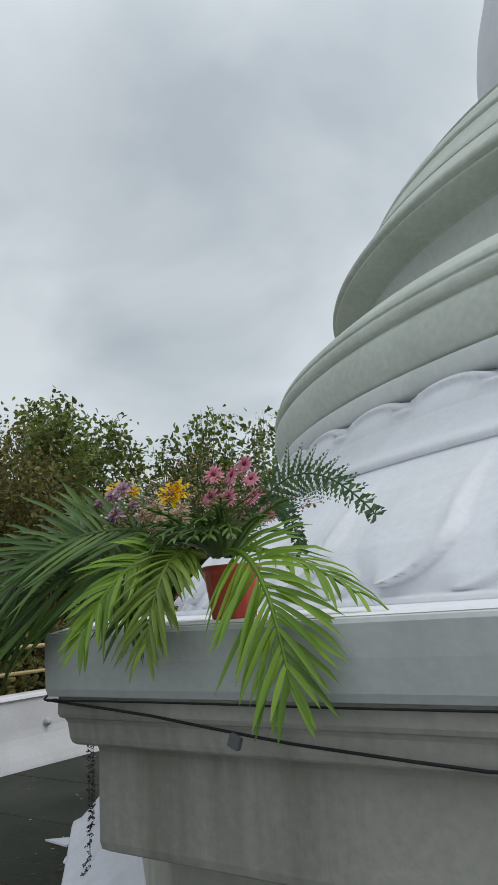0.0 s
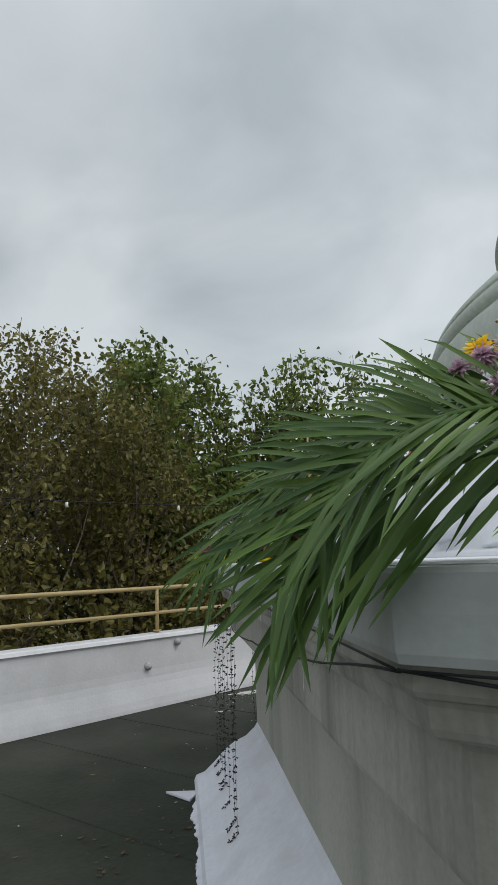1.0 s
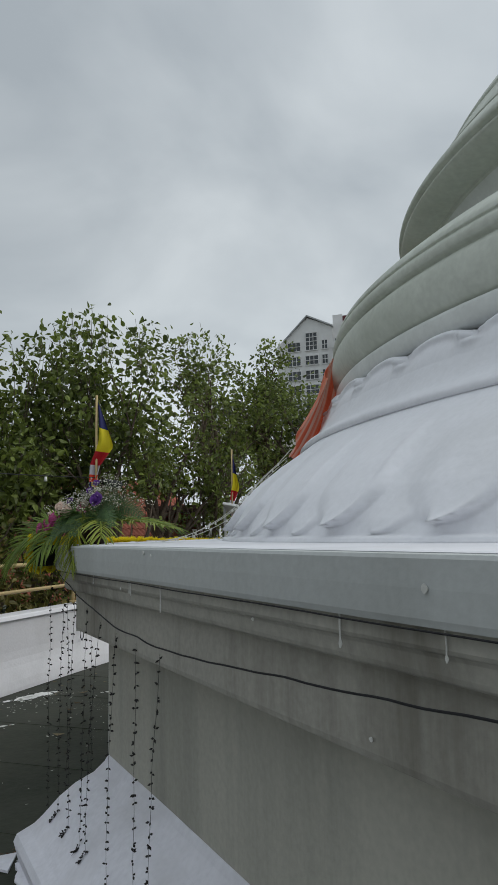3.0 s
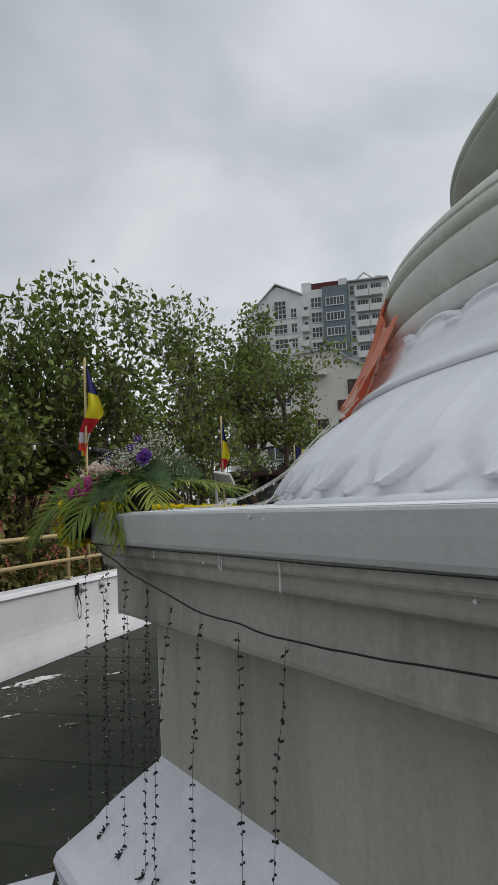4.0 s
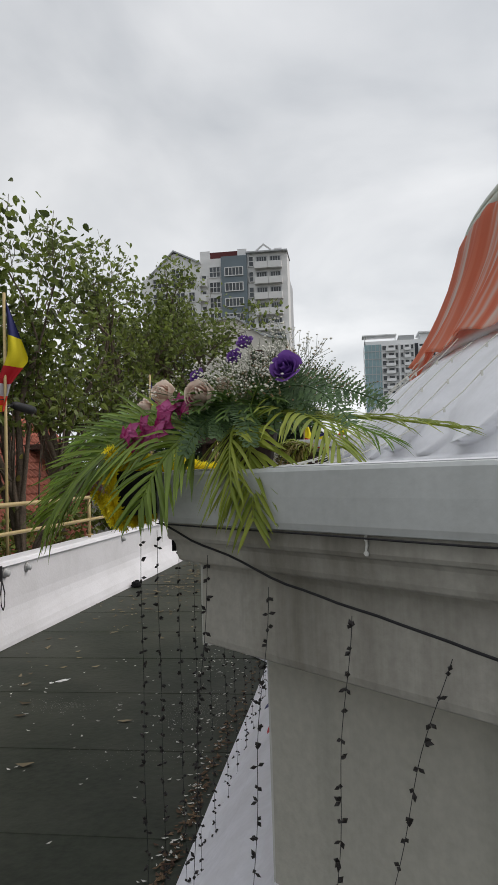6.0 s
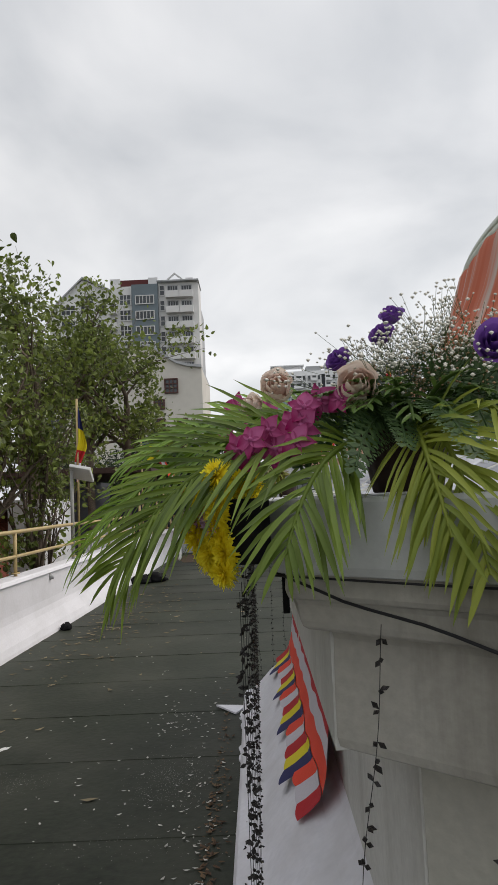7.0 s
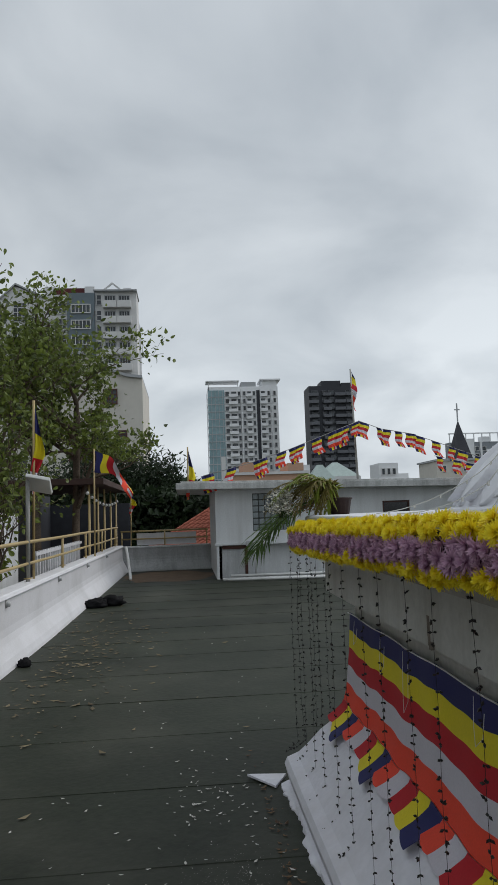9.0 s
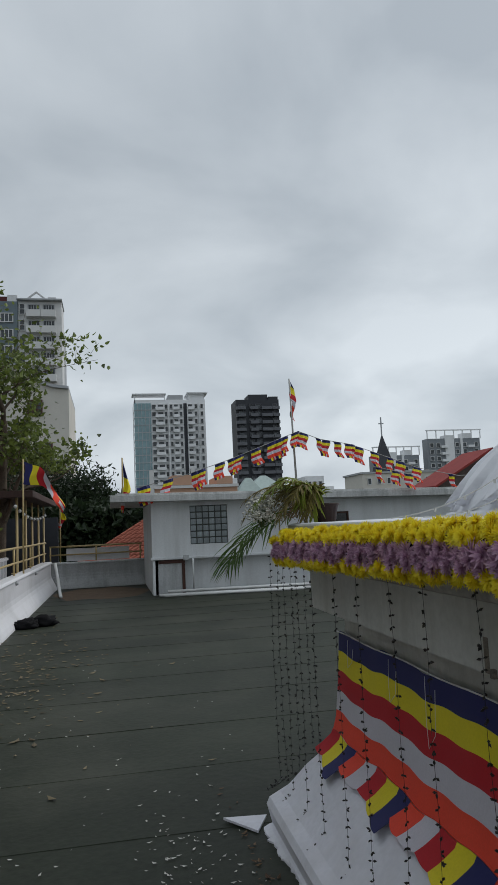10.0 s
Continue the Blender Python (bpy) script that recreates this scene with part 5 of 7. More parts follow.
def bunting(label, rope, flags, size, seed):
    """A rope with small striped flags tied along it; flags are places 0..1 on the rope."""
    rng = random.Random(seed)
    rope = [Vector(p) for p in rope]
    ob = thing("bunting", label, "bunting", *rope[0])
    o = rope[0]
    part("rope", tube(bmesh.new(), [p - o for p in rope], 0.008, 5), M_POLE, ob, "", True)
    for t in flags:
        k = min(len(rope) - 2, int(t * (len(rope) - 1)))
        p = rope[k].lerp(rope[k + 1], t * (len(rope) - 1) - k) - o
        d = (rope[k + 1] - rope[k]).normalized()
        w, h = size * rng.uniform(0.75, 1.0), size * rng.uniform(1.05, 1.3)
        sw, tw = rng.uniform(-0.25, 0.25), rng.uniform(0.5, 1.0)

        def f(u, v, p=p, d=d, w=w, h=h, sw=sw, tw=tw):
            # bands lie across, the first along the rope
            return p + d * (v - 0.5) * w * tw + Vector((sw * u * h + 0.02 * math.sin(u * 8), -0.12 * u + 0.05 * math.sin(v * 6 + u * 3), -u * h))

        fl = new("pennant")
        fl.parent = ob
        for i, (nm, m) in enumerate(STRIPES):
            part(nm + "_stripe", sheet(bmesh.new(), f, i / 6, (i + 1) / 6, 0, 1, 2, 4), m, fl)
        for i, (nm, m) in enumerate(STRIPES):
            part(nm + "_patch", sheet(bmesh.new(), f, 5 / 6, 1, i / 5, (i + 1) / 5, 1, 1), m, fl)
    return ob


YB = 14.7
bunting("rope of small striped flags rising to the flagpole", [(-5.1, YB, 2.45), (-3.98, YB, 2.72), (-3.03, YB, 3.02), (-2.12, YB, 3.36), (-1.32, YB, 3.66)], [0.02, 0.15, 0.29, 0.33, 0.45, 0.52, 0.57, 0.68, 0.80, 0.85, 0.90, 0.985], 0.34, 5)
bunting("rope of small striped flags falling from the flagpole past the roof", [(-1.30, YB, 3.68), (-0.75, YB, 3.47), (0.0, YB, 3.33), (0.6, YB, 3.12), (1.73, YB, 2.70), (2.78, YB, 2.48), (4.2, YB, 2.5)], [0.04, 0.15, 0.2, 0.26, 0.33, 0.39, 0.5, 0.56, 0.60, 0.66, 0.8], 0.34, 9)
bunting("slack rope of small striped flags near the roof", [(0.45, YB - 0.3, 2.75), (1.0, YB - 0.3, 2.62), (1.4, YB - 0.3, 2.52)], [0.1, 0.5, 0.9], 0.3, 12)


# ---------- long striped banner on the pedestal ----------
BAN = [(4.60, 0.965), (4.613, 0.75), (4.635, 0.55), (4.66, 0.465), (4.71, 0.415), (4.77, 0.37), (4.84, 0.31)]


def on_banner(s):
    """Distance from the axis and height at s metres down the hanging cloth."""
    for (a0, z0), (a1, z1) in zip(BAN, BAN[1:]):
        L = math.hypot(a1 - a0, z1 - z0)
        if s <= L:
            return a0 + (a1 - a0) * s / L, z0 + (z1 - z0) * s / L
        s -= L
    return BAN[-1]


BY0, BY1 = 1.93, -0.62


def banner_at(u, s):
    y = BY0 + (BY1 - BY0) * u
    a, z = on_banner(s + 0.006 * math.sin(y * 9) + 0.004 * math.sin(y * 23))
    w = 0.012 + 0.010 * noise.noise(Vector((y * 4, s * 2, 0.3))) + 0.007 * math.sin(y * 7 + s * 3) * s
    return Vector((-(a + max(0.005, w)), y, z))


banner = thing("striped_banner", "long navy, yellow, red, white and orange banner tied to pedestal", "banner")
SH = 0.097
for i, (nm, m) in enumerate(STRIPES):
    part(nm + "_stripe", sheet(bmesh.new(), lambda u, s: banner_at(u, s), 0, 1, i * SH, (i + 1) * SH, 90, 6), m, banner, "", True)
order = [M_ORG, M_WHT, M_RED, M_YEL, M_NAVY]
names = ["orange", "white", "red", "yellow", "navy"]
NPC = 21
for k in range(NPC):
    i = (k + 2) % 5
    u0, u1 = k / NPC, (k + 1) / NPC

    def f(u, s, i=i):
        # each flag's foot hangs askew, its last piece lowest
        t = (u - u0) / (u1 - u0)
        dip = 0.016 * (i + t)
        return banner_at(u - 0.02 * (s - 5 * SH) / SH, s + dip * (s - 5 * SH) / SH + 0.01 * math.sin(t * 3) * (s - 5 * SH) / SH) - Vector((0.004 + 0.012 * math.sin((i + t) * 1.3 + 1) * (s - 5 * SH) / SH, 0, 0))

    part(names[i] + "_patch", sheet(bmesh.new(), f, u0, u1, 5 * SH - 0.001, 6 * SH, 6, 6), order[i], banner, "", True)
part("tie_cord", tube(bmesh.new(), [(-4.618, BY0 - 2.55 * i / 24, 0.968 + 0.004 * math.sin(i)) for i in range(25)], 0.003, 6), M_WHITEPVC, banner, "white tie cord along the top edge", True)
for i, y in enumerate((1.72, 1.2, 0.85, 0.1)):
    dz = (0.12, 0.16, 0.24, 0.14)[i]
    part("tie_cord", tube(bmesh.new(), [(-4.632, y, 0.955), (-4.645, y - 0.02, 0.965 - dz * 0.7), (-4.655, y - 0.05, 0.955 - dz), (-4.65, y - 0.10, 0.965 - dz * 0.8), (-4.645, y - 0.11, 0.93)], 0.0011, 5), M_WHITEPVC, banner, "loose white cord", True)


# ---------- flowers ----------
def petal(bm, base, out, up, length, width, curl, segs=3, cup=0.15):
    """One petal: a strip that widens, curls and cups."""
    side = out.cross(up).normalized()
    rows = []
    for i in range(segs + 1):
        t = i / segs
        w = width * (0.35 + 1.3 * t * (1 - t) * 1.6 + 0.25 * t) * (1 if i < segs else 0.45)
        p = base + out * length * t + up * (curl * t * t * length)
        rows.append([bm.verts.new(p - side * w + up * cup * w), bm.verts.new(p), bm.verts.new(p + side * w + up * cup * w)])
    for r0, r1 in zip(rows, rows[1:]):
        bm.faces.new((r0[0], r0[1], r1[1], r1[0]))
        bm.faces.new((r0[1], r0[2], r1[2], r1[1]))


def daisy_mesh(r, rings, seed, wid=0.16, segs=2):
    """A flower head that faces +z, with rings of petals (count, length, lift)."""
    rng = random.Random(seed)
    bm = bmesh.new()
    for n, ln, lift in rings:
        a0 = rng.uniform(0, 6.28)
        for k in range(n):
            a = a0 + 2 * math.pi * k / n + rng.uniform(-0.12, 0.12)
            out = Vector((math.cos(a), math.sin(a), lift + rng.uniform(-0.12, 0.12))).normalized()
            petal(bm, Vector((0, 0, 0.0)), out, (Vector((0, 0, 1)) - out * out.z).normalized(), r * ln * rng.uniform(0.85, 1.1), r * wid, rng.uniform(-0.35, 0.1), segs)
    return bm


def rose_mesh(r, seed, turns=12, opened=0.0):
    """A bloom of overlapping petals: the inner ones close over the heart, the outer ones turn their rims out."""
    rng = random.Random(seed)
    bm = bmesh.new()
    for k in range(turns):
        a = k * 2.4 + rng.uniform(-0.3, 0.3)
        t = k / (turns - 1)
        rad = r * (0.18 + 0.72 * t)
        hgt = r * (1.75 - 0.45 * t) * rng.uniform(0.93, 1.05)
        arc = 1.25 - 0.25 * t
        shut = 0.55 + 0.35 * t + opened * 0.35
        belly = [(0.0, 0.30), (0.25, 0.86), (0.5, 1.05), (0.75, 0.98), (1.0, shut)]
        wave, ph = rng.uniform(0.03, 0.08), rng.uniform(0, 6)
        g = []
        for j in range(7):
            v = j / 6
            row = []
            for i in range(8):
                u = i / 7 - 0.5
                ang = a + u * arc * 2
                rr = rad * interp(belly, v) * (1 + wave * v * math.sin(u * 11 + ph)) + r * 0.16 * t * v ** 5
                row.append(bm.verts.new((rr * math.cos(ang), rr * math.sin(ang), hgt * v * (1 - 0.22 * (2 * u) ** 2) - 0.2 * r * t * v ** 5)))
            g.append(row)
        for r0, r1 in zip(g, g[1:]):
            for i in range(7):
                bm.faces.new((r0[i], r0[i + 1], r1[i + 1], r1[i]))
    return bm


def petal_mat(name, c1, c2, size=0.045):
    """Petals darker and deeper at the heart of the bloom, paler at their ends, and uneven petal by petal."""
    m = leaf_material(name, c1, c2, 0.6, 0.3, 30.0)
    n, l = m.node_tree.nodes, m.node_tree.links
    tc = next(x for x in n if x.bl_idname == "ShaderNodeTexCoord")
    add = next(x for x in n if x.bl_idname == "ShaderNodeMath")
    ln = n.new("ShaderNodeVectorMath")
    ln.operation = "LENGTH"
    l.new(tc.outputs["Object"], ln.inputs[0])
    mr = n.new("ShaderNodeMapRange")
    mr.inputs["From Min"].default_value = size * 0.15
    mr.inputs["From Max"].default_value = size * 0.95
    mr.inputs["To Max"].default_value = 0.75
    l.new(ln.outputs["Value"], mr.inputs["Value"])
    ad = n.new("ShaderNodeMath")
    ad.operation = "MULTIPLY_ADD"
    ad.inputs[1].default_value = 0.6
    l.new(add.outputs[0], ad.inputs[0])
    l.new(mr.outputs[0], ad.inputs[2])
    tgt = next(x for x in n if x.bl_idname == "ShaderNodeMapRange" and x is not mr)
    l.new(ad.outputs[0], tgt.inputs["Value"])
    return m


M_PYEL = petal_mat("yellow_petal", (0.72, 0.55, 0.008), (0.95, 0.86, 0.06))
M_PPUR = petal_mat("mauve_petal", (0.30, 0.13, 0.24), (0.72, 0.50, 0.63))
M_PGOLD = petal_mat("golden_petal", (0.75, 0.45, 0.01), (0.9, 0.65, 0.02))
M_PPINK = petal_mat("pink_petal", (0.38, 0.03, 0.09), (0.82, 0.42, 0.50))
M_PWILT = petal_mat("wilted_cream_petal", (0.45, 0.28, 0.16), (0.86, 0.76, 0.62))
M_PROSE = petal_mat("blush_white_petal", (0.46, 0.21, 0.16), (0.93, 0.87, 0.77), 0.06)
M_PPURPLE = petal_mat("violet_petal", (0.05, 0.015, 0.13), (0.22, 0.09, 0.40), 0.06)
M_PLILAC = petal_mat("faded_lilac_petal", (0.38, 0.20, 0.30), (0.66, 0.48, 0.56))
M_CENTRE = material("dark_flower_centre", (0.10, 0.012, 0.02), 0.8, var=0.3, fine=200, bump=0.4)
M_GYP = material("white_filler_bloom", (0.70, 0.68, 0.60), 0.8, var=0.15, scale=30, bump=0)
M_DRY = material("dry_brown_filler", (0.30, 0.20, 0.11), 0.9, var=0.3, scale=30, bump=0)
M_STEM = material("green_stem", (0.06, 0.10, 0.03), 0.6, var=0.3, scale=20, bump=0)
M_REDPOT = material("red_plastic_pot", (0.52, 0.065, 0.035), 0.4, spec=0.5, var=0.08, scale=12, bump=0.05)
M_DARKPOT = material("dark_brown_pot", (0.035, 0.018, 0.014), 0.55, var=0.25, scale=12, bump=0.1)


def frond(parent, base, mid, tip, width, n, mat, label="", wleaf=0.012, seed=0, droop=0.25, up=(0, 0, 1), name="palm_frond", sweep=0.55):
    """A feather palm frond: a curved midrib with long narrow leaflets in two ranks that droop at their ends."""
    rng = random.Random(seed)
    base, mid, tip, up = Vector(base), Vector(mid), Vector(tip), Vector(up).normalized()
    bm = bmesh.new()
    N = 14
    rib = [base * (1 - t) ** 2 + 2 * mid * t * (1 - t) + tip * t * t for t in [i / N for i in range(N + 1)]]
    tube(bm, rib, [0.006 * (1 - 0.8 * i / N) + 0.001 for i in range(N + 1)], 5, False)
    n = int(n * 1.2)
    for k in range(n):
        t = 0.16 + 0.84 * (k + 0.5) / n
        p = base * (1 - t) ** 2 + 2 * mid * t * (1 - t) + tip * t * t
        d = ((mid - base) * (1 - t) + (tip - mid) * t).normalized()
        side0 = d.cross(up)
        if side0.length < 0.05:
            side0 = d.cross(Vector((1, 0, 0.3)))
        side0.normalize()
        nrm = side0.cross(d).normalized()
        for sg in (-1, 1):
            ln = 0.8 * width * (math.sin(math.pi * (0.18 + 0.72 * t)) ** 0.7) * rng.uniform(0.75, 1.12)
            fw = sweep + 0.5 * t + rng.uniform(-0.2, 0.2)
            fold = rng.uniform(0.25, 0.7)
            out = (side0 * sg * math.cos(fw) + d * math.sin(fw) + nrm * rng.uniform(-0.05, 0.3)).normalized()
            wdir = out.cross(nrm).normalized()
            S = 5
            rows = []
            for j in range(S + 1):
                s = j / S
                w = 0.40 * wleaf * (0.35 + 2.6 * s * (1 - s) + 0.25 * (1 - s)) * (1 if j < S else 0.1)
                q = p + out * ln * s - Vector((0, 0, 1)) * droop * ln * s * s * rng.uniform(0.9, 1.1)
                rows.append([bm.verts.new(q - wdir * w + nrm * fold * w), bm.verts.new(q), bm.verts.new(q + wdir * w + nrm * fold * w)])
            for r0, r1 in zip(rows, rows[1:]):
                bm.faces.new((r0[0], r0[1], r1[1], r1[0]))
                bm.faces.new((r0[1], r0[2], r1[2], r1[1]))
    return part(name, bm, mat, parent, label, True)


M_FERN = leaf_material("dark_fern_leaflet", (0.024, 0.060, 0.022), (0.09, 0.16, 0.055), 0.45)


def fern(parent, base, mid, tip, seed, mat=M_FERN, face=(0.3, -1.0, 0.35)):
    """A leather fern: a midrib with tapering side sprays of small leaflets."""
    rng = random.Random(seed)
    base, mid, tip = Vector(base), Vector(mid), Vector(tip)
    bm = bmesh.new()
    L = (tip - base).length
    n = 14
    rib = [base * (1 - t) ** 2 + 2 * mid * t * (1 - t) + tip * t * t for t in [i / n for i in range(n + 1)]]
    tube(bm, rib, 0.0018, 4, False)
    for k in range(2, n + 1):
        p = rib[k]
        d = (rib[k] - rib[k - 1]).normalized()
        sd = d.cross(Vector(face)).normalized()
        for sg in (-1, 1):
            ln = L * 0.42 * (1 - 0.85 * k / n) + 0.004
            o = (sd * sg * 0.9 + d * 0.45).normalized()
            m = max(3, int(ln / 0.0085))
            for j in range(m):
                q = p + o * ln * (j + 0.5) / m
                for s2 in (-1, 1):
                    x = (d * s2 * 0.9 + o * 0.45).normalized()
                    w = o * 0.0085 * (1.15 - j / m)
                    ll = 0.0145 * (1.1 - j / m) * rng.uniform(0.8, 1.1)
                    vv = [bm.verts.new(q - w), bm.verts.new(q + x * ll * 0.6 - w * 0.7), bm.verts.new(q + x * ll), bm.verts.new(q + x * ll * 0.5 + w)]
                    bm.faces.new(vv)
    return part("fern_frond", bm, mat, parent, "dark fern frond", True)


def filler(parent, centre, rx, rz, count, size, mat, seed, name="filler_bloom", stems=True, label=""):
    """A cloud of tiny round blooms that stand in small bunches on forked, hair-thin stems."""
    rng = random.Random(seed)
    bm, sb = bmesh.new(), bmesh.new()
    c = Vector(centre)
    left = count
    while left > 0:
        v = Vector((max(-1.1, min(1.1, rng.gauss(0, 0.45))), max(-1.1, min(1.1, rng.gauss(0, 0.45))), rng.uniform(0.05, 1.0)))
        v.z *= max(0.25, 1 - 0.6 * (v.x ** 2 + v.y ** 2))
        hub = c + Vector((v.x * rx, v.y * rx, v.z * rz))
        many = min(left, rng.randint(4, 9))
        left -= many
        fork = c.lerp(hub, 0.72) + Vector((rng.uniform(-0.01, 0.01), rng.uniform(-0.01, 0.01), -0.008))
        if stems:
            tube(sb, [c + Vector((v.x * rx * 0.3, v.y * rx * 0.3, -0.03)), c.lerp(fork, 0.6) + Vector((rng.uniform(-0.01, 0.01), 0, 0.004)), fork], 0.0005, 3, False)
        for _ in range(many):
            p = hub + Vector((rng.gauss(0, 0.013), rng.gauss(0, 0.013), rng.gauss(0, 0.011)))
            s = size * rng.uniform(0.55, 1.25)
            tilt = rng.uniform(0, 1.5)
            ring = [bm.verts.new(p + Vector((math.cos(a + tilt), math.sin(a + tilt), 0.25 * math.sin(3 * a)))* s) for a in (0, 1.257, 2.513, 3.77, 5.027)]
            up, dn = bm.verts.new(p + Vector((0, 0, 0.75 * s))), bm.verts.new(p - Vector((0, 0, 0.8 * s)))
            for i in range(5):
                bm.faces.new((ring[i], ring[(i + 1) % 5], up))
                bm.faces.new((ring[(i + 1) % 5], ring[i], dn))
            if stems and rng.random() < 0.5:
                tube(sb, [fork, p], 0.0004, 3, False)
    ob = tagged(part(name, bm, mat, parent, label, True), kind="stuff")
    if stems:
        tagged(part("stem_spray", sb, M_STEM, parent), kind="stuff")
    else:
        sb.free()
    return ob


def bloom(parent, name, me, mat, at, facing, scale=1.0, label="", spin=0.0):
    ob = part_mesh(name, me, mat, parent, label, True)
    q = Vector(facing).normalized().to_track_quat("Z", "Y")
    ob.matrix_basis = Matrix.Translation(at) @ q.to_matrix().to_4x4() @ pose(0, 0, 0, 0, 0, spin) @ Matrix.Diagonal((scale, scale, scale, 1))
    return ob


def mesh_of(bm, mat):
    me = bpy.data.meshes.new("flower_mesh")
    bmesh.ops.recalc_face_normals(bm, faces=bm.faces[:])
    bm.to_mesh(me)
    bm.free()
    me.materials.append(mat)
    return me


def pot_mesh(r, h, ribs=14):
    """A tapered pot with upright ribs and a rolled rim."""
    bm = bmesh.new()
    seg = ribs * 4
    prof = [(0.72, 0.0), (0.75, 0.02), (0.95, 0.82), (1.0, 0.86), (1.06, 0.90), (1.06, 0.97), (1.0, 1.0), (0.92, 0.98), (0.88, 0.8)]
    rings = []
    for rr, zz in prof:
        rings.append([bm.verts.new((r * rr * (1 + (0.03 if 0.01 < zz < 0.85 and k % 4 < 2 else 0)) * math.cos(2 * math.pi * k / seg), r * rr * (1 + (0.03 if 0.01 < zz < 0.85 and k % 4 < 2 else 0)) * math.sin(2 * math.pi * k / seg), h * zz)) for k in range(seg)])
    for r0, r1 in zip(rings, rings[1:]):
        for k in range(seg):
            bm.faces.new((r0[k], r0[(k + 1) % seg], r1[(k + 1) % seg], r1[k]))
    bm.faces.new(list(reversed(rings[0])))
    bm.faces.new(rings[-1])
    return bm


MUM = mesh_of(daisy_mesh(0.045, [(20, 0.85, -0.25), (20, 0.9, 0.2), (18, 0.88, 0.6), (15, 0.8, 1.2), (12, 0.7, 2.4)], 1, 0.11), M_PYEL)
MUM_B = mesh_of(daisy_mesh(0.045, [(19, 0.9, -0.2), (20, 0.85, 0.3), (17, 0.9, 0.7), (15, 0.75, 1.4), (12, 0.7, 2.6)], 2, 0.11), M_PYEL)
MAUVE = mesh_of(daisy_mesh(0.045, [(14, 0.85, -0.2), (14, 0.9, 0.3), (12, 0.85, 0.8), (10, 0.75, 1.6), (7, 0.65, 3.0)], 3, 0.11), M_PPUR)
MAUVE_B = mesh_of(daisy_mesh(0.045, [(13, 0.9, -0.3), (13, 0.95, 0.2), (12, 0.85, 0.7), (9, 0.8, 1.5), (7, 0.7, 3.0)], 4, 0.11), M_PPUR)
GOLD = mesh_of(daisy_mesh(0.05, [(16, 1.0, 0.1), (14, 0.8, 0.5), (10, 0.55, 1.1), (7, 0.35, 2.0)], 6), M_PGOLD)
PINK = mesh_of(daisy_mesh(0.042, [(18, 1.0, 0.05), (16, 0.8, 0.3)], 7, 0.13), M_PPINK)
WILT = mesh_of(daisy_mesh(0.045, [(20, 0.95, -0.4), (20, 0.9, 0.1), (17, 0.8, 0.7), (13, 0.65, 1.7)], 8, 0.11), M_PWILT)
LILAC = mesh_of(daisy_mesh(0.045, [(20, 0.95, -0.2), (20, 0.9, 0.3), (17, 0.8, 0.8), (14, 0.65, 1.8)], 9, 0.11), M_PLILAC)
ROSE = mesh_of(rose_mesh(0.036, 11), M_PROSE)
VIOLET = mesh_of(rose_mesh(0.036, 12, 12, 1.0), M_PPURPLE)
bm = bmesh.new()
bmesh.ops.create_icosphere(bm, subdivisions=2, radius=0.011)
for v in bm.verts:
    v.co.z *= 0.5
EYE = mesh_of(bm, M_CENTRE)


def lp(parent_at, p):
    """World place to the thing's own frame."""
    return Vector(p) - Vector(parent_at)


# arrangement in the red pot at the first corner
PA = (-1.485, -4.665, 1.5315)
ar = thing("flower_arrangement", "red pot of mixed flowers with spreading palm fronds on pedestal", "flowers", *PA, group="flower arrangements on the pedestal")
part("pot", pot_mesh(0.058, 0.105), M_REDPOT, ar, "red ribbed plastic pot", True).location = (-0.04, 0.07, 0)
W = lambda x, y, z: lp(PA, (x, y, z))
frond(ar, (-0.05, -0.02, 0.13), W(-1.83, -4.78, 1.71), W(-1.98, -4.83, 1.51), 0.34, 23, M_PALM_DARK, "broad dark green palm frond", 0.016, 1, 0.12, (0.15, -0.85, 0.5), sweep=0.62)
frond(ar, (-0.04, -0.01, 0.14), W(-1.85, -4.79, 1.83), W(-1.945, -4.925, 1.485), 0.30, 28, M_PALM_DARK, "dark green palm frond", 0.011, 13, 0.14, (0.1, -0.75, 0.65))
frond(ar, (-0.03, 0.0, 0.15), W(-1.90, -4.66, 1.86), W(-2.23, -4.66, 1.60), 0.31, 25, M_PALM_DARK, "dark green palm frond", 0.0112, 2, 0.2, (0.1, -0.6, 0.8))
frond(ar, (-0.04, 0.01, 0.14), W(-1.97, -4.73, 1.83), W(-2.185, -4.80, 1.52), 0.27, 24, M_PALM_DARK, "dark green palm frond", 0.0105, 15, 0.2, (0.1, -0.75, 0.65))
frond(ar, (-0.02, 0.02, 0.14), W(-1.86, -4.58, 1.86), W(-2.16, -4.52, 1.72), 0.24, 22, M_PALM_DARK, "dark green palm frond", 0.010, 12, 0.22, (0.1, -0.6, 0.8))
frond(ar, (-0.03, -0.05, 0.12), W(-1.58, -4.85, 1.69), W(-1.61, -4.92, 1.51), 0.135, 20, M_PALM, "bright green palm frond", 0.0105, 3, 0.3, (0.2, -1, 0.4))
frond(ar, (-0.01, -0.05, 0.12), W(-1.505, -4.83, 1.69), W(-1.475, -4.90, 1.50), 0.14, 20, M_PALM_MID, "bright green palm frond", 0.010, 4, 0.3, (0.2, -1, 0.4))
frond(ar, (-0.02, -0.06, 0.11), W(-1.56, -4.82, 1.65), W(-1.55, -4.87, 1.54), 0.15, 15, M_PALM_DARK, "", 0.010, 14, 0.3, (0.2, -1, 0.4))
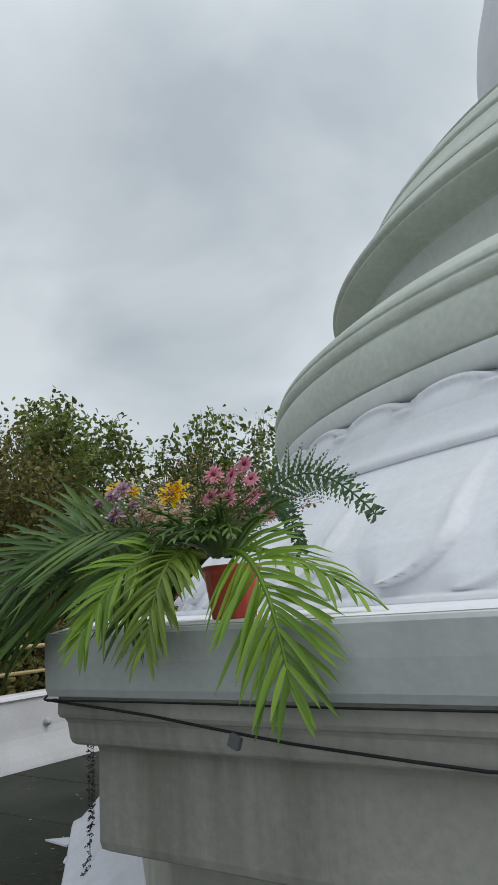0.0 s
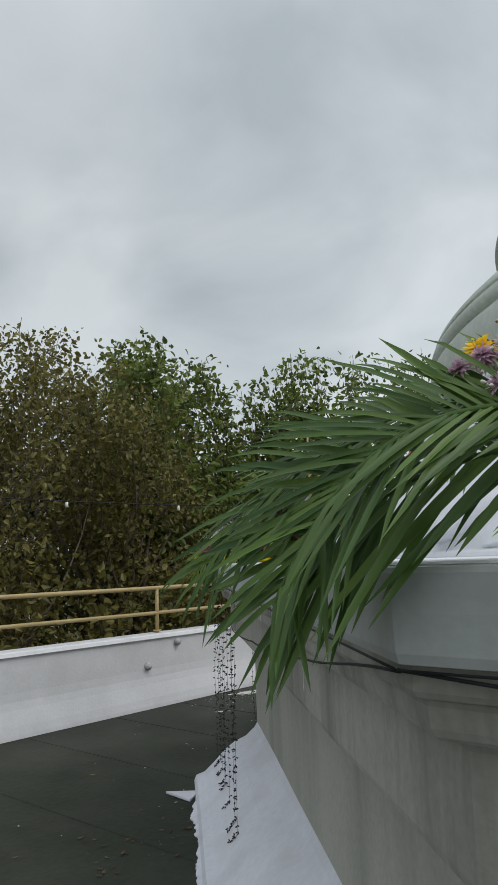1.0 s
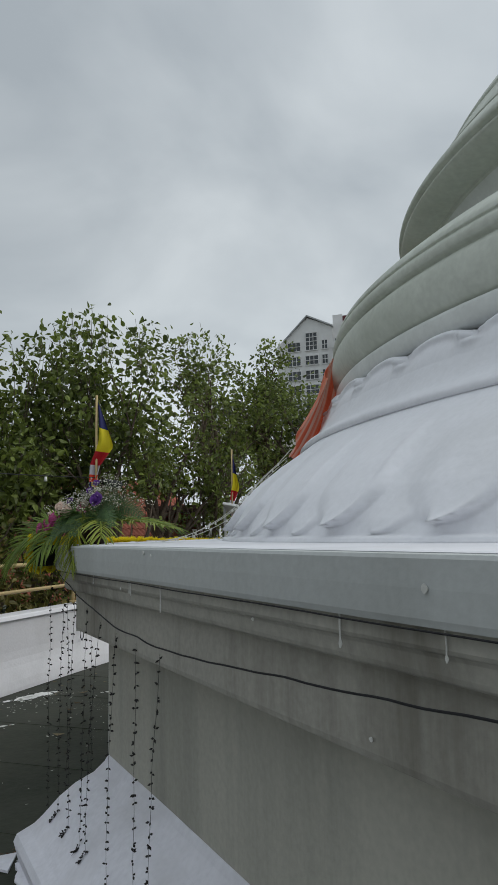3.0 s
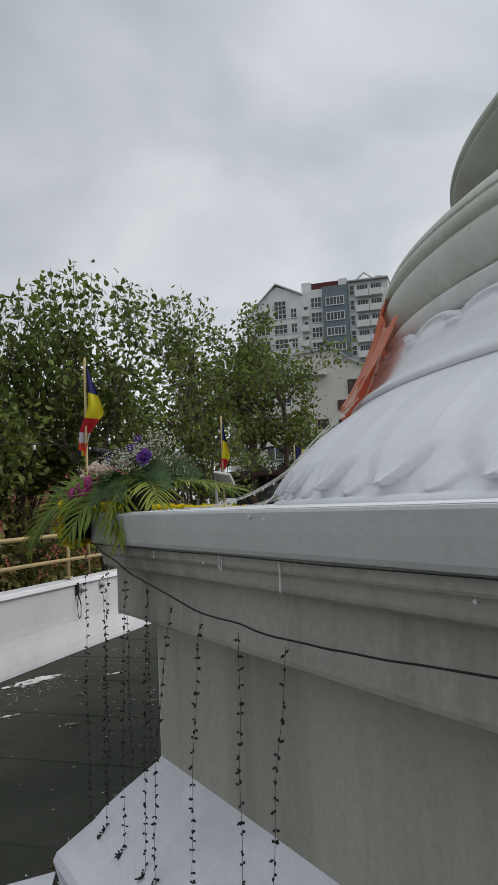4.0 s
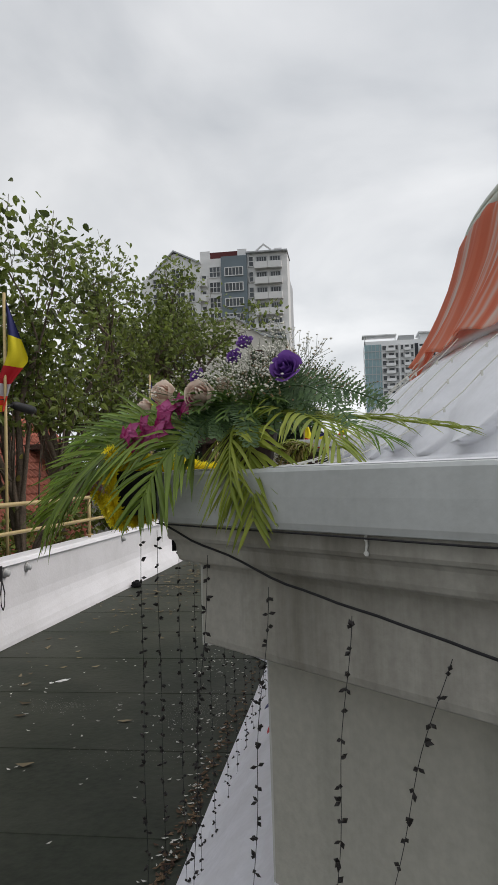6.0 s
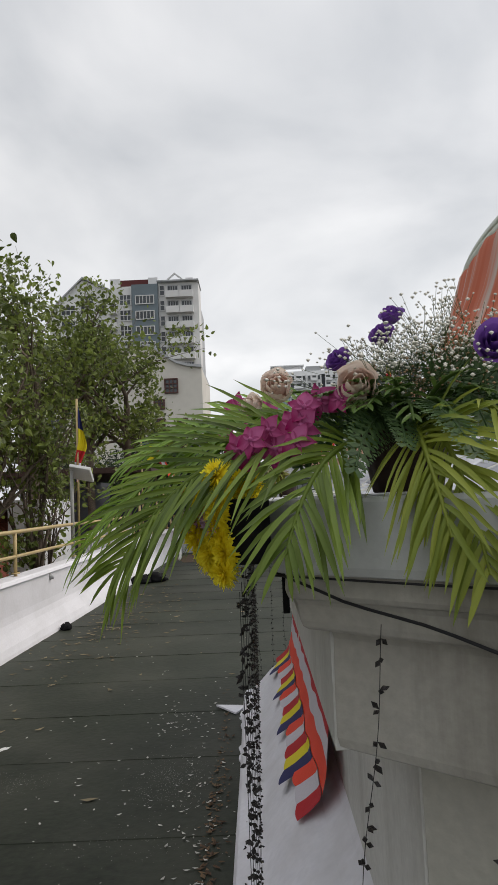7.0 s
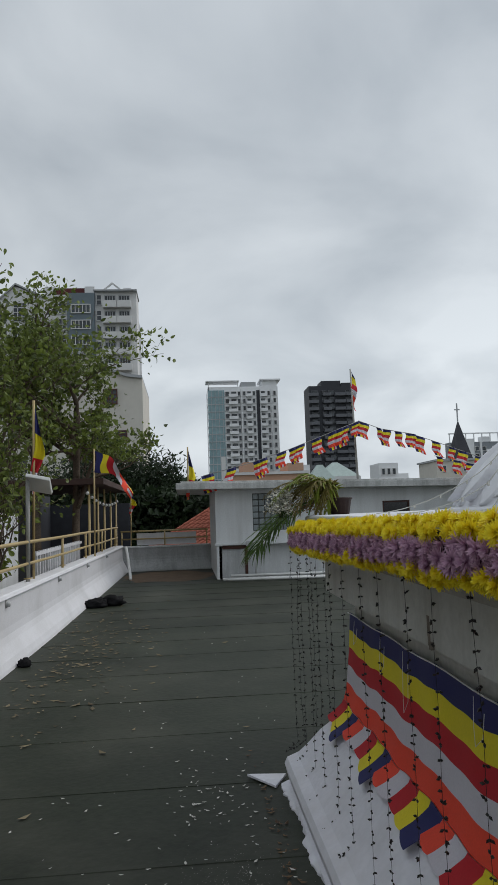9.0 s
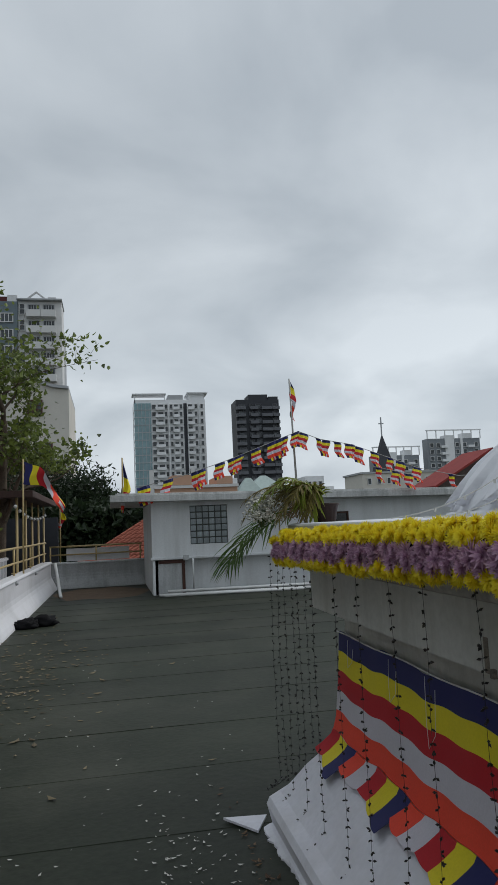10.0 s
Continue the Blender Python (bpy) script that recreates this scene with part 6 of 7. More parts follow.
frond(ar, (0.03, -0.04, 0.12), W(-1.31, -4.79, 1.67), W(-1.23, -4.86, 1.43), 0.20, 22, M_PALM, "bright green palm frond", 0.011, 5, 0.22, (0.35, -1, 0.4))
frond(ar, (0.02, 0.0, 0.13), W(-1.35, -4.66, 1.66), W(-1.20, -4.68, 1.56), 0.16, 12, M_PALM, "", 0.012, 6, 0.3)
frond(ar, (-0.02, 0.03, 0.13), W(-1.75, -4.50, 1.78), W(-1.98, -4.46, 1.68), 0.24, 16, M_PALM_DARK, "", 0.012, 7, 0.3)
fern(ar, (0.04, 0.03, 0.18), W(-1.34, -4.60, 1.88), W(-1.19, -4.61, 1.70), 8)
fern(ar, (0.05, 0.02, 0.17), W(-1.37, -4.62, 1.80), W(-1.335, -4.63, 1.65), 9)
rg = random.Random(5)
for p, k in (((-0.112, -0.015, 0.255), 0.9), ((-0.265, -0.03, 0.285), 0.55), ((-0.225, -0.02, 0.275), 0.5)):
    bloom(ar, "gold_bloom", GOLD, None, p, (rg.uniform(-0.4, 0.4), -0.8, 0.8), k, "golden yellow chrysanthemum")
for p in ((-0.03, 0.015, 0.285), (0.02, 0.01, 0.275), (0.062, 0.015, 0.262), (-0.02, -0.01, 0.235), (0.03, -0.02, 0.228), (0.075, 0.0, 0.225), (0.0, -0.03, 0.165), (0.045, 0.02, 0.295), (0.09, 0.02, 0.19)):
    fc = (rg.uniform(-0.3, 0.5), -0.8, rg.uniform(0.1, 0.6))
    b = bloom(ar, "pink_bloom", PINK, None, p, fc, rg.uniform(0.46, 0.58), "pink daisy with a dark red eye")
    part_mesh("flower_eye", EYE, None, b)
for i in range(10):
    bloom(ar, "lilac_bloom", LILAC, None, (-0.235 + rg.uniform(-0.06, 0.06), -0.04 + rg.uniform(-0.03, 0.03), 0.25 + rg.uniform(-0.03, 0.03)), (rg.uniform(-0.5, 0.3), -0.8, 0.7), rg.uniform(0.4, 0.55), "faded lilac chrysanthemum")
for i in range(9):
    bloom(ar, "wilted_bloom", WILT, None, (-0.10 + rg.uniform(-0.055, 0.05), -0.07 + rg.uniform(-0.02, 0.03), 0.20 + rg.uniform(-0.022, 0.022)), (rg.uniform(-0.4, 0.4), -0.9, 0.5), rg.uniform(0.42, 0.58), "wilted cream chrysanthemum")
filler(ar, (-0.08, 0.03, 0.19), 0.20, 0.16, 900, 0.0035, M_DRY, 3, "dry_filler", True, "dry brown filler twigs")
filler(ar, (-0.20, 0.02, 0.20), 0.12, 0.11, 320, 0.0038, M_GYP, 16, "white_filler", True, "white filler blooms")
for i in range(26):
    a = rg.uniform(0, 6.28)
    frond(ar, (0.02 * math.cos(a), 0.02 * math.sin(a), 0.12), (0.09 * math.cos(a), 0.09 * math.sin(a), 0.20), (0.16 * math.cos(a), 0.16 * math.sin(a), 0.15 + rg.uniform(-0.05, 0.06)), 0.055, 5, M_PALM_DARK, "", 0.0075, 100 + i, 0.2, name="leaf_spray")

# arrangement at the second corner
def star_orchid(r):
    """Five pointed petals, two of them broad, round a small lip."""
    bm = bmesh.new()
    for k in range(5):
        a = 2 * math.pi * k / 5 + math.pi / 2
        wide = 0.44 if k in (1, 4) else 0.30
        rows = []
        for j in range(7):
            s = j / 6
            w = r * wide * math.sin(math.pi * min(1.0, 0.08 + 0.92 * s ** 0.8)) * (1 if j < 6 else 0.1)
            z = r * (0.10 + 0.22 * s - 0.42 * s * s)
            rows.append([bm.verts.new((r * s * math.cos(a) - u * w * math.sin(a), r * s * math.sin(a) + u * w * math.cos(a), z + abs(u) * 0.12 * r)) for u in (-1, -0.5, 0, 0.5, 1)])
        for r0, r1 in zip(rows, rows[1:]):
            for i in range(4):
                bm.faces.new((r0[i], r0[i + 1], r1[i + 1], r1[i]))
    g = bmesh.ops.create_icosphere(bm, subdivisions=1, radius=r * 0.16)
    for v in g["verts"]:
        v.co.z = v.co.z * 1.5 + r * 0.18
    return bm


M_ORCHID_STAR = petal_mat("dark_magenta_petal", (0.52, 0.14, 0.32), (0.35, 0.008, 0.115))
PB = (-4.60, -2.02, 1.5315)
br = thing("flower_arrangement", "pot of roses, orchids and violets with palm fronds on pedestal", "flowers", *PB, group="flower arrangements on the pedestal")
part("pot", pot_mesh(0.075, 0.10), M_DARKPOT, br, "dark brown pot", True)
W = lambda x, y, z: lp(PB, (x, y, z))
frond(br, (-0.06, -0.03, 0.10), W(-4.93, -2.09, 1.675), W(-5.085, -2.05, 1.42), 0.24, 38, M_PALM_MID, "olive green palm frond", 0.0086, 21, 0.2, (-0.25, -0.75, 0.6), sweep=0.62)
frond(br, (-0.05, 0.0, 0.11), W(-4.97, -1.98, 1.70), W(-5.19, -1.83, 1.45), 0.21, 36, M_PALM, "bright green palm frond", 0.0086, 20, 0.24, (-0.4, -0.6, 0.7))
frond(br, (-0.04, 0.02, 0.12), W(-4.88, -1.92, 1.72), W(-5.09, -1.86, 1.61), 0.18, 26, M_PALM, "bright green palm frond", 0.010, 19, 0.18, (-0.1, -0.5, 0.8))
frond(br, (-0.03, 0.04, 0.10), W(-4.84, -1.82, 1.67), W(-5.0, -1.52, 1.45), 0.19, 26, M_PALM_MID, "olive green palm frond", 0.0085, 17, 0.3, (-0.5, -0.5, 0.7))
frond(br, (0.01, -0.08, 0.09), W(-4.575, -2.19, 1.66), W(-4.555, -2.275, 1.42), 0.19, 20, M_PALM_YEL, "yellowing palm frond", 0.011, 22, 0.22, (-0.5, -0.85, 0.3))
frond(br, (-0.06, -0.06, 0.08), W(-4.76, -2.15, 1.63), W(-4.815, -2.20, 1.45), 0.17, 19, M_PALM_MID, "olive green palm frond", 0.0098, 23, 0.35, (-0.2, -1, 0.4))
frond(br, (0.0, -0.05, 0.10), W(-4.62, -2.20, 1.65), W(-4.60, -2.27, 1.47), 0.17, 14, M_PALM_YEL, "yellowing palm frond", 0.009, 18, 0.3, (-0.6, -0.8, 0.3))
frond(br, (0.03, -0.03, 0.11), W(-4.44, -2.20, 1.68), W(-4.38, -2.31, 1.56), 0.18, 15, M_PALM_YEL, "yellowing palm frond", 0.009, 24, 0.35)
frond(br, (0.03, 0.02, 0.11), W(-4.36, -2.02, 1.66), W(-4.12, -2.12, 1.60), 0.20, 16, M_PALM_YEL, "", 0.009, 25, 0.25)
frond(br, (0.02, 0.05, 0.12), W(-4.42, -1.85, 1.68), W(-4.26, -1.75, 1.60), 0.2, 16, M_PALM, "", 0.008, 27, 0.3)
fern(br, (0.03, -0.05, 0.16), W(-4.53, -2.09, 1.76), W(-4.515, -2.19, 1.61), 37)
fern(br, (0.05, -0.04, 0.16), W(-4.44, -2.16, 1.75), W(-4.36, -2.25, 1.62), 38)
fern(br, (0.02, -0.02, 0.17), W(-4.46, -2.10, 1.74), W(-4.44, -2.22, 1.62), 28)
fern(br, (0.03, -0.02, 0.18), W(-4.40, -2.05, 1.74), W(-4.28, -2.12, 1.66), 29)
fern(br, (-0.01, -0.03, 0.15), W(-4.58, -2.18, 1.68), W(-4.56, -2.26, 1.58), 30)
fern(br, (-0.02, -0.03, 0.13), W(-4.68, -2.15, 1.66), W(-4.71, -2.20, 1.57), 31)
fern(br, (-0.03, 0.0, 0.13), W(-4.72, -2.08, 1.66), W(-4.78, -2.12, 1.58), 32)
fern(br, (-0.02, -0.02, 0.14), W(-4.63, -2.14, 1.66), W(-4.64, -2.21, 1.60), 36)
for p, fc, k in (((-4.688, -2.10, 1.69), (-0.1, -0.9, 0.15), 1.08), ((-4.804, -1.97, 1.715), (-0.2, -0.9, 0.2), 0.92), ((-4.84, -2.0, 1.685), (-0.7, -0.6, 0.2), 0.6), ((-4.66, -2.0, 1.725), (0.2, -0.7, 0.5), 0.6)):
    bloom(br, "rose", ROSE, None, W(*p), fc, k, "blush white rose with a browned heart")
for p, fc in (((-4.487, -2.15, 1.735), (-0.2, -0.9, 0.3)), ((-4.60, -1.98, 1.825), (-0.3, -0.4, 0.8)), ((-4.62, -2.0, 1.79), (-0.5, -0.6, 0.5)), ((-4.70, -2.05, 1.74), (-0.6, -0.5, 0.5))):
    bloom(br, "violet_bloom", VIOLET, None, W(*p), fc, 0.85 if p[2] < 1.74 and p[1] < -2.1 else 0.55, "deep violet bloom")
rg = random.Random(15)
STAR_ORCHID = mesh_of(star_orchid(0.042), M_ORCHID_STAR)
for i in range(11):
    t = i / 10
    bloom(br, "orchid", STAR_ORCHID, None, W(-4.735 - 0.135 * t + rg.uniform(-0.02, 0.02), -2.10 + rg.uniform(-0.03, 0.03), 1.665 - 0.075 * t + rg.uniform(-0.022, 0.022)), (-0.45 + rg.uniform(-0.4, 0.4), -0.85, rg.uniform(-0.2, 0.4)), rg.uniform(0.65, 0.9), "magenta orchid", rg.uniform(0, 72))
part("orchid_stem", tube(bmesh.new(), [(-0.02, 0.02, 0.11), W(-4.78, -1.84, 1.70), W(-4.885, -1.685, 1.705), W(-4.93, -1.63, 1.655)], 0.0025, 5), M_PALM_DARK, br, "", True)
for p, fc, k in (((-4.88, -1.70, 1.722), (-0.35, -0.9, 0.1), 0.95), ((-4.905, -1.66, 1.688), (-0.6, -0.7, -0.1), 0.8), ((-4.925, -1.64, 1.665), (-0.75, -0.5, -0.4), 0.7), ((-4.85, -1.72, 1.705), (-0.1, -0.9, 0.5), 0.85), ((-4.82, -1.78, 1.705), (-0.6, -0.75, 0.0), 0.8)):
    bloom(br, "orchid", STAR_ORCHID, None, W(*p), fc, k, "magenta orchid with a pale heart")
filler(br, (0.0, 0.0, 0.17), 0.19, 0.11, 800, 0.0034, M_GYP, 33, "white_filler", True, "white filler blooms on hair-thin stems")
filler(br, (0.09, 0.02, 0.19), 0.15, 0.16, 620, 0.0033, M_GYP, 34, "white_filler")
filler(br, (0.12, -0.02, 0.15), 0.15, 0.12, 800, 0.0026, M_DRY, 35, "dry_filler")
for i in range(46):
    a = rg.uniform(0, 6.28)
    frond(br, (0.02 * math.cos(a), 0.02 * math.sin(a), 0.09), (0.10 * math.cos(a), 0.10 * math.sin(a), 0.18), (0.18 * math.cos(a), 0.18 * math.sin(a), 0.12 + rg.uniform(-0.03, 0.06)), 0.055, 5, M_PALM_DARK, "", 0.008, 130 + i, 0.2, name="leaf_spray")

# arrangement at the third corner
M_PALM_OLD = leaf_material("browning_palm_leaflet", (0.10, 0.075, 0.025), (0.26, 0.22, 0.06), 0.55)
PC = (-4.62, 2.02, 1.5315)
cr = thing("flower_arrangement", "pot of yellowing palm fronds and white filler on the pedestal", "flowers", *PC, group="flower arrangements on the pedestal")
part("pot", pot_mesh(0.075, 0.10), M_DARKPOT, cr, "dark brown pot", True)
W = lambda x, y, z: lp(PC, (x, y, z))
frond(cr, (-0.04, 0.02, 0.10), W(-4.95, 2.30, 1.62), W(-5.08, 2.50, 1.32), 0.32, 18, M_PALM_DARK, "dark green palm frond", 0.014, 41, 0.45)
frond(cr, (-0.03, 0.0, 0.10), W(-4.92, 2.12, 1.60), W(-5.10, 2.28, 1.32), 0.30, 16, M_PALM_DARK, "dark green palm frond", 0.013, 42, 0.45)
rg = random.Random(91)
for i in range(26):
    a = rg.uniform(-0.4, 6.0)
    rr = rg.uniform(0.05, 0.21)
    tx, ty, tz = -4.86 + rr * math.cos(a), 2.04 + rr * math.sin(a), rg.uniform(1.60, 1.80) - 0.4 * rr
    frond(cr, (0, 0, 0.08), ((tx + 4.62) * 0.6, (ty - 2.02) * 0.6, 0.29), W(tx, ty, tz), 0.14, 14, (M_PALM_YEL, M_PALM_OLD, M_PALM_OLD)[i % 3], "yellowing palm frond", 0.0095, 50 + i, 0.4)
filler(cr, W(-4.97, 1.98, 1.55), 0.08, 0.15, 480, 0.0075, M_GYP, 44, "white_filler", True, "white filler blooms")
filler(cr, W(-4.80, 2.0, 1.56), 0.12, 0.12, 400, 0.005, M_DRY, 45, "dry_filler", False)

# ---------- flower garland on its board ----------
gl = thing("flower_garland", "board packed with yellow and mauve chrysanthemums along the slab edge", "garland", -4.86, -2.08, 1.455)
gl.matrix_world = pose(-4.86, -2.08, 1.480, -1.08, 0, 0)
part("board", boxes((-0.05, 0.028, 0.0, 4.02, -0.052, 0.052), bev=0.006), M_BLACK, gl, "black foam board")
rg = random.Random(77)
NCOL = 96
for i in range(NCOL):
    y = 0.03 + 3.98 * (i + 0.5) / NCOL
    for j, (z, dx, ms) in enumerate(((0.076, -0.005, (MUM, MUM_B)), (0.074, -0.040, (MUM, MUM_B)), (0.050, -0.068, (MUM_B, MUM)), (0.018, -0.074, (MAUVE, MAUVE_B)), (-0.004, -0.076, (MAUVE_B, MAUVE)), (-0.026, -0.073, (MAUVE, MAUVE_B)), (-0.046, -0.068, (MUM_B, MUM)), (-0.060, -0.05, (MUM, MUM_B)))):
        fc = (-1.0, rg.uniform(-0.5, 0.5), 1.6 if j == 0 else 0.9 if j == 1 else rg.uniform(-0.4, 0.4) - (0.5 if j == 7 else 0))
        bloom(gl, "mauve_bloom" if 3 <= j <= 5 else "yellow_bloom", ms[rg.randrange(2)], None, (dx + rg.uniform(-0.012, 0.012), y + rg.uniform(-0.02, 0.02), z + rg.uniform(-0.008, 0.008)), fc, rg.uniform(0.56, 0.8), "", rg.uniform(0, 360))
for j in range(68):
    t = (j % 17) / 16
    row = j // 17 % 2 + 0.5 * (j // 34)
    edge = 0.5 - abs(t - 0.5)
    bloom(gl, "mauve_bloom" if 6 <= j % 17 <= 8 and j > 16 else "yellow_bloom", MAUVE if 6 <= j % 17 <= 8 and j > 16 else (MUM, MUM_B)[j % 2], None,
          (-0.048 - 0.07 * edge * row + rg.uniform(-0.008, 0.008), -0.012 + 0.02 * row + rg.uniform(-0.008, 0.008), 0.088 - 0.148 * t + rg.uniform(-0.005, 0.005)),
          (-0.8, -0.7, 0.5 - t), rg.uniform(0.46, 0.64), "", rg.uniform(0, 360))

part("tie_strap", boxes((0.047, 0.059, 0.15, 0.153, -0.150, -0.053), bev=0.001), M_BLACK, gl, "loose end of a black tie strap")

# ---------- cables, light strings ----------
def edge_point(i, t, out=0.0):
    """A place along side i of the slab, t from 0 to 1, pushed out."""
    c0, c1 = OCT[i], OCT[(i + 1) % 8]
    p = c0.lerp(c1, t)
    n = Vector((c1.y - c0.y, -(c1.x - c0.x))).normalized()
    return p + n * out


def cable(name, label, pts, rad=0.006):
    o = Vector(pts[0])
    ob = part(name, tube(bmesh.new(), [Vector(p) - o for p in pts], rad, 6), M_CABLE, None, "", True)
    ob.location = o
    return tagged(ob, label, "cable")


def run_on_side(i, zs_, out, n=40, wob=0.006, seed=0):
    pts = []
    for k in range(n + 1):
        t = k / n
        q = t * (len(zs_) - 1)
        a = min(len(zs_) - 2, int(q))
        z = zs_[a] + (zs_[a + 1] - zs_[a]) * (q - a)
        p = edge_point(i, t, out)
        pts.append((p.x, p.y, z + wob * noise.noise(Vector((t * 14, seed, 0.5)))))
    return pts


# side 5 runs from the second corner to the first, side 6 from the first corner on
SAG = [(0.0, 1.405), (0.05, 1.391), (0.14, 1.366), (0.264, 1.343), (0.45, 1.303), (0.63, 1.278), (0.8, 1.255), (0.89, 1.240), (1.0, 1.228), (1.12, 1.221), (1.3, 1.217), (1.47, 1.209), (1.6, 1.213), (1.8, 1.219), (2.29, 1.247), (2.52, 1.262), (2.8, 1.276), (3.02, 1.289), (3.14, 1.301), (3.6, 1.345), (4.08, 1.40)]
SIDE5 = (OCT[5] - OCT[6]).length
pts = []
for k in range(90):
    d = SIDE5 * k / 89
    p = edge_point(5, k / 89, -0.003)
    pts.append((p.x, p.y, interp(SAG, d) + 0.005 * noise.noise(Vector((d * 7, 1.0, 0.5)))))
cable("cable", "black cable sagging under the slab edge", pts, 0.0026)
# The thin black runs draw the dark shadow line under the slab as a shape.
cable("cable", "thin black cable that draws the shadow gap below the slab", run_on_side(5, [1.402, 1.401, 1.40, 1.401, 1.402], 0.004, seed=2, wob=0.002), 0.002)
cable("cable", "black cable drooping across the pedestal side", run_on_side(6, [1.40, 1.375, 1.342, 1.325, 1.33, 1.345, 1.345, 1.335, 1.33, 1.32, 1.31, 1.31, 1.32, 1.32], 0.0, seed=3, wob=0.003), 0.0026)
cable("cable", "thin black cable that draws the shadow gap below the slab", run_on_side(6, [1.401, 1.40, 1.402, 1.40], 0.004, seed=4, wob=0.002), 0.002)
tag = thing("cable_tag", "small dark grey tape tag on the drooping cable", "tag", -1.375, -4.81, 1.35)
tg = part("tape", boxes((-0.011, 0.011, -0.005, 0.005, -0.015, 0.006), bev=0.002), M_DARKBAND, tag)
tg.matrix_basis = pose(0, 0, 0, 0, 22, 0)

rg = random.Random(31)


def strand_meshes(seed, length, lean=0.0):
    """A hanging light string, foot laid on the flared plinth: thin wire, and dark bulb clusters in alternating pairs."""
    r = random.Random(seed)
    n = 30
    bend = r.uniform(-0.05, 0.05) if not lean else r.uniform(-0.012, 0.012)
    path = []
    for k in range(n + 1):
        s = k / n
        path.append(Vector((lean * math.sin(s * 1.57) + bend * math.sin(s * 3.0) + 0.005 * math.sin(s * 17 + seed), 0, -length * s)))
    wire = tube(bmesh.new(), path, 0.0008, 3, False)
    spots = []
    s = 0.02
    while s < length:
        t = s / length * n
        k = min(n - 1, int(t))
        spots.append(path[k].lerp(path[k + 1], t - k))
        s += r.uniform(0.026, 0.050)
    return wire, spots


def bulb_mesh(seed, mat):
    """Two pointed dark bulbs set back to back on the wire."""
    r = random.Random(seed)
    bm = bmesh.new()
    for sg in (-1, 1, 1)[:r.choice((2, 2, 3))]:
        a = r.uniform(0, 6.28)
        d = Vector((sg * math.cos(a) * 0.7, math.sin(a) * 0.7, r.uniform(-1.0, 0.5))).normalized()
        w = d.cross(Vector((0.3, 0.2, 1))).normalized() * r.uniform(0.0038, 0.0056)
        u = d.cross(w).normalized() * 0.0045
        ln = r.uniform(0.011, 0.018)
        v = [bm.verts.new(q) for q in (Vector(), d * ln * 0.5 + w, d * ln, d * ln * 0.5 - w, d * ln * 0.5 + u, d * ln * 0.5 - u)]
        for f in ((0, 1, 4), (1, 2, 4), (2, 3, 4), (3, 0, 4), (1, 0, 5), (2, 1, 5), (3, 2, 5), (0, 3, 5)):
            bm.faces.new([v[i] for i in f])
    return mesh_of(bm, mat)


protos = {}
LBL = "hanging light string with small dark bulbs along a thin wire"
M_BULB = material("dark_bulb_plastic", (0.02, 0.017, 0.016), 0.45, var=0.3, scale=80, bump=0.0)
BULBS = [bulb_mesh(500 + i, M_BULB) for i in range(8)]
places = []
for d, zt, lean in ((0.214, 1.34, -0.09), (0.415, 1.292, -0.08), (0.632, 1.265, -0.09), (0.835, 1.228, -0.20), (1.053, 1.208, -0.12), (1.293, 1.20, -0.04), (1.53, 1.197, -0.12)):
    places.append((edge_point(5, d / SIDE5, 0.004), zt, -43, lean))
for y in (1.93, 1.68, 1.41, 1.09, 0.81, 0.50, 0.24, -0.06, -0.30, -0.57, -0.82, -1.10, -1.35, -1.55, -1.80, -1.95):
    places.append((Vector((-4.888, y)), 1.37, 90, 0.0))
for x, y in ((-4.91, 2.12), (-4.86, 2.16), (-4.78, 2.22), (-4.68, 2.29)):
    places.append((Vector((x, y)), 1.38, 60, 0.0))
for i, (p, zt, rz, lean) in enumerate(places):
    ln = zt - (0.27 if rz == -43 else 0.20)
    key = (i % 4, round(ln, 2), lean)
    if key not in protos:
        wire, spots = strand_meshes(200 + i, ln, lean)
        ob = thing("light_string", LBL, "light string", p.x, p.y, zt, rz, group="light strings round the pedestal")
        part("wire", wire, M_CABLE, ob, "", True)
        for k, q in enumerate(spots):
            bulb = part_mesh("bulb", BULBS[(k * 5 + i) % 8], None, ob)
            bulb.location, bulb.rotation_euler = q, (rg.uniform(-0.8, 0.8), rg.uniform(-0.8, 0.8), rg.uniform(0, 6.28))
        protos[key] = ob
    else:
        copy_thing(protos[key], pose(p.x, p.y, zt, 0, 0, rz))
# tails of the strings that lie over the flared plinth
for i, (p, zt, rz, lean) in enumerate(places):
    p = p + Vector((0.731, -0.682)) * lean
    n = Vector((p.x, p.y)).normalized()
    if rz == 90:
        n = Vector((-1, 0))
    elif rz == -43:
        n = Vector((-0.684, -0.73))
    foot = ((0.0, 0.285), (0.012, 0.27), (0.025, 0.258), (0.035, 0.248)) if rz == -43 else ((0.0, 0.21), (0.02, 0.188), (0.05, 0.165), (0.078, 0.148))
    q = [(p + n * o, z) for o, z in foot]
    bm = bmesh.new()
    pts = [Vector((a.x - p.x, a.y - p.y, z - foot[0][1])) for a, z in q]
    tube(bm, pts, 0.0009, 3, False)
    ob = part("light_string_tail", bm, M_CABLE, None, "", True)
    ob.location = (p.x, p.y, foot[0][1])
    tagged(ob, "end of a light string lying over the white plinth", "light string", "light string ends on the plinth")
    r = random.Random(900 + i)
    for a, b in zip(pts, pts[1:]):
        for k in range(2):
            part_mesh("bulb", BULBS[r.randrange(8)], None, ob).location = a.lerp(b, r.random()) + Vector((r.uniform(-0.006, 0.006), r.uniform(-0.006, 0.006), 0.004))

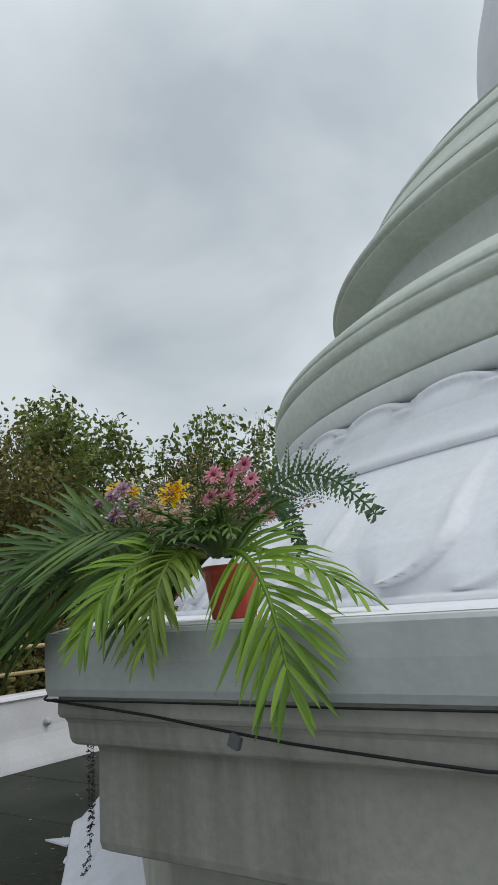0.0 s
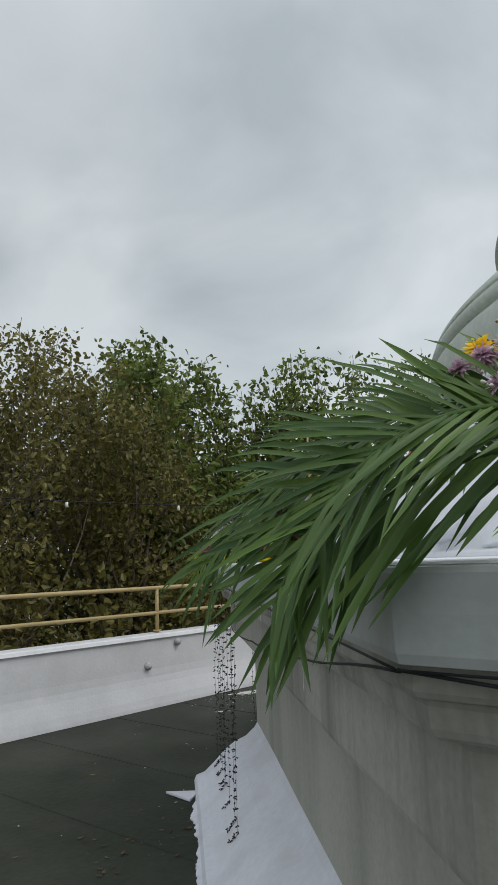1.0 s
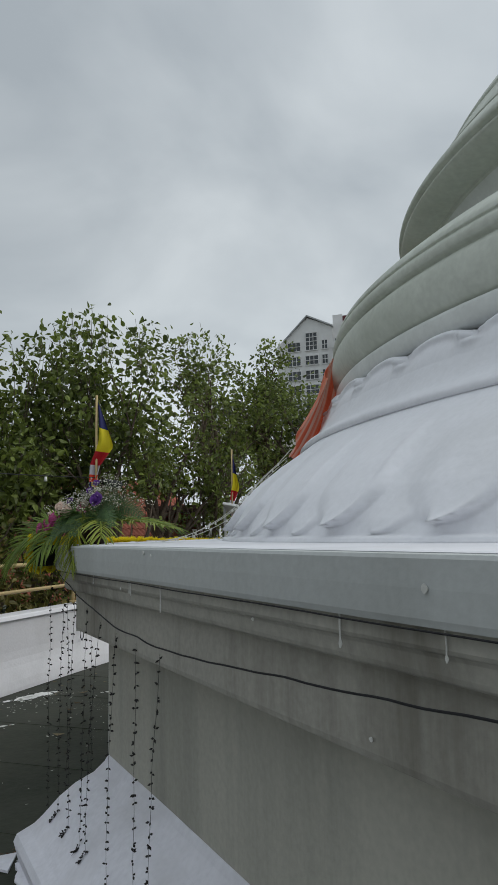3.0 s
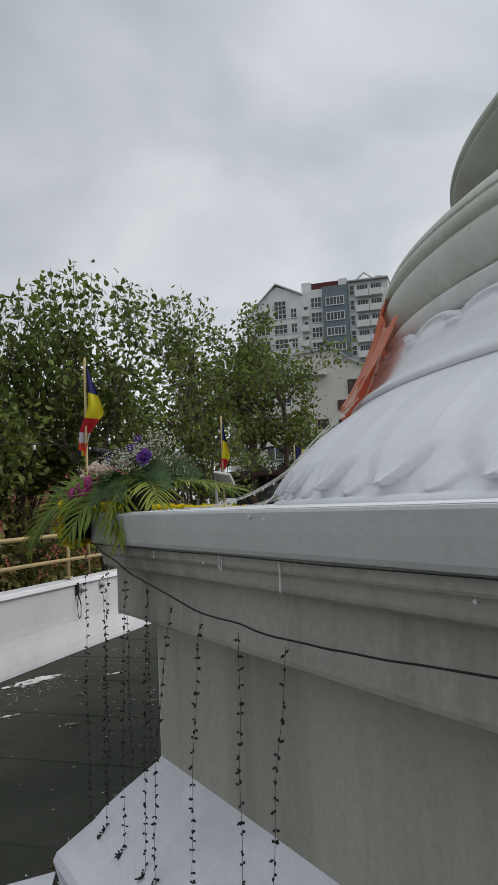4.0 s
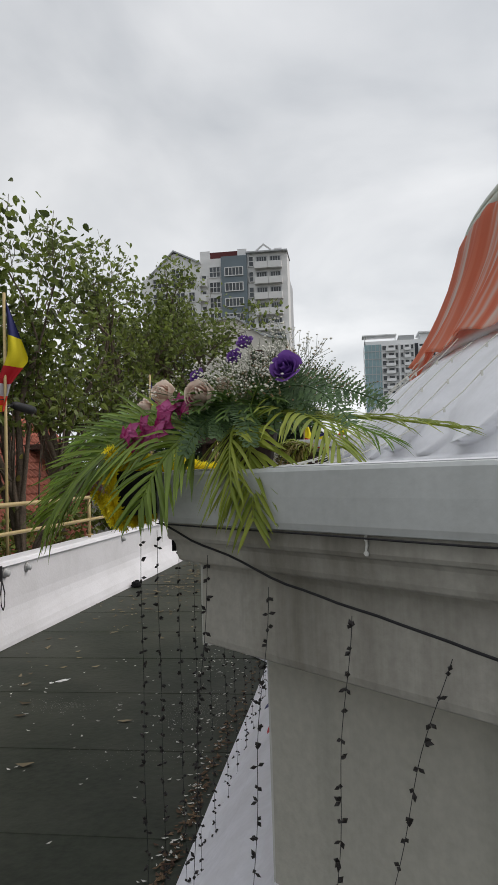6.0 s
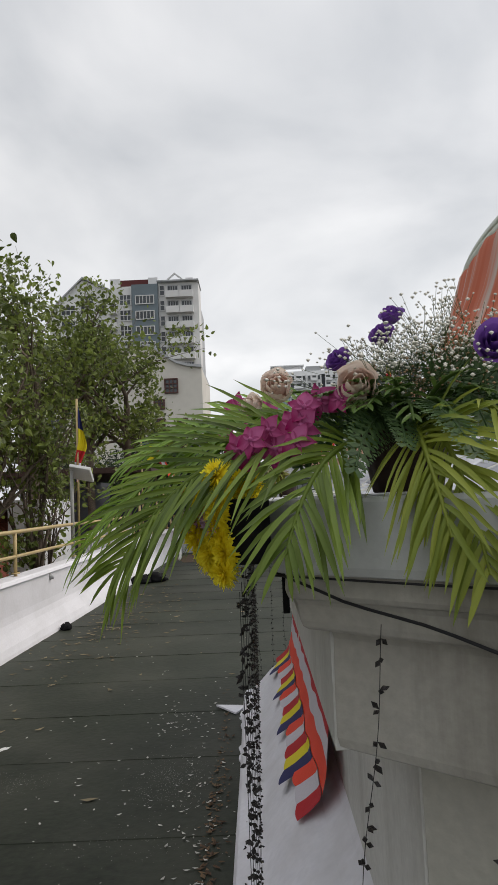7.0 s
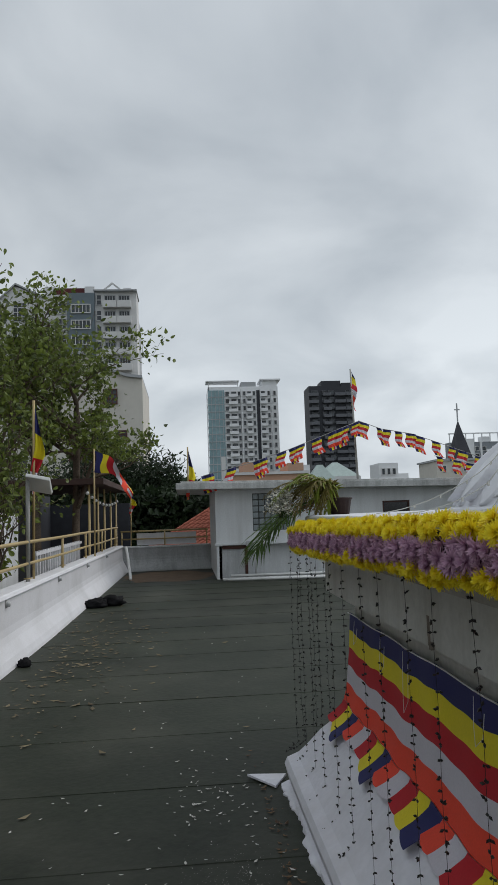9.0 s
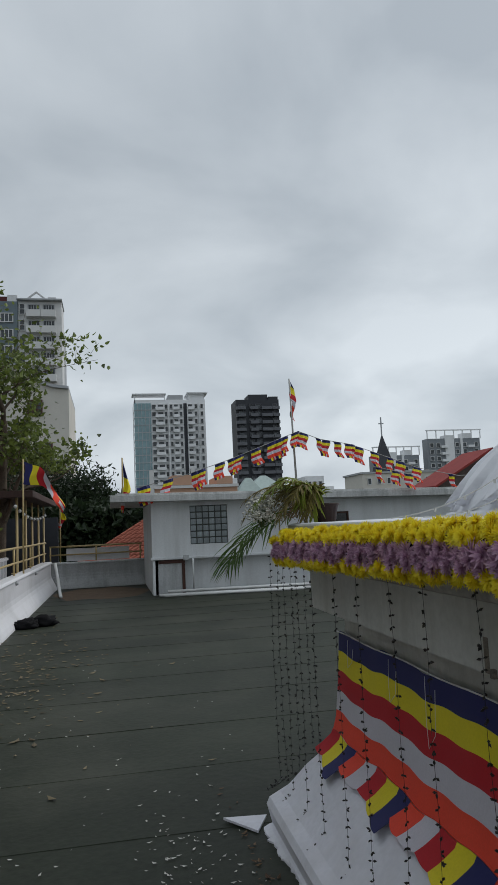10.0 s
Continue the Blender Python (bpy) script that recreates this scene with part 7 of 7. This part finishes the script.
# white light wires from the stupa down to the slab
M_WIRE = material("white_light_wire", (0.62, 0.61, 0.55), 0.5, var=0.1, bump=0)
PALE_BULB = mesh_of(boxes((-0.0035, 0.0035, -0.0035, 0.0035, -0.013, 0.003)), M_WIRE)
for i in range(11):
    a = radians(172 + 3.1 * i)
    top = Vector((CX + 3.83 * math.cos(a), CY + 3.83 * math.sin(a), 1.99 + 0.03 * math.sin(i * 2.1)))
    y = 0.9 - 0.24 * i
    end = Vector((-4.70 + 0.02 * (i % 3), y, 1.538))
    pts = []
    for p in sag(top, end, 0.10 + 0.03 * (i % 4), 14):
        flat = Vector((p.x - CX, p.y - CY, 0))
        clear = interp(TAB1, max(1.53, min(2.05, p.z))) + 0.05
        pts.append(p if flat.length > clear else flat.normalized() * clear + Vector((CX, CY, p.z)))
    ob = thing("fairy_light_wire", "white fairy-light wire slung from the stupa to the slab", "light string", *top, group="white fairy-light wires")
    part("wire", tube(bmesh.new(), [p - top for p in pts], 0.002, 5, False), M_WIRE, ob, "", True)
    for p in pts[1::2]:
        part_mesh("bulb", PALE_BULB, None, ob).location = p - top

hs_ = thing("hasp", "small rusty hasp on the pedestal cornice below the garland", "bracket", -4.732, 0.19, 1.15)
M_RUST = material("rusty_steel", (0.22, 0.19, 0.16), 0.8, metal=0.2, var=0.4, scale=20, fine=120, bump=0.3)
part("plate", boxes((-0.004, 0.004, -0.014, 0.014, -0.05, 0.05), bev=0.001), M_RUST, hs_)
part("staple", boxes((-0.016, 0.003, -0.05, -0.03, -0.055, -0.03), bev=0.002), M_RUST, hs_)

# ---------- small things on the terrace ----------
for px, py, ang in ((-5.02, -2.05, 205), (-5.02, 2.10, 155)):
    bm = bmesh.new()
    c = [Vector((0.0, 0.10, 0.0)), Vector((0.0, -0.10, 0.0)), Vector((0.21, 0.0, 0.012))]
    lo = [bm.verts.new(v + Vector((0, 0, 0.002))) for v in c]
    hi = [bm.verts.new(v + Vector((0, 0, 0.014))) for v in c]
    bm.faces.new(lo)
    bm.faces.new(hi)
    for i in range(3):
        bm.faces.new((lo[i], lo[(i + 1) % 3], hi[(i + 1) % 3], hi[i]))
    ob = part("corner_flap", bm, M_PLINTH, pedestal, "white triangular flap of flashing at the plinth corner")
    ob.matrix_basis = pose(px, py, 0, 0, 0, ang)

for i, y in enumerate((-0.23, 0.21, 2.56, 3.0, 5.9, 8.9, 11.75, 14.7)):
    ob = thing("pipe_stub", "short grey pipe stub in the parapet face", "pipe", par_x(y) + 0.002, y, 0.44 if i == 0 else 0.66, group="pipe stubs in the parapet")
    part("pipe", tube(bmesh.new(), [(-0.02, 0, 0), (0.045, 0, -0.004)], 0.03, 12), M_LOWWALL, ob, "", True)
    part("collar", tube(bmesh.new(), [(0.002, 0, 0), (0.012, 0, 0)], 0.045, 12), M_ROOFSLAB, ob, "", True)
hk = thing("wire_hook", "dark hook with a hanging wire loop on the parapet", "hook", par_x(2.5) + 0.01, 2.45, 0.74)
part("bracket", boxes((-0.01, 0.02, -0.02, 0.02, -0.14, 0.0), bev=0.004), M_CABLE, hk)
part("loop", tube(bmesh.new(), [(0.02, 0.0, -0.12), (0.03, -0.04, -0.25), (0.03, -0.03, -0.36), (0.03, 0.0, -0.40), (0.03, 0.03, -0.36), (0.03, 0.035, -0.25), (0.02, 0.0, -0.12)], 0.006, 6), M_CABLE, hk, "", True)


def lump(name, label, x, y, rx, ry, rz_, seed, mat, n=3):
    bm = bmesh.new()
    r = random.Random(seed)
    for k in range(n):
        g = bmesh.ops.create_icosphere(bm, subdivisions=3, radius=1.0)
        c = Vector((r.uniform(-0.6, 0.6) * rx, r.uniform(-0.6, 0.6) * ry, 0))
        s = r.uniform(0.45, 0.8)
        for v in g["verts"]:
            d = v.co.copy()
            k2 = 1 + 0.45 * noise.noise(d * 2.2 + Vector((seed, k, 0))) + 0.15 * noise.noise(d * 6)
            v.co = Vector((d.x * rx * s * k2 + c.x, d.y * ry * s * k2 + c.y, max(-0.002, (d.z + 0.55) * rz_ * s * k2)))
    ob = part(name, bm, mat, None, "", True)
    ob.location = (x, y, 0)
    return tagged(ob, label, "bag")


lump("rubbish_bag", "crumpled black plastic bag at the parapet foot", -7.02, 10.75, 0.30, 0.24, 0.16, 4, M_BLACK, 5)
lump("drain_cover", "small dark drain outlet at the parapet foot", -7.32, 5.85, 0.09, 0.07, 0.09, 9, M_BLACK, 2)
for i, (dy, dz, x1) in enumerate(((0.0, 0.035, -1.3), (-0.16, 0.035, -1.6), (0.1, 0.10, -1.2))):
    ob = part("plastic_pipe", tube(bmesh.new(), [(0, 0, 0), (x1 + 4.72, -0.25, 0.0)], 0.032, 10), M_WHITEPVC, None, "", True)
    ob.location = (-4.72 + 0.1 * i, 14.45 + dy, dz)
    tagged(ob, "long white plastic pipe lying before the house", "pipe", "loose plastic pipes")
ob = part("bent_pipe", tube(bmesh.new(), [(0.3, -0.9, 0.04), (0.2, 0.3, 0.05), (0.12, 0.9, 0.3), (0.03, 1.2, 0.72)], 0.04, 10), M_WHITEPVC, None, "", True)
ob.location = (par_x(16.5) + 0.15, 16.5, 0)
tagged(ob, "bent pale pipe leaning in the terrace corner", "pipe")
bl = thing("string_lights", "string of pale bulbs slung between the shelter posts", "string lights", -7.7, 13.6, 2.2)
sp = sag((0, 0, 0), (0.1, 6.5, -0.1), 0.22, 20)
part("wire", tube(bmesh.new(), sp, 0.006, 5, False), M_CABLE, bl)
for p in sp[1::2]:
    bm = bmesh.new()
    bmesh.ops.create_icosphere(bm, subdivisions=2, radius=0.04)
    o = part("bulb", bm, M_WHITEPVC, bl, "", True)
    o.location = p - Vector((0, 0, 0.05))
pf = thing("picket_railing", "white picket railing behind the parapet by the shelter", "railing", -7.95, 9.6, 0.2)
for zz in (0.15, 0.78):
    part("rail", boxes((-0.02, 0.02, 0, 5.0, zz, zz + 0.05)), M_PARAPET, pf)
pk = None
for i in range(22):
    if pk is None:
        o = part("picket", boxes((-0.018, 0.018, -0.022, 0.022, 0.0, 0.85)), M_PARAPET, pf)
        pk = o.data
    else:
        o = part_mesh("picket", pk, None, pf)
    o.location = (0, 0.1 + i * 0.22, 0)


def litter(name, label, spots, count, size, mat, seed):
    """Scattered flat scraps: (x, y, spread x, spread y, weight) patches on the floor."""
    rng = np.random.default_rng(seed)
    w = np.array([s[4] for s in spots], float)
    idx = rng.choice(len(spots), size=count, p=w / w.sum())
    bm = bmesh.new()
    for i in idx:
        sx, sy, dx, dy, _ = spots[i]
        x, y = rng.normal(sx, dx), rng.normal(sy, dy)
        if math.hypot(x, y) < 5.02 or x < par_x(y) + 0.1 or y > 18:
            continue
        if x > -4.97 and abs(y) < 2.1:
            continue
        a = rng.uniform(0, 6.28)
        s = size * rng.uniform(0.35, 1.3)
        z = 0.004 + rng.uniform(0, 0.004)
        ca, sa = math.cos(a), math.sin(a)
        pts = [(s, 0, 0.3), (0.2 * s, 0.45 * s, 0.0), (-s, 0.1 * s, 0.25), (-0.1 * s, -0.4 * s, 0.0)]
        bm.faces.new([bm.verts.new((x + ca * u - sa * v, y + sa * u + ca * v, z + s * h * rng.uniform(0.2, 1.0))) for u, v, h in pts])
    ob = part(name, bm, mat)
    return tagged(ob, label, "litter", kind="stuff")


M_PALE = leaf_material("pale_paint_flake", (0.35, 0.35, 0.32), (0.62, 0.61, 0.56), 0.8, 0.0)
M_DEAD = leaf_material("dead_leaf", (0.06, 0.045, 0.028), (0.22, 0.18, 0.11), 0.8, 0.05)
litter("dead_leaves", "dry brown leaves blown along the parapet foot", [(-7.1, 2, 0.25, 4.0, 2), (-6.8, 7.5, 0.35, 2.5, 4), (-6.4, 3, 0.7, 3.0, 1.0), (-7.0, 17, 0.4, 1.0, 0.6), (-6.75, 5.6, 0.25, 1.0, 4), (-6.4, 6.8, 0.3, 0.9, 2)], 460, 0.04, M_DEAD, 5)
litter("dead_leaves", "reddish leaf litter gathered against the plinth", [(-5.12, 0.6, 0.03, 0.9, 4), (-5.11, -1.0, 0.03, 0.7, 4), (-4.7, -2.75, 0.12, 0.25, 1)], 420, 0.02, leaf_material("red_brown_leaf", (0.04, 0.018, 0.012), (0.17, 0.11, 0.06), 0.8, 0.05), 6)
litter("paint_flakes", "pale paint flakes scattered on the floor", [(-5.4, 1.95, 0.15, 0.25, 4), (-7.1, 0.9, 0.16, 0.35, 6), (-5.9, 1.0, 0.6, 1.5, 4), (-6.0, 4.0, 0.7, 2.5, 3), (-5.6, 0.3, 0.4, 0.4, 2), (-5.14, -0.8, 0.05, 0.6, 4), (-5.2, 0.5, 0.08, 0.6, 3)], 520, 0.014, M_PALE, 7)

litter("lime_dust", "pale lime dust dried on the membrane", [(-5.38, 0.85, 0.11, 0.20, 5), (-6.3, 0.9, 0.14, 0.08, 2), (-5.5, 0.1, 0.2, 0.1, 1)], 1500, 0.0024, M_PALE, 9)

M_SPLASH = material("dried_white_paint", (0.72, 0.72, 0.70), 0.6, var=0.1, scale=8, fine=80, bump=0.1)


def splash(x, y, n, sx, sy, rz, seed, label):
    """Dried paint on the membrane: uneven flat blobs that thin out from the middle."""
    rng = random.Random(seed)
    bm = bmesh.new()
    for i in range(n):
        far = rng.random() ** 1.4
        a = rng.uniform(0, 6.28)
        cx, cy = sx * far * math.cos(a), sy * far * math.sin(a)
        r = (1.15 - far) * min(sx, sy) * rng.uniform(0.25, 0.6) + 0.006
        z = 0.0035 + 0.0004 * (i % 9)
        ring = []
        for k in range(11):
            b = 2 * math.pi * k / 11
            rr = r * rng.uniform(0.55, 1.25)
            ring.append(bm.verts.new((cx + rr * 1.7 * math.cos(b), cy + rr * math.sin(b), z)))
        bm.faces.new(ring)
    ob = part("paint_splash", bm, M_SPLASH)
    ob.location = (x, y, 0)
    ob.rotation_euler = (0, 0, rz)
    return tagged(ob, label, "paint splash", kind="stuff")


splash(-7.2, 1.05, 34, 0.36, 0.11, 1.25, 3, "splash of dried white paint on the floor beside the parapet")
splash(-6.55, 1.45, 9, 0.16, 0.035, 0.9, 4, "thin smear of dried white paint on the green floor")
splash(-6.75, 0.05, 7, 0.14, 0.025, 0.8, 5, "thin smear of dried white paint on the green floor")

M_SILT = material("brown_silt", (0.15, 0.10, 0.065), 0.9, var=0.35, scale=3, fine=60, bump=0.2)
bm = bmesh.new()
rim = [bm.verts.new((1.15 * math.cos(a) * (1 + 0.25 * noise.noise(Vector((math.cos(a) * 2, math.sin(a) * 2, 4)))), 1.55 * math.sin(a) * (1 + 0.3 * noise.noise(Vector((math.cos(a) * 2.5, math.sin(a) * 2.5, 9)))), 0.0)) for a in [2 * math.pi * i / 48 for i in range(48)]]
mid = bm.verts.new((0, 0, 0.012))
for i in range(48):
    bm.faces.new((rim[i], rim[(i + 1) % 48], mid))
silt = part("silt_patch", bm, M_SILT, None, "", True)
silt.location = (-6.0, 16.4, 0.002)
tagged(silt, "thin patch of brown silt washed up by the low wall", "dirt", kind="stuff")

# ---------- lapped sheets of the roofing membrane ----------
yy = -9.6
k = 0
rg = random.Random(3)
while yy < 16.0:
    wd = rg.choice((0.92, 0.98, 1.02))
    bm = bmesh.new()
    n = 18
    rows = []
    x0, x1 = par_x(yy) + 0.1, 9.0
    for i in range(n + 1):
        x = x0 + (x1 - x0) * i / n
        wv = 0.012 * noise.noise(Vector((x * 1.2, yy, 0)))
        rp = 0.0025 * noise.noise(Vector((x * 3, yy * 3, 2)))
        rows.append([bm.verts.new((x, yy - 0.04 + wv, -0.0022)), bm.verts.new((x, yy - 0.037 + wv, 0.0024 + rp)), bm.verts.new((x, yy + 0.03 + wv, 0.002 + rp * 0.5)), bm.verts.new((x, yy + wd * 0.5, -0.001 + rp)), bm.verts.new((x, yy + wd, -0.0012))])
    for r0, r1 in zip(rows, rows[1:]):
        for q in range(4):
            bm.faces.new((r0[q], r0[q + 1], r1[q + 1], r1[q]))
    part("membrane_sheet", bm, M_FLOOR, floor)
    yy += wd
    k += 1
